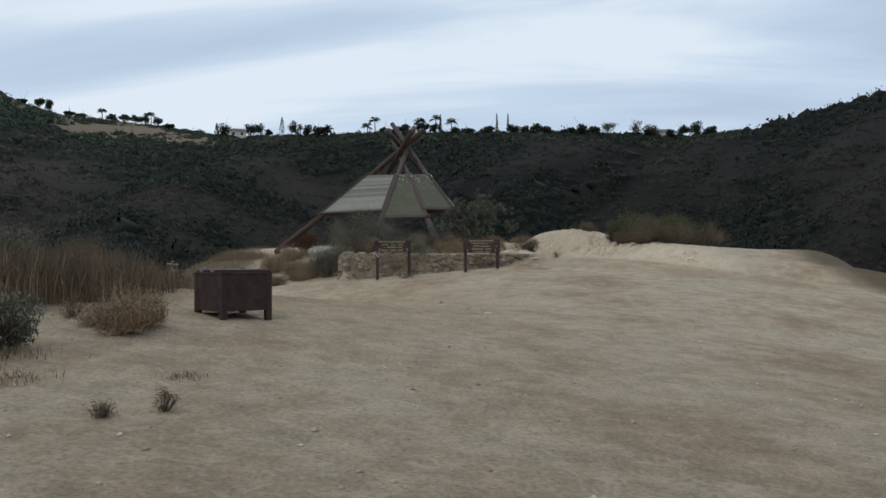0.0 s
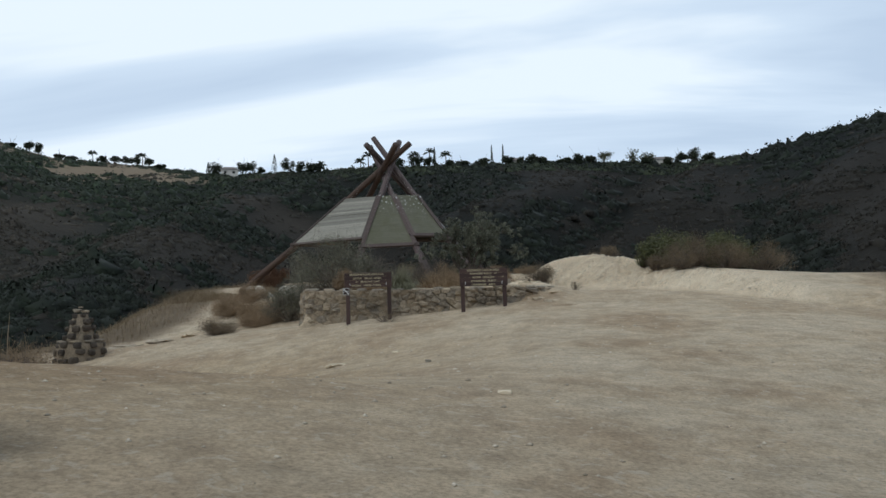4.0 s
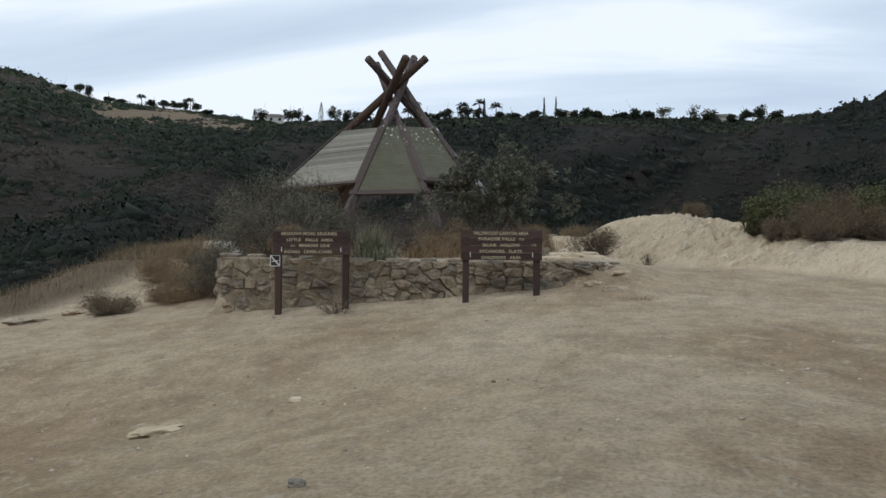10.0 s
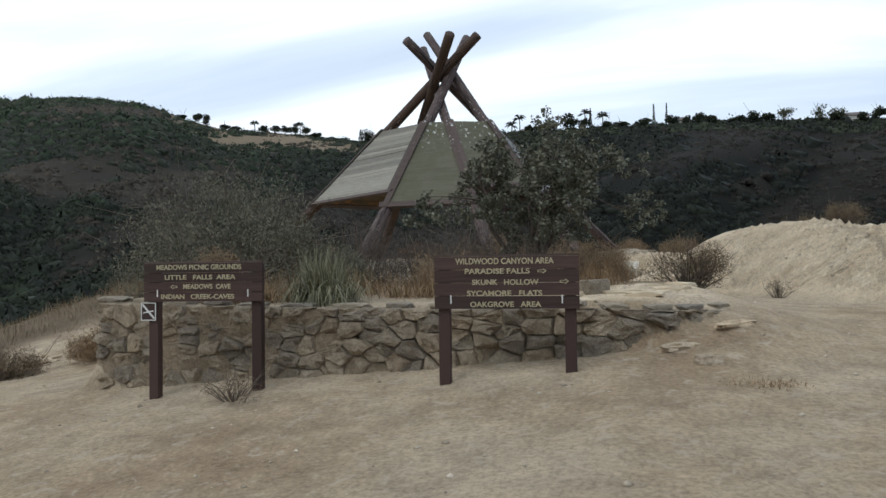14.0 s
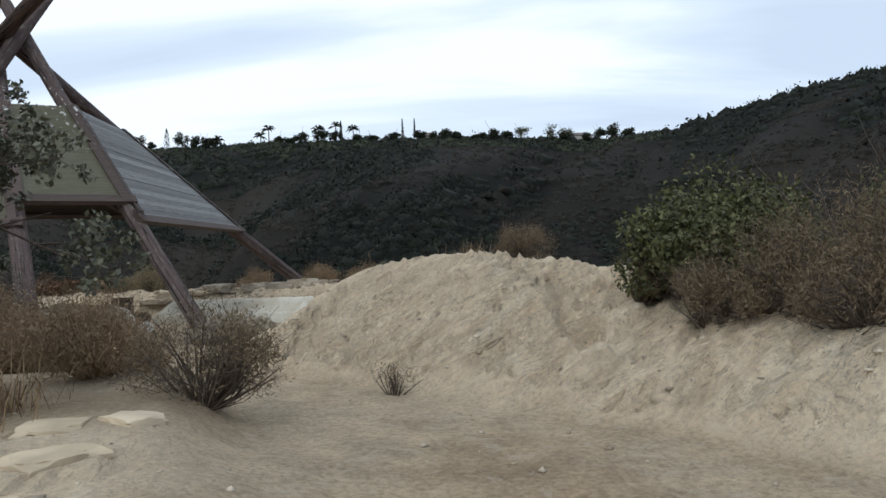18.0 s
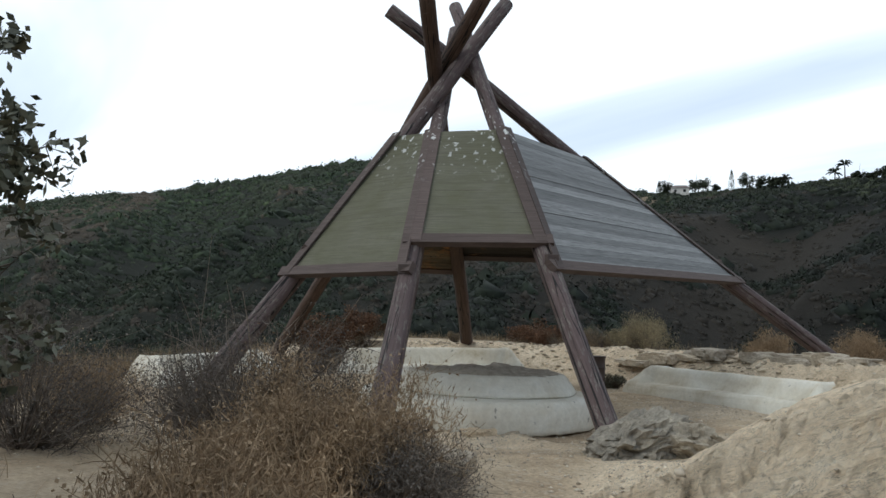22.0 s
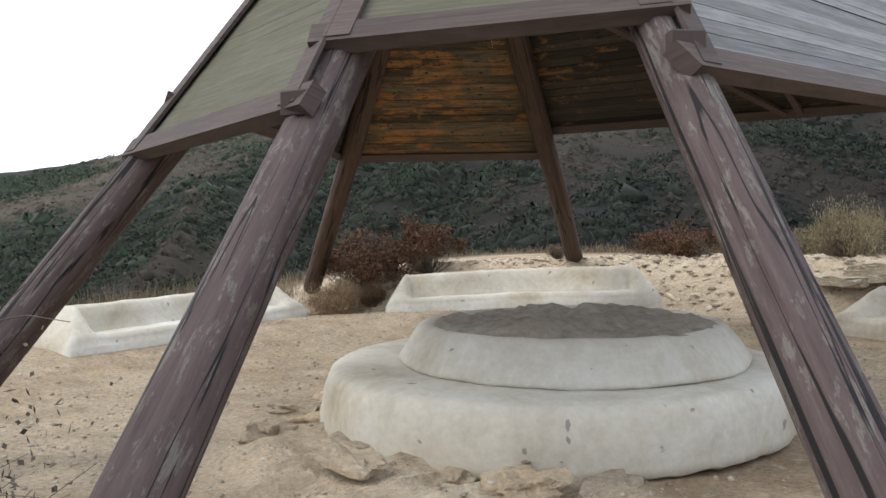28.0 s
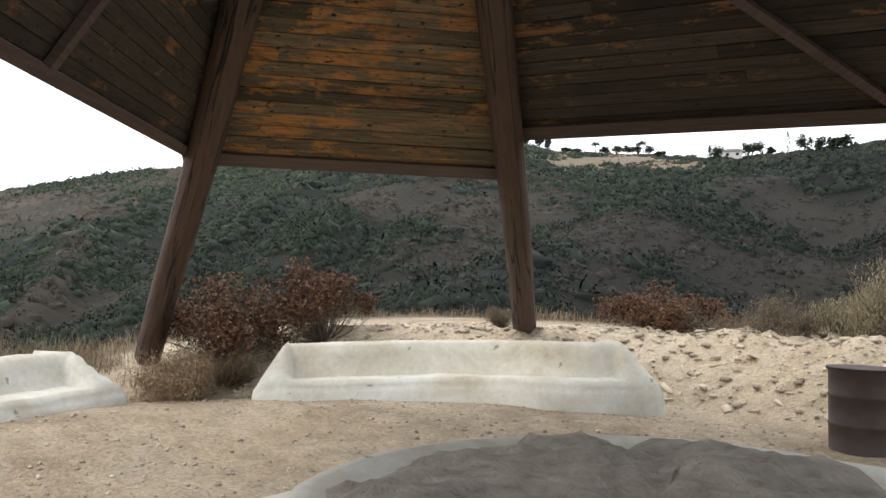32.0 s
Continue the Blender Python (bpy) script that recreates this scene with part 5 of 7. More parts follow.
sign_b, sw, stop_, sbot = trail_sign(S1_L, S1_R, S1_T, 1.60, 4, [
    ("MEADOWS PICNIC GROUNDS", 0.47, 0.12, 0.075, 0.72), ("LITTLE   FALLS  AREA", 0.48, 0.38, 0.07, 0.60), ("<", 0.26, 0.62, 0, 0),
    ("MEADOWS  CAVE", 0.54, 0.62, 0.07, 0.40), ("INDIAN   CREEK-CAVES", 0.46, 0.88, 0.07, 0.62)],
    "dark brown wooden trail sign with a small placard on its post")
px_, pz_ = -sw / 2 + 0.04, sbot - 0.11
part("placard", box_bm((px_ - 0.09, -0.022, pz_ - 0.10), (px_ + 0.09, -0.012, pz_ + 0.10), 0.004), M_SIGN, sign_b, "small dark square placard")
bm = bmesh.new()
for lo, hi in (((-0.09, -0.10), (0.09, -0.088)), ((-0.09, 0.088), (0.09, 0.10)), ((-0.09, -0.088), (-0.078, 0.088)), ((0.078, -0.088), (0.09, 0.088))):
    q = [bm.verts.new((px_ + x, -0.026, pz_ + z)) for x, z in ((lo[0], lo[1]), (hi[0], lo[1]), (hi[0], hi[1]), (lo[0], hi[1]))]
    bm.faces.new(q)
part("placard_border", bm, M_WHITE, sign_b, "white border of the placard")
bm = bmesh.new()
bm.faces.new([bm.verts.new((px_ + x, -0.026, pz_ + z)) for x, z in ((-0.078, 0.07), (-0.062, 0.084), (0.078, -0.07), (0.062, -0.084))])
part("placard_bar", bm, M_WHITE, sign_b, "white diagonal bar of the placard")
bm = bmesh.new()
bm.faces.new([bm.verts.new((px_ + x, -0.0255, pz_ + z)) for x, z in ((-0.06, -0.02), (0.06, 0.0), (0.06, 0.014), (-0.06, -0.006))])
part("placard_sign", bm, M_WHITE, sign_b, "small white pictogram bar")

# ---- dry stone retaining wall ----
WALL = ((-4.75, 28.9), (-4.55, 27.7), (-4.15, 27.08), (-3.0, 26.95), (-1.4, 26.90), (0.4, 26.86), (1.8, 26.84), (2.6, 27.10), (3.15, 27.75), (3.55, 28.6))
WALL_TOP = (1.45, 1.56, 1.58, 1.56, 1.53, 1.52, 1.53, 1.50, 1.46, 1.42)
wall = tagged(new("retaining_wall"), "low mortared retaining wall of irregular tan and grey stones", "wall", kind="structure")


def wall_at(s):
    """Plan place, outward normal and top of the wall at s metres from its start."""
    for k, ((ax, ay), (bx, by)) in enumerate(zip(WALL[:-1], WALL[1:])):
        d = math.hypot(bx - ax, by - ay)
        if s <= d or k == len(WALL) - 2:
            t = min(s / d, 1)
            nx_, ny_ = (by - ay) / d, -(bx - ax) / d
            return Vector((ax + (bx - ax) * t, ay + (by - ay) * t, 0)), Vector((nx_, ny_, 0)), WALL_TOP[k] + (WALL_TOP[k + 1] - WALL_TOP[k]) * t
        s -= d


WALL_LEN = sum(math.dist(p, q) for p, q in zip(WALL[:-1], WALL[1:]))
core = bmesh.new()
prev = None
for k in range(161):
    p, nrm, top = wall_at(WALL_LEN * k / 160)
    g = zat(*(p + nrm * 0.3)[:2])
    # the west half is smeared with mortar nearly flush with its stones
    smear = 0.058 * float(sstep((5.6 - WALL_LEN * k / 160) / 0.8))
    ring = []
    for j in range(11):
        z = g - 0.3 + (top - 0.05 - g + 0.3) * j / 10
        lump = noise.noise(Vector((p.x * 3.1, p.y * 3.1, z * 4))) + 0.6 * noise.noise(Vector((p.x * 8, p.y * 8, z * 9)))
        ring.append(core.verts.new(p + nrm * (0.05 * (1 - j / 10) + smear * (1 + 0.75 * lump)) + Vector((0, 0, z))))
    ring += [core.verts.new(p - nrm * 0.35 + Vector((0, 0, z))) for z in (top - 0.05, g - 0.3)]
    if prev:
        for a in range(13):
            core.faces.new((prev[a], prev[(a + 1) % 13], ring[(a + 1) % 13], ring[a]))
    else:
        core.faces.new(ring)
    prev = ring
core.faces.new(prev[::-1])
bmesh.ops.recalc_face_normals(core, faces=core.faces)
part("mortar", core, M_MORTAR, wall, "recessed earthy mortar")

stone_meshes = []
for k in range(10):
    bm = lump_bm((1, 1, 1), k + 3, 0.22 + 0.08 * (k % 3), 2)
    me = bpy.data.meshes.new("cap_stone")
    bm.to_mesh(me)
    bm.free()
    me.materials.append(M_ROCK)
    stone_meshes.append(me)
rs = random.Random(12)


def clipped(poly, px0, pz0, nx0, nz0):
    """The part of a polygon on the inner side of a line through a point with outward normal."""
    out = []
    for (ax, az), (bx, bz) in zip(poly, poly[1:] + poly[:1]):
        da, db = (ax - px0) * nx0 + (az - pz0) * nz0, (bx - px0) * nx0 + (bz - pz0) * nz0
        if da <= 0:
            out.append((ax, az))
        if (da < 0) != (db < 0) and abs(da - db) > 1e-9:
            t = da / (da - db)
            out.append((ax + (bx - ax) * t, az + (bz - az) * t))
    return out


seeds = []
s = 0.1
while s < WALL_LEN:
    step = rs.uniform(0.17, 0.36)
    z = rs.uniform(-0.02, 0.14)
    while z < 0.95:
        seeds.append((s + rs.uniform(-0.11, 0.11), z + rs.uniform(-0.03, 0.03)))
        z += rs.uniform(0.09, 0.23)
    s += step
for n, (cs, cz) in enumerate(seeds):
    p, nrm, top = wall_at(min(max(cs, 0), WALL_LEN))
    g = zat(*(p + nrm * 0.3)[:2])
    high = top - g - 0.03
    cell = [(cs - 0.5, -0.12), (cs + 0.5, -0.12), (cs + 0.5, high), (cs - 0.5, high)]
    for m, (qs, qz) in enumerate(seeds):
        if m != n and abs(qs - cs) < 0.9 and abs(qz - cz) < 0.9 and cell:
            d = math.hypot(qs - cs, qz - cz)
            if d > 1e-4:
                cell = clipped(cell, (cs + qs) / 2, (cz + qz) / 2, 0.42 * (qs - cs) / d, (qz - cz) / d)
    if len(cell) < 3:
        continue
    mx, mz = sum(a for a, _ in cell) / len(cell), sum(b for _, b in cell) / len(cell)
    span = max(max(a for a, _ in cell) - min(a for a, _ in cell), max(b for _, b in cell) - min(b for _, b in cell))
    if span < 0.07:
        continue
    bm, rings = bmesh.new(), []
    proud = rs.uniform(0.03, 0.11)
    for shrink, depth in ((1.07, -0.06), (1.05, proud * 0.35), (0.90, proud), (0.45, proud * rs.uniform(0.85, 1.3))):
        ring = []
        for k, (a, b) in enumerate(cell):
            for u in (0.0, 0.5):
                a2, b2_ = cell[(k + 1) % len(cell)]
                x_, z_ = a + (a2 - a) * u, b + (b2_ - b) * u
                round_ = 0.985 if u else 0.955
                x_, z_ = mx + (x_ - mx) * shrink * round_, mz + (z_ - mz) * shrink * round_
                w_, nn, _ = wall_at(min(max(x_, 0), WALL_LEN))
                co = w_ + nn * (depth + 0.05 * (high - z_)) + Vector((0, 0, g + z_))
                co += nn * (0.055 * noise.noise(co * 7) + 0.045 * noise.noise(co * 17)) + Vector((0, 0, 0.012 * noise.noise(co * 9 + Vector((3, 0, 0)))))
                ring.append(bm.verts.new(co))
        rings.append(ring)
    for lo_, hi_ in zip(rings[:-1], rings[1:]):
        for k in range(len(lo_)):
            bm.faces.new((lo_[k], lo_[(k + 1) % len(lo_)], hi_[(k + 1) % len(lo_)], hi_[k]))
    bm.faces.new(rings[-1])
    bmesh.ops.recalc_face_normals(bm, faces=bm.faces)
    part("stone", bm, M_STONE, wall)
# flat capping slabs
s = 0.1
while s < WALL_LEN - 0.1:
    w = rs.uniform(0.35, 0.7)
    q, nn, top = wall_at(min(s + w / 2, WALL_LEN))
    ob = new("cap_stone", rs.choice(stone_meshes))
    ob.parent = wall
    ob.matrix_local = (Matrix.Translation(q - nn * 0.12 + Vector((0, 0, top - 0.01 + rs.uniform(-0.02, 0.03)))) @ Matrix.Rotation(math.atan2(nn.y, nn.x) + math.pi / 2, 4, "Z") @ Matrix.Diagonal((w * 0.62, 0.26, 0.075, 1)))
    s += w

# ---- loose rocks ----
def rock(x, y, size, seed, label, mat=M_ROCK, sink=0.35, rough=0.35, yaw=0.0, name="rock", tilt=0.0):
    bm = lump_bm(size, seed, rough, 5 if mat is M_LEDGE and max(size) > 0.4 else 4 if max(size) > 0.4 else 3)
    for v in bm.verts:
        g_ = min(1, max(size), 2.4 * min(size))
        v.co += Vector((0.06, 0.06, 0.05)) * noise.noise(v.co * 5 + Vector((seed, 0, 0))) * g_ + v.co.normalized() * (0.10 * (0.4 - abs(noise.noise(v.co * 5.5 + Vector((0, seed, 0))))) + 0.04 * noise.noise(v.co * 15)) * g_
    if mat is M_LEDGE and max(size) > 0.3:
        for v in bm.verts:
            q = (v.co.z + 0.35 * v.co.x) * 9 + 1.6 * noise.noise(v.co * 4 + Vector((0, 0, seed)))
            step = q - math.floor(q)
            out = Vector((v.co.x, v.co.y, 0))
            v.co += (out.normalized() if out.length > 1e-4 else out) * (0.11 * (step - 0.5)) * min(1, max(size))
    ob = part(name, bm, mat, None)
    ob.matrix_world = pose(x, y, zat(x, y) + size[2] * (0.5 - sink), 0, tilt, yaw)
    return tagged(ob, label, "rock")


rock(1.30, 38.50, (0.98, 0.46, 0.36), 61, "craggy grey boulder beside the trail at the shelter's leg", M_LEDGE, 0.28, 0.42, 60, tilt=-26)
rock(1.95, 38.95, (0.50, 0.40, 0.42), 62, "small craggy grey boulder at the shelter's leg", M_LEDGE, 0.3, 0.5, 20)
rock(0.25, 35.65, (0.95, 0.6, 0.5), 63, "layered pale rock beside the trail", M_ROCK, 0.3, 0.45, 30)
rock(-0.25, 36.15, (0.6, 0.45, 0.45), 64, "fractured pale rock at the shelter's leg", M_ROCK, 0.3, 0.5, 75)
rock(1.25, 28.3, (0.46, 0.36, 0.26), 65, "block of grey stone on the terrace", M_STONE, 0.25, 0.3, 20)
rock(1.75, 28.4, (0.34, 0.28, 0.22), 66, "pale block of stone on the terrace", M_STONE, 0.25, 0.3, 50)
rock(2.95, 26.35, (0.24, 0.17, 0.10), 67, "flat pale stone at the foot of the terrace", M_SHELF, 0.35)
rock(2.75, 26.75, (0.36, 0.09, 0.06), 68, "low rock step at the foot of the terrace", M_SHELF, 0.40, 0.4, 35)
rock(3.3, 27.3, (0.42, 0.10, 0.06), 69, "low rock step at the foot of the terrace", M_SHELF, 0.40, 0.4, 48)
rock(-2.0, 20.25, (0.42, 0.17, 0.06), 70, "pale rock showing through the trodden earth", M_SLAB, 0.32, 0.4, 55)
rock(0.1, 18.0, (0.11, 0.08, 0.06), 71, "small dark stone on bare earth", M_LEDGE, 0.3)
rock(-0.86, 21.0, (0.13, 0.09, 0.05), 72, "small pale stone on bare earth", M_SLAB, 0.2)
rock(1.38, 12.75, (0.15, 0.09, 0.05), 73, "small pale stone on bare earth", M_SLAB, 0.2)
rock(-7.3, 47.9, (0.9, 0.5, 0.22), 74, "flat white rock on the bank behind a bench", M_ROCK, 0.3, 0.4, 20)
rock(-6.9, 33.9, (0.55, 0.35, 0.3), 78, "pale boulder beside the side path", M_ROCK, 0.3, 0.4, 20)
for k in range(13):
    u = k / 12
    rock(-3.0 + 5.0 * u + 0.2 * math.sin(k * 2.3), 48.35 + 0.35 * math.sin(u * 3 + 0.4) - 1.1 * u * u, (0.95, 0.5, 0.15 + 0.05 * (k % 3)), 80 + k, "overhanging ledge of layered rock above a bench", M_ROCK, 0.12, 0.36, -25 + 12 * math.sin(k), "ledge_rock")
for k, (x, y, w) in enumerate(((0.9, 27.45, 0.5), (1.7, 27.5, 0.6), (2.4, 27.7, 0.5), (2.75, 28.3, 0.55), (1.4, 28.0, 0.45), (2.1, 28.5, 0.5), (2.75, 29.1, 0.45), (2.4, 29.9, 0.45), (2.85, 30.0, 0.35))):
    rock(x, y, (w * 1.05, w * 0.8, 0.07), 95 + k, "flat pale slab set in the terrace", M_SLAB, 0.62, 0.3, 40 * k, "paving_slab")

for k, (x, y, w) in enumerate(((-10.5, 28.3, 0.7), (-9.8, 29.3, 0.8), (-9.0, 30.0, 0.6), (-8.4, 30.7, 0.7))):
    rock(x, y, (w, w * 0.5, 0.12), 140 + k, "low pale rock showing at the edge of the side path", M_SHELF, 0.4, 0.45, 30 + 25 * k)

# low rock shelf along the front of the table
for k in range(9):
    a_ = radians(-152 + 14 * k)
    r_ = 2.32 + 0.22 * math.sin(k * 2.7) + 0.12 * (k % 2)
    rock(TABLE.x + r_ * math.cos(a_), TABLE.y + r_ * math.sin(a_), (0.30 + 0.12 * (k % 3), 0.24, 0.08 + 0.02 * (k % 4)), 120 + k, "low pale rock shelf at the foot of the table", M_SHELF, 0.44, 0.55, 37 * k, "shelf_rock")

# broken rubble on the bank and the mound
ru = np.random.default_rng(15)
count = 60000
px, py = ru.uniform(-11, 10, count), ru.uniform(28, 51, count)
pz, pc = land(px, py)
keep = (pc[:, 0] > np.where(py > 43, 0.2, 0.45)) & (ru.random(count) < np.where((py > 43) & (px < 1), 1.0, 0.03))
px, py, pz = px[keep], py[keep], pz[keep]
cube_v = np.array([(x, y, z) for z in (-1, 1) for y in (-1, 1) for x in (-1, 1)], float)
cube_f = np.array([(0, 2, 3, 1), (4, 5, 7, 6), (0, 1, 5, 4), (2, 6, 7, 3), (0, 4, 6, 2), (1, 3, 7, 5)])
sz = np.where((py > 43) & (px < 1), 0.010 + 0.05 * ru.random(len(px)) ** 4.0, 0.010 + 0.035 * ru.random(len(px)) ** 3.0)
yaw = ru.uniform(0, 6.28, len(px))
c_, s_ = np.cos(yaw)[:, None], np.sin(yaw)[:, None]
body = cube_v[None] * ru.uniform(0.45, 1.1, (len(px), 8, 3)) * sz[:, None, None] * np.array([1.3, 0.9, 0.45])
body = np.stack([body[..., 0] * c_ - body[..., 1] * s_, body[..., 0] * s_ + body[..., 1] * c_, body[..., 2]], -1) + np.stack([px, py, pz - 0.002], -1)[:, None]
rubble = put("rubble", mesh_np("rubble", body.reshape(-1, 3), (np.arange(len(px))[:, None, None] * 8 + cube_f[None]).reshape(-1, 4)), M_RUBBLE)
tagged(rubble, "broken pale rubble on the rocky bank and mound", "rubble", kind="stuff")

# angular slabs weathering out of the mound and the bank
rc_ = np.random.default_rng(23)
count = 9000
px, py = rc_.uniform(-11, 10.5, count), rc_.uniform(28.5, 50, count)
pz, pc = land(px, py)
e_ = 0.12
gx_, gy_ = (land(px + e_, py)[0] - pz) / e_, (land(px, py + e_)[0] - pz) / e_
keep = (pc[:, 0] > 0.28) & (py > 43)
px, py, pz, gx_, gy_ = px[keep], py[keep], pz[keep], np.clip(gx_[keep], -0.6, 0.6), np.clip(gy_[keep], -0.6, 0.6)
sz = 0.018 + np.where(py > 43, 0.075, 0.035) * rc_.random(len(px)) ** 4
yaw = rc_.normal(0.6, 0.7, len(px))
c_, s_ = np.cos(yaw)[:, None], np.sin(yaw)[:, None]
body = cube_v[None] * rc_.uniform(0.35, 1.1, (len(px), 8, 3)) * sz[:, None, None] * np.array([1.5, 0.9, 0.26])
bx, by = body[..., 0] * c_ - body[..., 1] * s_, body[..., 0] * s_ + body[..., 1] * c_
body = np.stack([bx, by, body[..., 2] + 0.8 * (bx * gx_[:, None] + by * gy_[:, None])], -1) + np.stack([px, py, pz - 0.010 - 0.10 * sz], -1)[:, None]
slabs = put("rock_slabs", mesh_np("rock_slabs", body.reshape(-1, 3), (np.arange(len(px))[:, None, None] * 8 + cube_f[None]).reshape(-1, 4)), M_SLAB)
tagged(slabs, "angular pale slabs weathering out of the rocky bank", "rubble", kind="stuff")

# pebbles strewn over the bare earth
pr = np.random.default_rng(5)
count = 30000
px, py = pr.uniform(-9, 12, count), pr.uniform(-2, 47, count)
px[11000:], py[11000:] = pr.uniform(-10, 3, 19000), pr.uniform(35, 49.5, 19000)
pz, pc = land(px, py)
keep = (np.hypot(px + 2.92, py - 41.62) > 2.1) & (pc[:, 1] < 0.3)
px, py, pz = px[keep], py[keep], pz[keep]
oct_v = np.array([(1, 0, 0), (0, 1, 0), (-1, 0, 0), (0, -1, 0), (0, 0, 1), (0, 0, -1)], float)
oct_f = np.array([(0, 1, 4), (1, 2, 4), (2, 3, 4), (3, 0, 4), (1, 0, 5), (2, 1, 5), (3, 2, 5), (0, 3, 5)])
sz = 0.006 + 0.030 * pr.random(len(px)) ** 7
body = oct_v[None] * (sz[:, None, None] * pr.uniform(0.6, 1.5, (len(px), 6, 3))) * np.array([1, 1, 0.6]) + np.stack([px, py, pz + 0.004], -1)[:, None]
pebbles = put("pebbles", mesh_np("pebbles", body.reshape(-1, 3), (np.arange(len(px))[:, None, None] * 6 + oct_f[None]).reshape(-1, 3)), M_RUBBLE)
tagged(pebbles, "small pale pebbles strewn over bare earth", "pebbles", kind="stuff")

# ---- where plants stand: x, y, width, height, kind ----
TREE_AT = (0.55, 30.75)
PLANTS_MEADOW = [
    (-2.95, 6.2, 1.15, 0.42, "straw"), (-3.4, 3.9, 1.3, 0.13, "tuft"), (-2.7, 3.2, 1.0, 0.10, "tuft"), (-4.2, 4.6, 1.2, 0.16, "tuft"), (-1.5, 4.1, 0.5, 0.07, "tuft"), (-3.5, 4.3, 0.9, 0.75, "olive"), (-3.9, 6.6, 0.4, 0.3, "weed"), (-1.1, 2.9, 0.2, 0.2, "weed"), (-1.4, 2.5, 0.2, 0.15, "weed"),
    (-5.6, 6.6, 1.5, 0.62, "tall"), (-5.3, 7.4, 1.4, 0.60, "tall"), (-4.9, 8.2, 1.3, 0.55, "tall"), (-6.4, 7.6, 1.6, 0.72, "tall"), (-6.0, 8.6, 1.6, 0.66, "tall"), (-5.3, 9.3, 1.4, 0.58, "tall"), (-4.8, 9.8, 1.1, 0.45, "tall"), (-6.4, 5.7, 1.6, 0.68, "tall"), (-7.2, 6.7, 1.7, 0.8, "tall"), (-5.9, 10.4, 1.5, 0.55, "tall"), (-5.2, 11.3, 1.2, 0.45, "tall"), (-6.3, 12.0, 1.5, 0.55, "tall"), (-4.6, 8.9, 0.7, 0.4, "weed"), (-6.8, 9.5, 1.5, 0.9, "olive"),
    (-8.4, 12.5, 1.8, 1.3, "grey"), (-7.0, 14.3, 1.7, 1.45, "grey"), (-8.2, 14.9, 2.0, 1.7, "grey"), (-6.6, 15.9, 1.3, 0.9, "grey"), (-7.4, 13.2, 1.5, 1.2, "dry"), (-9.6, 14.5, 2.0, 1.1, "straw"), (-9.0, 17.0, 1.8, 1.0, "straw"), (-10.6, 19.5, 2.2, 1.2, "grey"), (-10.2, 10.5, 2.0, 1.2, "grey"), (-11.4, 16.0, 2.2, 1.4, "olive"), (-7.6, 10.6, 1.4, 0.5, "straw"), (-11.2, 23.5, 2.0, 1.0, "straw"), (-7.8, 29.2, 1.3, 0.5, "dry"), (-9.0, 34.2, 1.6, 0.9, "straw"), (-7.8, 33.0, 1.2, 0.6, "straw"), (-6.9, 30.4, 1.3, 0.38, "straw"),
    (-1.72, 25.95, 0.75, 0.3, "weed"), (3.35, 25.9, 0.75, 0.055, "rust"), (4.45, 32.35, 0.45, 0.45, "weed"),
]
PLANTS_TERRACE = [
    (-4.0, 29.8, 3.4, 2.3, "olive"), (-2.6, 30.6, 1.1, 0.9, "olive"), (-5.7, 30.6, 2.0, 1.3, "olive"), (-1.4, 27.5, 0.95, 0.68, "clump"), (-3.3, 28.2, 0.8, 0.8, "straw"), (-0.5, 28.9, 1.5, 0.38, "rust"), (-0.2, 29.6, 1.4, 0.45, "straw"), (1.6, 29.5, 1.0, 0.34, "rust"), (-2.7, 28.6, 1.2, 0.38, "rust"),
    (-2.0, 29.6, 1.5, 0.42, "rust"), (1.5, 30.3, 1.2, 0.55, "rust"), (3.0, 31.1, 1.25, 0.85, "dry"), (-6.6, 31.6, 1.7, 0.6, "straw"), (-7.4, 32.8, 1.6, 0.65, "straw"), (-8.6, 35.6, 1.5, 0.8, "straw"), (1.6, 32.6, 1.3, 0.68, "straw"), (-1.35, 35.3, 2.4, 1.75, "grey"), (-3.4, 33.9, 2.2, 1.5, "grey"), (-5.3, 33.4, 1.8, 1.2, "dry"),
    (0.2, 35.2, 1.6, 1.2, "straw"), (0.85, 35.0, 1.2, 0.7, "grey"), (-0.5, 34.9, 1.3, 1.1, "straw"), (-0.75, 35.7, 1.5, 1.2, "grey"), (-2.6, 35.6, 1.6, 1.25, "grey"), (0.3, 34.5, 1.4, 0.9, "straw"), (-4.6, 35.2, 1.6, 0.9, "straw"),
]
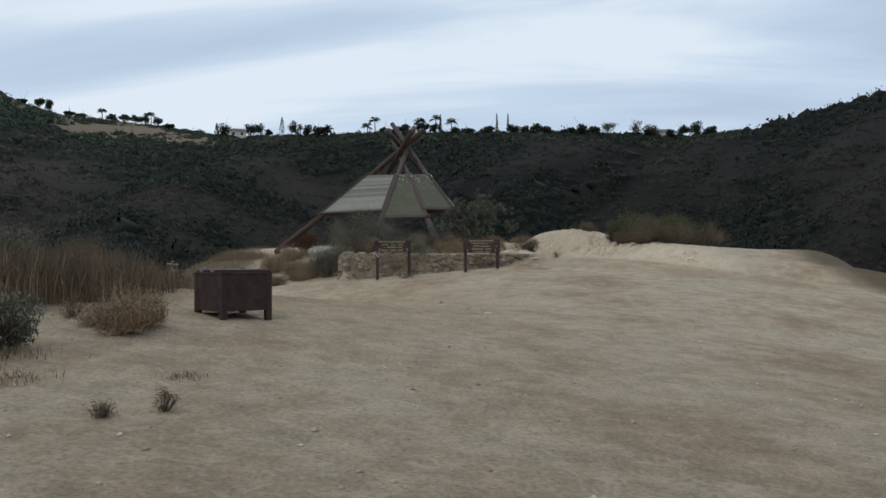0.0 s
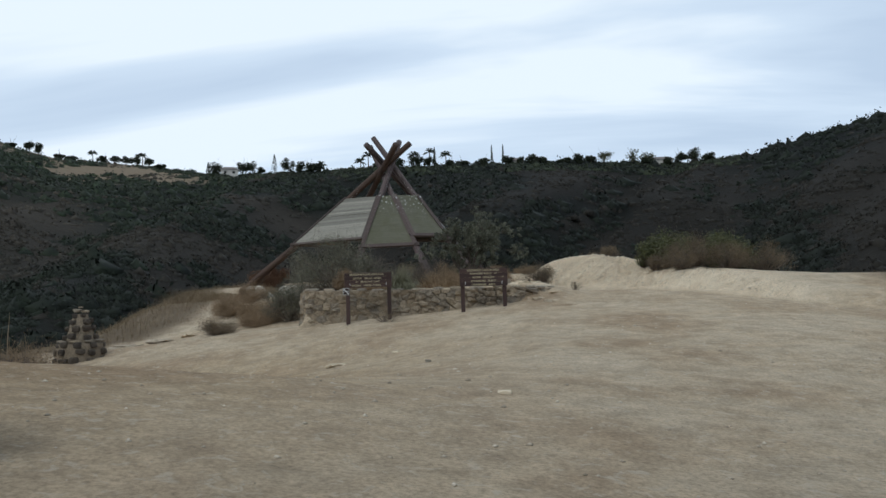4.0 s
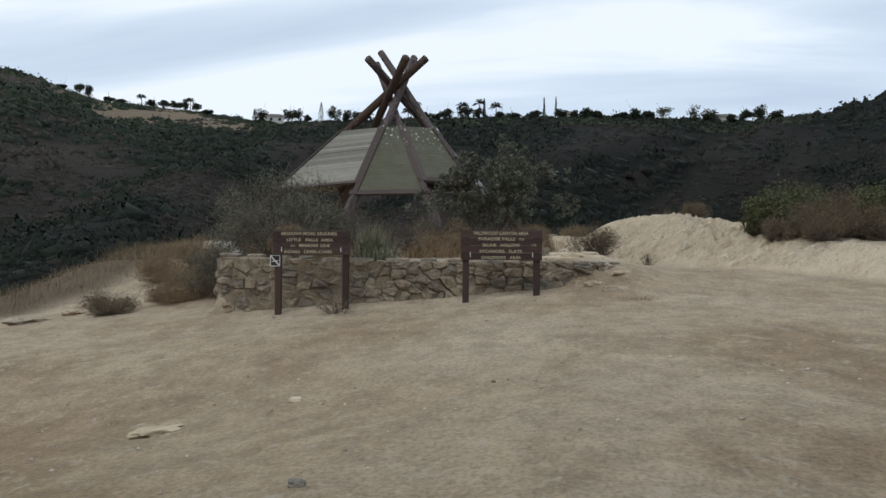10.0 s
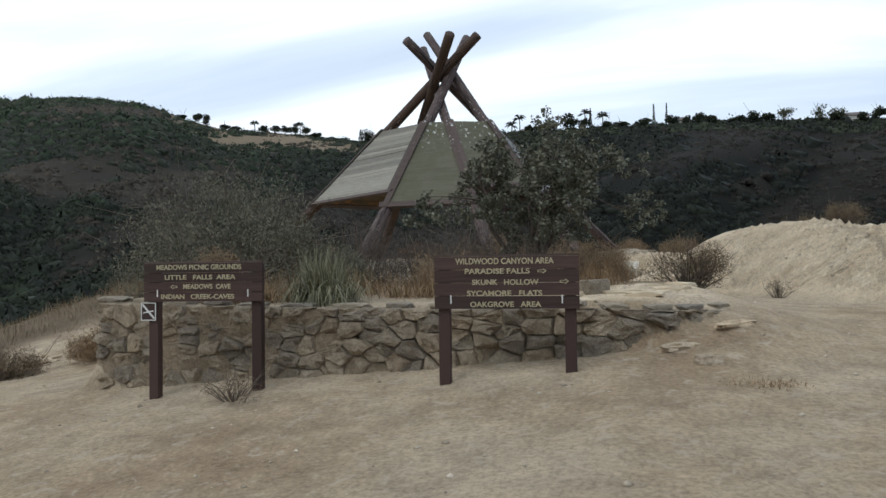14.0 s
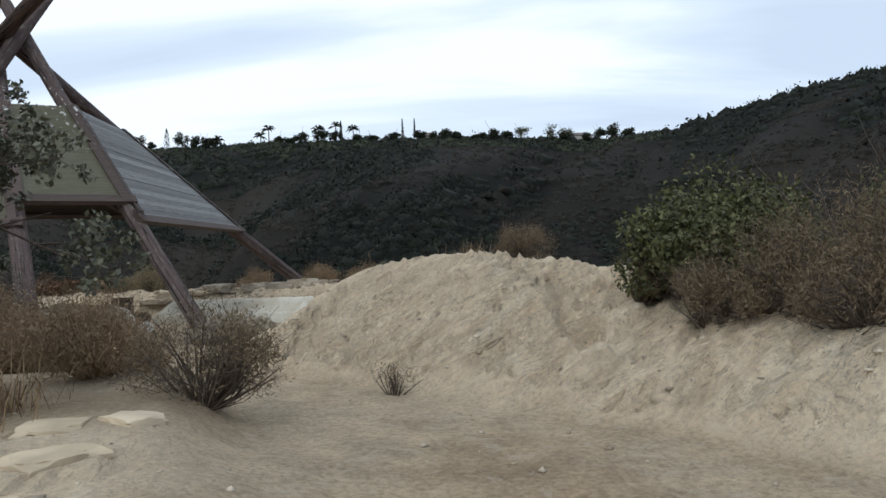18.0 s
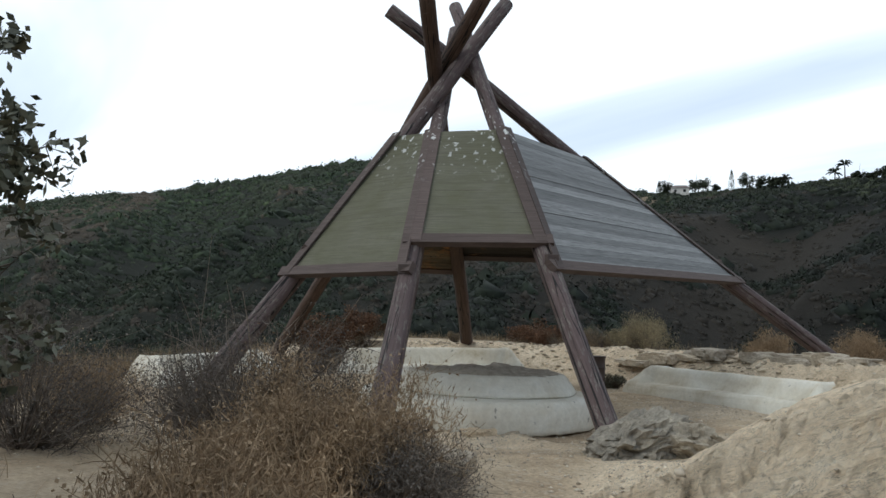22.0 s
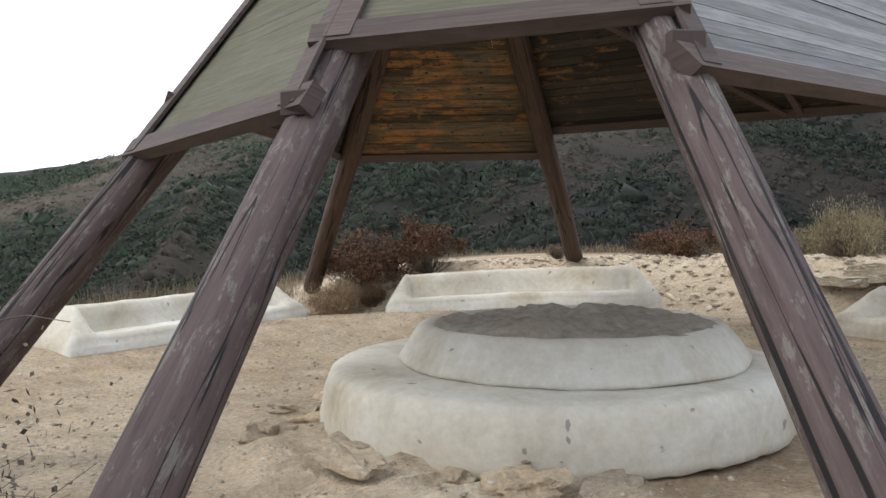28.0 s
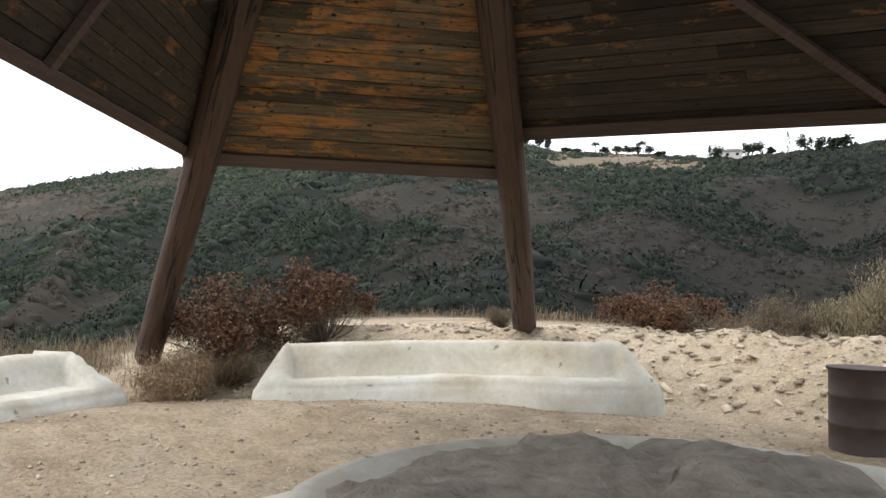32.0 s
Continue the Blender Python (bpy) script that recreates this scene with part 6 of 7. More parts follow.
PLANTS_NORTH = [
    (7.35, 32.5, 1.15, 1.2, "green"), (6.95, 32.8, 0.8, 0.6, "dry"), (7.75, 31.7, 1.4, 1.1, "dry"), (8.5, 31.3, 1.6, 1.3, "dry"), (9.5, 30.9, 1.5, 1.2, "dry"), (9.7, 32.0, 2.0, 1.5, "green"), (8.3, 33.2, 1.8, 1.3, "green"), (10.9, 31.3, 1.6, 1.1, "dry"), (7.2, 31.6, 0.9, 0.6, "dry"), (8.1, 30.75, 1.1, 0.6, "dry"), (6.35, 36.4, 0.9, 0.7, "dry"), (5.55, 35.9, 0.7, 0.32, "tuft"), (6.4, 35.8, 0.9, 0.22, "tuft"),
    (-11.05, 45.2, 1.6, 0.85, "red"), (-10.4, 46.45, 1.3, 1.0, "red"), (-10.45, 44.25, 1.5, 0.5, "straw"), (-10.6, 44.9, 0.9, 0.5, "straw"), (-11.0, 44.3, 0.9, 0.4, "tuft"), (-12.7, 39.8, 2.0, 0.55, "tuft"), (-13.0, 40.9, 2.2, 0.65, "tuft"), (-13.2, 42.0, 2.2, 0.6, "tuft"), (-13.2, 43.1, 2.2, 0.65, "tuft"), (-13.0, 44.1, 2.0, 0.55, "tuft"), (-13.9, 41.5, 2.4, 0.7, "tuft"), (-14.0, 43.4, 2.4, 0.7, "tuft"), (-6.2, 50.5, 1.2, 0.40, "red"), (-3.55, 50.4, 1.5, 1.05, "sand"), (-4.2, 50.7, 1.1, 0.8, "sand"), (-5.1, 50.4, 1.0, 0.7, "dry"), (-7.1, 50.8, 1.4, 0.42, "red"),
    (-8.75, 48.55, 0.45, 0.34, "dry"), (-3.05, 47.4, 0.5, 0.35, "olive"), (-0.5, 51.0, 1.2, 0.6, "straw"), (1.8, 50.6, 1.4, 0.7, "straw"), (3.5, 48.6, 1.4, 0.6, "straw"),
]
PLANTS = PLANTS_MEADOW + PLANTS_TERRACE + PLANTS_NORTH

# ---- shrubs ----
def shrub(name, x, y, width, height, seed, label, leaf_mat, leaves=1600, leaf=0.035, stems=46, twig_mat=M_TWIG, aspect=0.45, category="shrub", lift=0.0, sparse=0.55, extra=None, up=0.3):
    """Stems that fan out from the foot, side twigs, and leaves gathered in uneven clumps along them."""
    r = np.random.default_rng(seed)
    thing = empty(name, pose(x, y, zat(x, y) + lift), label, category)
    paths = []
    lumps = max(10, int(16 * width * height ** 0.5))
    d = r.normal(size=(lumps, 3))
    d /= np.linalg.norm(d, axis=1, keepdims=True)
    d[:, 2] = np.abs(d[:, 2]) ** 0.8
    centres = d * r.uniform(0.55, 0.92, (lumps, 1)) * np.array([width / 2, width / 2, height * 0.72]) + np.array([0, 0, height * 0.14])
    for k in range(stems):
        c = centres[r.integers(0, lumps)] + r.normal(size=3) * 0.10 * width
        c[2] = max(c[2], 0.06)
        tip = c * r.uniform(0.85, 1.12)
        foot = np.array([tip[0], tip[1], 0]) * 0.14 * r.random() + np.array([0, 0, -0.05])
        bend = r.normal(size=3) * 0.05 * width
        w = 0.0028 + 0.0045 * r.random() * width ** 0.5
        p1, p2 = foot * 0.62 + tip * 0.38 + bend, foot * 0.25 + tip * 0.75 + bend * 0.7
        paths.append([(foot, w * 1.8), (p1, w * 1.2), (p2, w * 0.8), (tip, w * 0.35)])
        for j in range(3):
            t = r.uniform(0.35, 1.0)
            q = p1 * (1 - t) + tip * t
            e = q + r.normal(size=3) * 0.11 * width + (tip - foot) * 0.12
            e[2] = max(e[2], 0.03)
            paths.append([(q, w * 0.5), ((q + e) / 2 + r.normal(size=3) * 0.015, w * 0.4), (e, w * 0.22)])
    v, f = tube_arrays(paths, 3)
    put("branchwork", mesh_np("branchwork", v, f), twig_mat, thing, "thin grey-brown branches", flat=False)
    rad = 0.17 * min(width, 2.0) * r.uniform(0.6, 1.3, lumps)
    pick = r.integers(0, lumps, leaves)
    off = r.normal(size=(leaves, 3))
    off *= (r.random((leaves, 1)) ** 0.45) / np.linalg.norm(off, axis=1, keepdims=True) * 1.45
    at = centres[pick] + off * rad[pick][:, None] * np.array([0.95, 0.95, 0.9])
    at[:, 2] = np.abs(at[:, 2]) + 0.01
    v, f = leaf_arrays(r, at, leaf, aspect, up)
    put("foliage", mesh_np("foliage", v, f), leaf_mat, thing)
    if extra:
        mat, n, size, nm, lab = extra
        top = np.argsort(centres[:, 2])[lumps // 3:]
        pick = top[r.integers(0, len(top), n)]
        at = centres[pick] + np.minimum(np.abs(r.normal(size=(n, 3))), 1.2) * rad[pick][:, None] * (centres[pick] / (np.linalg.norm(centres[pick], axis=1, keepdims=True) + 1e-6)) * 1.15 + np.clip(r.normal(size=(n, 3)), -1.3, 1.3) * rad[pick][:, None] * 0.5
        v, f = leaf_arrays(r, at, size, 0.8, 0.0)
        tagged(put(nm, mesh_np(nm, v, f), mat, thing), lab, kind="stuff")
    return thing


def tuft(name, x, y, width, height, blades, seed, label, mat, lean=0.6, thick=0.006, category="grass", lift=0.0):
    r = np.random.default_rng(seed)
    roots = np.concatenate([r.normal(size=(blades, 2)) * width * 0.22, np.zeros((blades, 1)) - 0.03], 1)
    v, f = blade_arrays(r, roots, height, lean, thick)
    ob = put(name, mesh_np(name, v, f), mat)
    ob.location = (x, y, zat(x, y) + lift)
    return tagged(ob, label, category, kind="stuff")


def small_tree(x, y, height, spread, seed, label):
    """A many-limbed small evergreen with leaf clumps and gaps."""
    r = np.random.default_rng(seed)
    thing = empty("small_tree", pose(x, y, zat(x, y) - 0.05), label, "tree")
    trunks, limbs, clumps = [], [], []
    for k in range(5):
        az = k * 1.26 + r.uniform(-0.4, 0.4)
        out = np.array([1.05 * np.cos(az), 0.62 * np.sin(az), 0])
        p0 = out * 0.08
        p1 = out * 0.22 * spread + np.array([0, 0, height * 0.35])
        p2 = out * r.uniform(0.28, 0.45) * spread + np.array([0, 0, height * r.uniform(0.55, 0.75)])
        trunks.append([(p0, 0.055), ((p0 + p1) / 2 + r.normal(size=3) * 0.05, 0.045), (p1, 0.036), ((p1 + p2) / 2 + r.normal(size=3) * 0.08, 0.026), (p2, 0.012)])
        for j in range(7):
            t = r.uniform(0.25, 1.0)
            q = p1 * (1 - t) + p2 * t
            d = out * r.uniform(-0.2, 0.6) + r.normal(size=3) * np.array([0.5, 0.28, 0.4])
            e = q + d * 0.55 * spread * r.uniform(0.4, 0.85)
            e[2] = min(max(e[2], 0.25 * height), 0.92 * height)
            limbs.append([(q, 0.016), ((q + e) / 2 + r.normal(size=3) * 0.05, 0.011), (e, 0.004)])
            clumps.append(e)
            for i in range(3):
                g = e + np.clip(r.normal(size=3), -1.6, 1.6) * np.array([0.22, 0.16, 0.2])
                limbs.append([(e * 0.7 + q * 0.3, 0.006), (g, 0.002)])
                clumps.append(g)
    reach = np.array([0.85, 0.6, height * 0.76])
    limbs.append([((0.15, 0.1, height * 0.45), 0.02), ((0.55, 0.4, height * 0.66), 0.014), (tuple(reach), 0.005)])
    limbs.append([((0.2, 0.12, height * 0.42), 0.016), ((0.75, 0.5, height * 0.52), 0.008), ((1.15, 0.75, height * 0.57), 0.004)])
    clumps += [reach + r.normal(size=3) * 0.14 for _ in range(9)]
    v, f = tube_arrays(trunks, 7)
    put("trunk", mesh_np("trunk", v, f), M_BARK, thing, "dark twisted trunks", flat=False)
    v, f = tube_arrays(limbs, 4)
    put("branchwork", mesh_np("branchwork", v, f), M_BARK, thing, "thin dark limbs", flat=False)
    clumps = np.array(clumps)
    clumps[:, 2] = np.minimum(clumps[:, 2], height * 0.95)
    n = 21000
    twigs = [[(c, 0.003), (c + np.clip(r.normal(size=3), -1.5, 1.5) * 0.11, 0.0012)] for c in clumps for _ in range(4)]
    tips = np.array([t[1][0] for t in twigs])
    v, f = tube_arrays(twigs, 3)
    tagged(put("twig", mesh_np("twig", v, f), M_BARK, thing, flat=False), "fine dark twigs", kind="stuff")
    at = tips[r.integers(0, len(tips), n)] + np.clip(r.normal(size=(n, 3)), -1.7, 1.7) * 0.042
    v, f = leaf_arrays(r, at, 0.058, 0.55, 0.2)
    put("crown", mesh_np("crown", v, f), M_LEAF_TOYON, thing, "dusty dark green crown with gaps")
    return thing


small_tree(*TREE_AT, 2.75, 2.35, 3, "small dusty green evergreen tree with dead twigs below, on the terrace")
shrub("dead_shrub", TREE_AT[0] + 0.25, TREE_AT[1] - 0.3, 1.7, 1.0, 4, "leafless grey dead shrub under the tree", M_LEAF_GREY, 1500, 0.024, 150, aspect=0.2)
for n, (x, y, w, h, kind) in enumerate(PLANTS):
    if kind == "dry":
        shrub("dry_shrub", x, y, w, h, 200 + n, "rounded dry grey-brown shrub on bare earth", M_LEAF_DRY, int(5600 * w), 0.044, 150, aspect=0.17, up=0.9)
    elif kind == "grey":
        shrub("grey_shrub", x, y, w, h, 200 + n, "wide leafless grey shrub with dry flower heads", M_LEAF_GREY, int(5000 * w), 0.039, 200, aspect=0.18, up=0.7, extra=(M_LEAF_GREY, int(420 * w), 0.024, "bloom", "pale dry flower heads"))
    elif kind == "straw":
        shrub("straw_shrub", x, y, w, h, 200 + n, "straw-coloured dry shrub with thin twigs and pale flower heads", M_STRAW_BUSH, int(5600 * w), 0.078, 170, twig_mat=M_STRAW_BUSH, aspect=0.10, up=1.3, extra=(M_STRAW_BUSH, int(420 * w), 0.024, "bloom", "pale dry flower heads"))
    elif kind == "sand":
        shrub("sage_shrub", x, y, w, h, 200 + n, "tall tan and green dry sagebrush on the bank", M_SAND, int(5600 * w), 0.075, 150, aspect=0.10, up=2.2)
    elif kind == "olive":
        shrub("sage_shrub", x, y, w, h, 200 + n, "airy grey-green sage shrub", M_LEAF_OLIVE, int(6600 * w), 0.061, 120, aspect=0.22, up=1.0)
    elif kind == "green":
        shrub("green_shrub", x, y, w, h, 200 + n, "dense green leafy shrub on the rock mound", M_LEAF_GREEN, int(6800 * w), 0.064, 90, aspect=0.5, up=0.3)
    elif kind == "red":
        shrub("buckwheat_shrub", x, y, w, h, 200 + n, "rusty red-brown buckwheat shrub beside a pole", M_LEAF_DRY, int(4500 * w), 0.036, 150, aspect=0.25, extra=(M_LEAF_RED, int(6000 * w), 0.042, "bloom", "rusty red dry flower heads"))
    elif kind == "weed":
        shrub("weed", x, y, w, h, 200 + n, "small dry weed on bare earth", M_LEAF_DRY, int(900 * w) + 80, 0.028, 34, aspect=0.2)
    elif kind == "clump":
        tuft("grass_clump", x, y, w * 0.7, h, 1300, 200 + n, "tall spiky grey-green grass clump above the wall", M_BLADE, 2.3, 0.005)
    elif kind == "tuft":
        tuft("grass_tuft", x, y, w, h, int(420 * w), 200 + n, "tuft of pale dry grass", M_STRAW, 1.7, 0.004)
    elif kind == "tall":
        tuft("grass_tuft", x, y, w * 1.5, h, int(1100 * w), 200 + n, "tall dull brown dry grass at the edge of the clearing", M_GRASS_DULL, 0.9, 0.005)
    elif kind == "rust":
        tuft("grass_tuft", x, y, w, h, int(700 * w), 200 + n, "rusty dry grass tuft behind the wall", M_STRAW_RED, 2.3, 0.004)

# dry grass along the rim and beside the path
r = np.random.default_rng(31)
n = 150000
qx, qy = np.where(r.random(n) < 0.7, r.uniform(-24, -5, n), r.uniform(-5, 24, n)), r.uniform(-2, 60, n)
qz, qc = land(qx, qy)
thin = r.random(n) < qc[:, 2] * np.where(qc[:, 2] > 0.5, 1.0, 0.25)
roots = np.stack([qx, qy, qz - 0.02], -1)[thin & (np.hypot(qx, qy - 25) < 45)]
v, f = blade_arrays(r, roots, 0.42 * np.where(roots[:, 0] > 2, 0.30, np.where(roots[:, 1] < 21, 1.4, 0.75)) * (0.75 + 0.6 * vnoise(roots[:, 0] * 0.9, roots[:, 1] * 0.9, 12)), 1.5, 0.005)
tagged(put("dry_grass", mesh_np("dry_grass", v, f), M_STRAW), "tall pale dry grass along the canyon rim", "grass", kind="stuff")


# ---- far hillsides: scrub, trees, houses ----
def scatter(seed, count, az_range, r_range, keep):
    g = np.random.default_rng(seed)
    az = np.radians(g.uniform(*az_range, count))
    rr = r_range[0] + (r_range[1] - r_range[0]) * g.random(count) ** 0.65
    x, y = -np.sin(az) * rr, 25 + np.cos(az) * rr
    z, c = land(x, y)
    ok = (c[:, 1] > 0.5) & keep(x, y, z, c, np.degrees(az), rr, g)
    return g, np.stack([x, y, z], -1)[ok], rr[ok]


def scrub_cloud(g, roots, size, per, leaf, segs=8, bands=3):
    """Rounded uneven bushes on the roots: a lumpy dome each, with loose leaf sprays on it."""
    n = len(roots)
    s = size * g.uniform(0.5, 1.4, n)
    flat = g.uniform(0.6, 0.95, n)
    ring = np.arange(segs) * 2 * np.pi / segs
    tilt = np.linspace(-0.45, 0.93, bands + 1) * np.pi / 2
    rad = 0.70 + 0.13 * g.normal(size=(n, bands + 1, segs))
    dome = np.stack([rad * np.cos(tilt)[None, :, None] * np.cos(ring)[None, None], rad * np.cos(tilt)[None, :, None] * np.sin(ring)[None, None],
                     rad * np.sin(tilt)[None, :, None] * flat[:, None, None] - 0.30], -1) * s[:, None, None, None]
    dome[:, :, :, 0] *= g.uniform(0.8, 1.3, n)[:, None, None]
    v0 = (roots[:, None, None] + dome).reshape(-1, 3)
    i = np.arange(bands)[:, None] * segs + np.arange(segs)[None]
    j = np.arange(bands)[:, None] * segs + (np.arange(segs)[None] + 1) % segs
    quad = np.stack([i, j, j + segs, i + segs], -1).reshape(-1, 4)
    f0 = (np.arange(n)[:, None, None] * (segs * (bands + 1)) + quad[None]).reshape(-1, 4)
    d = g.normal(size=(n, per, 3))
    d /= np.linalg.norm(d, axis=2, keepdims=True)
    d[:, :, 2] = np.abs(d[:, :, 2]) * flat[:, None]
    at = roots[:, None] + d * g.uniform(0.66, 1.06, (n, per, 1)) * s[:, None, None] - np.array([0, 0, 0.26]) * s[:, None, None]
    v1, f1 = leaf_arrays(g, at.reshape(-1, 3), np.repeat(s * leaf, per), 0.5, 0.0)
    return np.concatenate([v0, v1]), np.concatenate([f0, f1 + len(v0)])


def green_keep(x, y, z, c, az, rr, g):
    return c[:, 3] + 0.6 * fbm(x * 0.045, y * 0.045, 92, 2) + g.normal(size=len(x)) * 0.10 < 0.42


def dry_keep(x, y, z, c, az, rr, g):
    return c[:, 3] + g.normal(size=len(x)) * 0.16 > 0.30


def bright_keep(x, y, z, c, az, rr, g):
    return (az > 18) & (az < 62) & (vnoise(x * 0.02 + 3, y * 0.02, 97) + g.normal(size=len(x)) * 0.15 > 0.2)


for name, mat, seed, count, keep, size, per, leaf, segs, bands, span, label in (
        ("near_chaparral", M_FAR_LEAF, 70, 5200, green_keep, 1.5, 60, 0.16, 8, 3, (33, 105), "dark green chaparral bushes on the slope below the rim"),
        ("chaparral", M_FAR_LEAF, 71, 11000, green_keep, 2.4, 56, 0.165, 6, 2, (92, 215), "dark green chaparral scrub covering the near canyon slopes"),
        ("far_chaparral", M_FAR_LEAF, 74, 26000, green_keep, 3.1, 12, 0.26, 6, 2, (195, 480), "dark green chaparral scrub covering the far hills"),
        ("near_dry_chaparral", M_FAR_DRY, 69, 3600, dry_keep, 0.9, 44, 0.20, 6, 2, (33, 105), "grey-brown dry sage scrub on the slope below the rim"),
        ("dry_chaparral", M_FAR_DRY, 72, 10000, dry_keep, 1.3, 12, 0.28, 7, 2, (92, 215), "grey-brown dry sage scrub on the near canyon slopes"),
        ("far_dry_chaparral", M_FAR_DRY, 75, 22000, dry_keep, 1.7, 4, 0.36, 6, 2, (195, 470), "grey-brown dry sage scrub on the far hills"),
        ("bright_chaparral", M_FAR_BRIGHT, 73, 2600, bright_keep, 2.2, 14, 0.22, 8, 3, (230, 440), "brighter green bushes on the canyon hills")):
    g, roots, rr = scatter(seed, count, (-48, 108), span, keep)
    grow = np.clip(np.exp(0.36 * g.normal(size=len(rr)) - 0.1), 0.35, 1.5)
    v, f = scrub_cloud(g, roots, size * grow, per, leaf, segs, bands)
    tagged(put(name, mesh_np(name, v, f), mat, flat=False), label, "scrub", kind="stuff")

# low dark thicket along the ridge top
g = np.random.default_rng(88)
haz = g.uniform(-20, 26, 1900)
hr = np.interp(haz, RIDGE_AZ, RIDGE_R) + g.uniform(-22, 3, 1900)
hx_, hy_ = -np.sin(np.radians(haz)) * hr, 25 + np.cos(np.radians(haz)) * hr
v, f = scrub_cloud(g, np.stack([hx_, hy_, land(hx_, hy_)[0]], -1), 1.5 + 1.2 * np.clip(fbm(haz * 0.9, hr * 0.03, 17, 3) * 2.2, -0.4, 1.0), 8, 0.4)
tagged(put("ridge_thicket", mesh_np("ridge_thicket", v, f), M_FAR_TREE), "low dark thicket along the ridge top", "scrub", kind="stuff")


def far_place(az, r_off=0.0):
    rr = float(np.interp(az, RIDGE_AZ, RIDGE_R)) + r_off
    x, y = -math.sin(radians(az)) * rr, 25 + math.cos(radians(az)) * rr
    return x, y, zat(x, y)


def round_tree(az, w, h, seed, off=0.0, mat=M_FAR_TREE, label="dark round evergreen tree on the ridge", dense=1.0):
    g = np.random.default_rng(seed)
    x, y, z = far_place(az, off)
    thing = empty("ridge_tree", pose(x, y, z - 0.3), label, "tree", "trees along the ridge")
    v, f = tube_arrays([[((0, 0, 0), 0.22), ((0.1, 0, h * 0.4), 0.16), ((0, 0.1, h * 0.8), 0.05)]] + [[((0, 0, h * 0.3), 0.1), (tuple(g.normal(size=3) * w * 0.25 + np.array([0, 0, h * 0.65])), 0.03)] for _ in range(5)], 5)
    put("trunk", mesh_np("trunk", v, f), M_BARK, thing)
    lumps = 14
    c = g.normal(size=(lumps, 3))
    c *= g.random((lumps, 1)) ** 0.5 / np.linalg.norm(c, axis=1, keepdims=True)
    c = c * np.array([w * 0.36, w * 0.36, h * 0.30]) + np.array([0, 0, h * 0.46])
    n = int(900 * dense)
    off = g.normal(size=(n, 3))
    off *= g.random((n, 1)) ** 0.4 / np.linalg.norm(off, axis=1, keepdims=True)
    at = c[g.integers(0, lumps, n)] + off * np.array([w * 0.17, w * 0.17, h * 0.19])
    at[:, 2] = np.maximum(at[:, 2], 0.1)
    v, f = leaf_arrays(g, at, 0.62, 0.8)
    put("crown", mesh_np("crown", v, f), mat, thing)


def cypress(az, h, seed, w=1.1):
    g = np.random.default_rng(seed)
    x, y, z = far_place(az)
    thing = empty("cypress", pose(x, y, z - 0.3), "slim dark pointed conifer on the ridge", "tree", "trees along the ridge")
    v, f = tube_arrays([[((0, 0, 0), 0.15), ((0, 0, h * 0.9), 0.03)]], 5)
    put("trunk", mesh_np("trunk", v, f), M_BARK, thing)
    t = g.random(320)
    ra = w * 0.5 * (1 - t) ** 0.7 * g.random(320) ** 0.5
    a = g.uniform(0, 2 * np.pi, 320)
    v, f = leaf_arrays(g, np.stack([ra * np.cos(a), ra * np.sin(a), h * (0.08 + 0.92 * t)], -1), 0.6, 0.5, 1.0)
    put("crown", mesh_np("crown", v, f), M_FAR_TREE, thing)


def palm(az, h, seed, off=0.0):
    g = np.random.default_rng(seed)
    x, y, z = far_place(az, off)
    thing = empty("palm_tree", pose(x, y, z - 0.3), "palm tree with drooping fronds on the ridge", "tree", "trees along the ridge")
    v, f = tube_arrays([[((0, 0, 0), 0.3), ((0.1, 0, h * 0.5), 0.22), ((0, 0, h), 0.2)]], 6)
    put("trunk", mesh_np("trunk", v, f), M_BARK, thing)
    fr = []
    for k in range(26):
        a, t = g.uniform(0, 2 * np.pi), g.uniform(-0.5, 1.2)
        o = np.array([np.cos(a), np.sin(a), 0])
        tip = o * 3.3 * math.cos(t) + np.array([0, 0, h + 2.2 * math.sin(t) - 0.5])
        mid = o * 2.0 * math.cos(t) + np.array([0, 0, h + 1.6 * math.sin(t) + 0.2])
        fr.append([((0, 0, h), 0.10), (tuple(mid), 0.30), (tuple(tip), 0.04)])
    v, f = tube_arrays(fr, 3)
    put("fronds", mesh_np("fronds", v, f), M_FAR_TREE, thing)


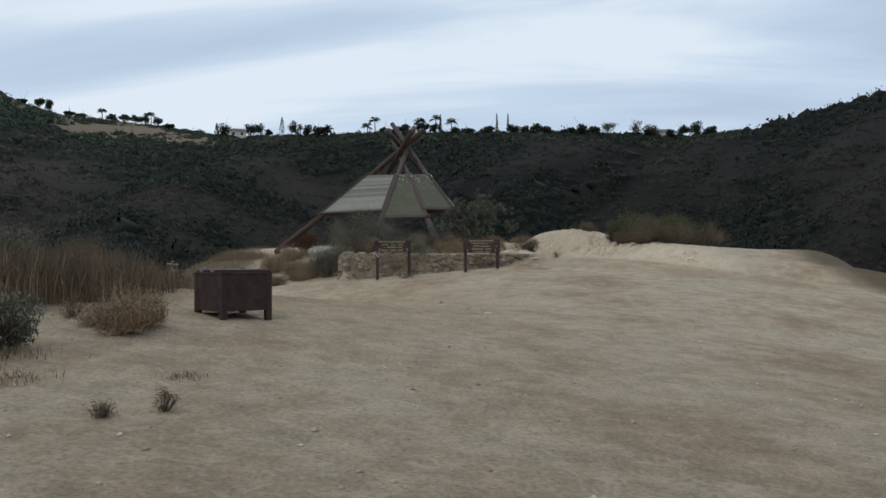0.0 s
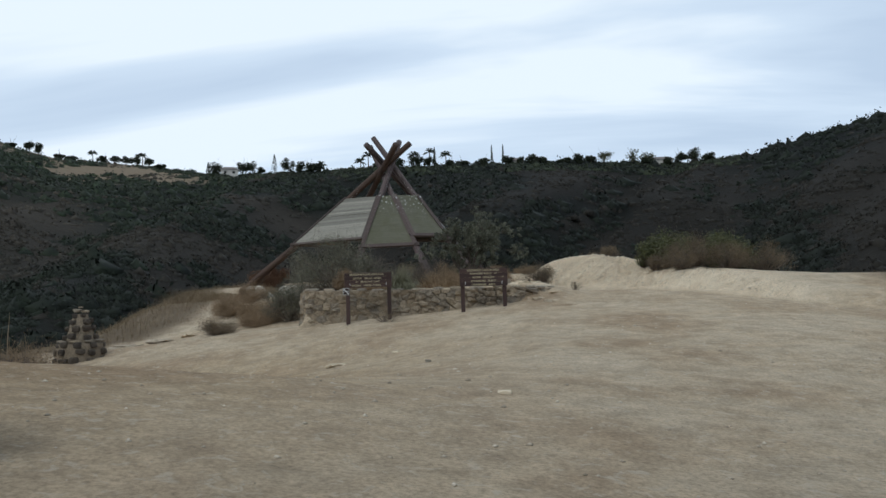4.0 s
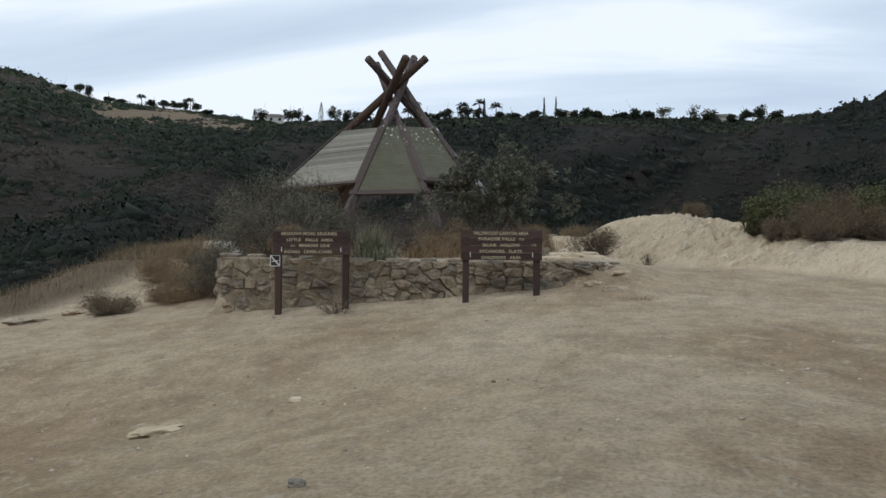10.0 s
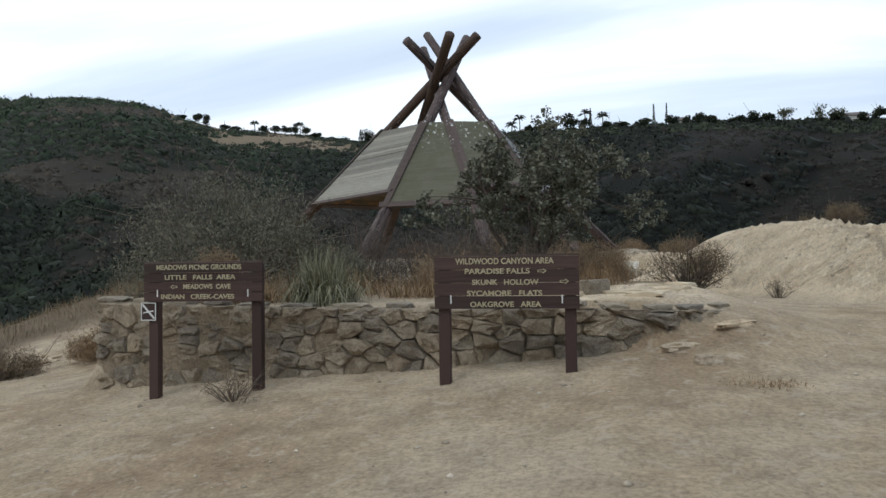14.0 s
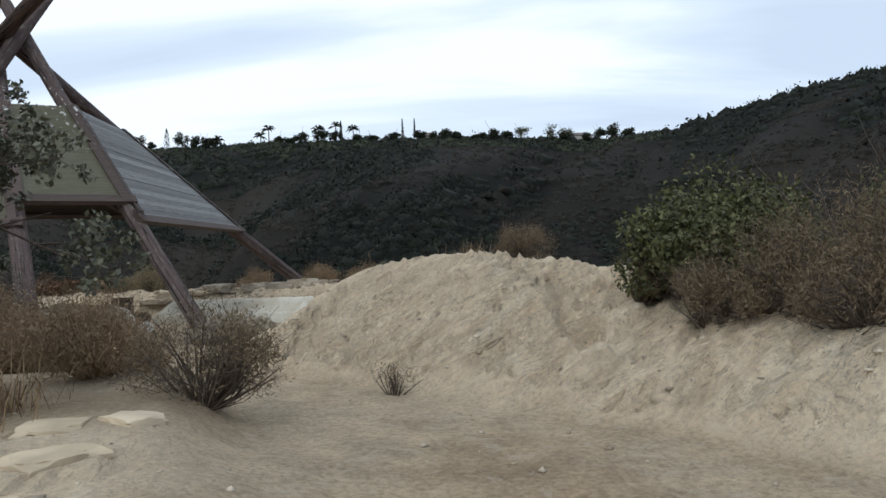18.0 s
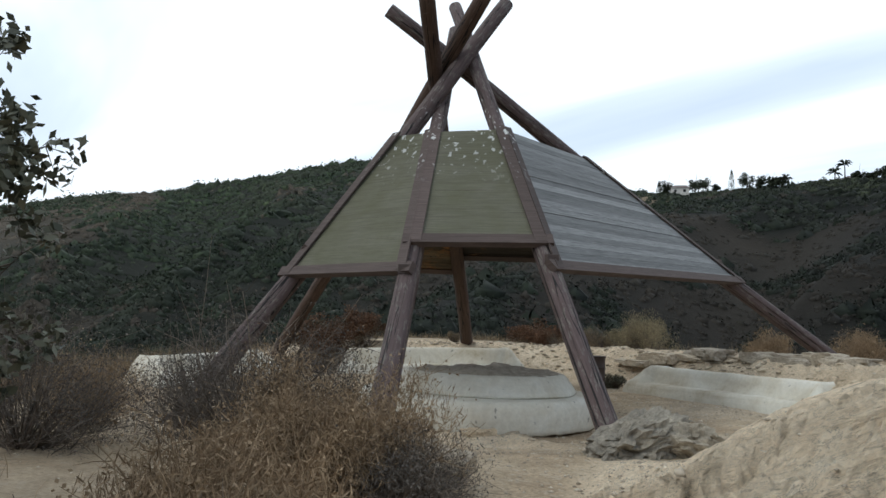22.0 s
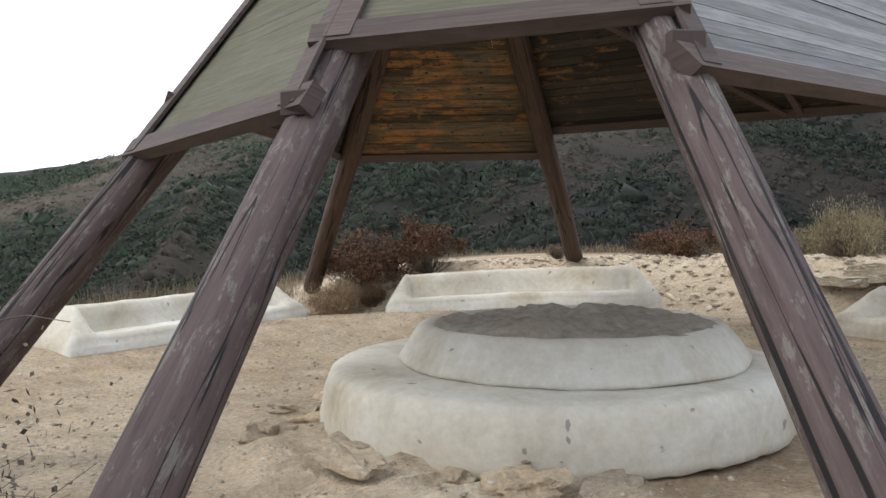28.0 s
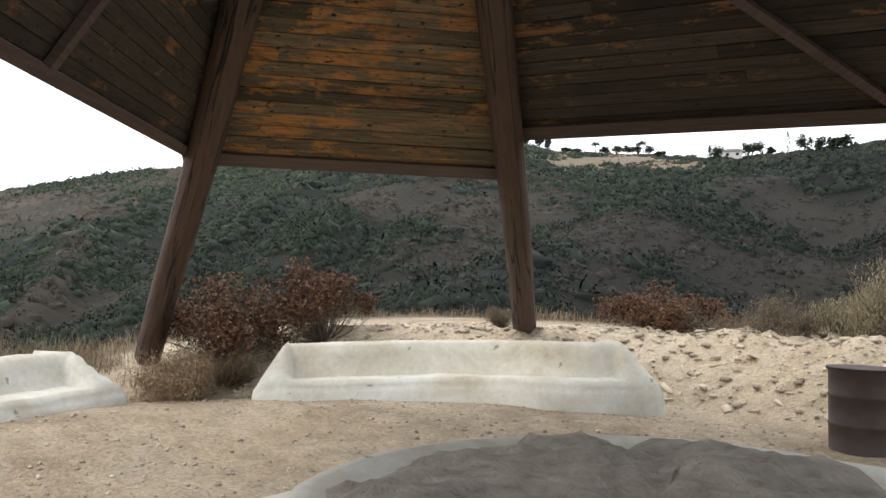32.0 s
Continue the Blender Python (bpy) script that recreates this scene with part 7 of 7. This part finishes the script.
for az, h, seed in ((9.0, 6.4, 1), (9.6, 3.8, 2), (2.8, 5.0, 3), (4.1, 6.6, 13), (28.9, 5.0, 4), (25.6, 6.0, 14), (12.7, 3.6, 15), (5.4, 5.6, 16)):
    palm(az, h, seed)
for az, h, seed, w in ((-0.9, 8.6, 5, 1.3), (-1.8, 8.8, 6, 1.3), (16.2, 10.2, 7, 4.2), (3.7, 8.6, 8, 1.8), (21.1, 6.0, 9, 3.0)):
    cypress(az, h, seed, w)
gt = random.Random(9)
for k, (az, w, h, dense) in enumerate(((32.9, 8, 7, 1), (32.3, 8, 7, 1), (34.0, 6, 3, 1), (31.0, 7, 3, 1), (30.2, 8, 3, 1), (28.3, 7, 4.5, 1), (27.5, 9, 5, 1), (26.7, 9, 5.5, 1), (26.0, 8, 7.5, 1), (25.2, 7, 6.5, 1), (24.4, 7, 3, 1), (20.6, 9, 7, 1), (18.6, 9, 8, 1), (17.9, 9, 8, 1), (17.2, 5, 4, 1), (15.2, 8, 8.5, 1), (14.4, 8, 7, 1), (13.6, 8, 6, 1), (12.9, 7, 5, 1), (8.2, 6, 3.5, 1), (7.5, 6, 3.5, 1), (6.6, 7, 5.5, 1), (5.2, 8, 6.5, 1), (4.2, 6, 5, 1), (2.4, 5, 3.5, 1), (1.4, 6, 3.5, 1), (-0.2, 6, 3.5, 1), (-2.2, 6, 4, 1), (-3.2, 3.6, 4.2, 0.7), (-4.1, 6.5, 5, 1), (-5.0, 5, 4.2, 1), (-6.6, 6, 3.6, 1), (-7.7, 7, 5.2, 1), (-8.7, 6, 4, 1), (-14.5, 5, 4.5, 1), (-15.4, 7.5, 5.5, 1), (-16.5, 8.5, 6.5, 1), (-17.6, 6, 4.8, 1), (-12.9, 6, 4, 1))):
    round_tree(az, w * 1.1, h * 1.12, 300 + k, gt.uniform(-5, 1), dense=dense)
for az, w, h in ((-9.7, 11, 7.5), (-11.9, 7, 8.0), (-13.0, 7, 7.0)):
    round_tree(az, w, h, 360 + int(w * 10 - az), -2, M_FAR_PALE, "pale airy grey-green tree on the ridge", 0.5)


def house(az, w, d, h, label, off=8.0):
    x, y, z = far_place(az, off)
    thing = empty("house", pose(x, y, z - 0.5, 0, 0, az + gt.uniform(-20, 20)), label, "house")
    part("wall", box_bm((-w / 2, -d / 2, -2), (w / 2, d / 2, h)), M_HOUSE, thing)
    bm = bmesh.new()
    a = [bm.verts.new(p) for p in ((-w / 2 - 0.5, -d / 2 - 0.5, h), (w / 2 + 0.5, -d / 2 - 0.5, h), (w / 2 + 0.5, d / 2 + 0.5, h), (-w / 2 - 0.5, d / 2 + 0.5, h))]
    t = [bm.verts.new(p) for p in ((-w / 2 + 1.5, 0, h + 1.8), (w / 2 - 1.5, 0, h + 1.8))]
    for q in ((a[0], a[1], t[1], t[0]), (a[1], a[2], t[1]), (a[2], a[3], t[0], t[1]), (a[3], a[0], t[0]), (a[3], a[2], a[1], a[0])):
        bm.faces.new(q)
    part("roof", bm, M_ROOF, thing)
    for s in (-0.25, 0.25):
        part("window", box_bm((s * w - 0.6, -d / 2 - 0.05, h * 0.35), (s * w + 0.6, -d / 2 + 0.02, h * 0.75)), M_DARK, thing)


house(19.6, 8, 7, 3.0, "pale house with a low grey roof on the ridge", -2)
house(8.6, 6, 6, 0.9, "low pale house half hidden by hedges on the ridge", 3)
house(-2.7, 8, 6, 1.8, "pale house half hidden by trees on the ridge", 2)
house(-13.6, 12, 8, 2.2, "pale house half hidden by trees on the ridge", 4)
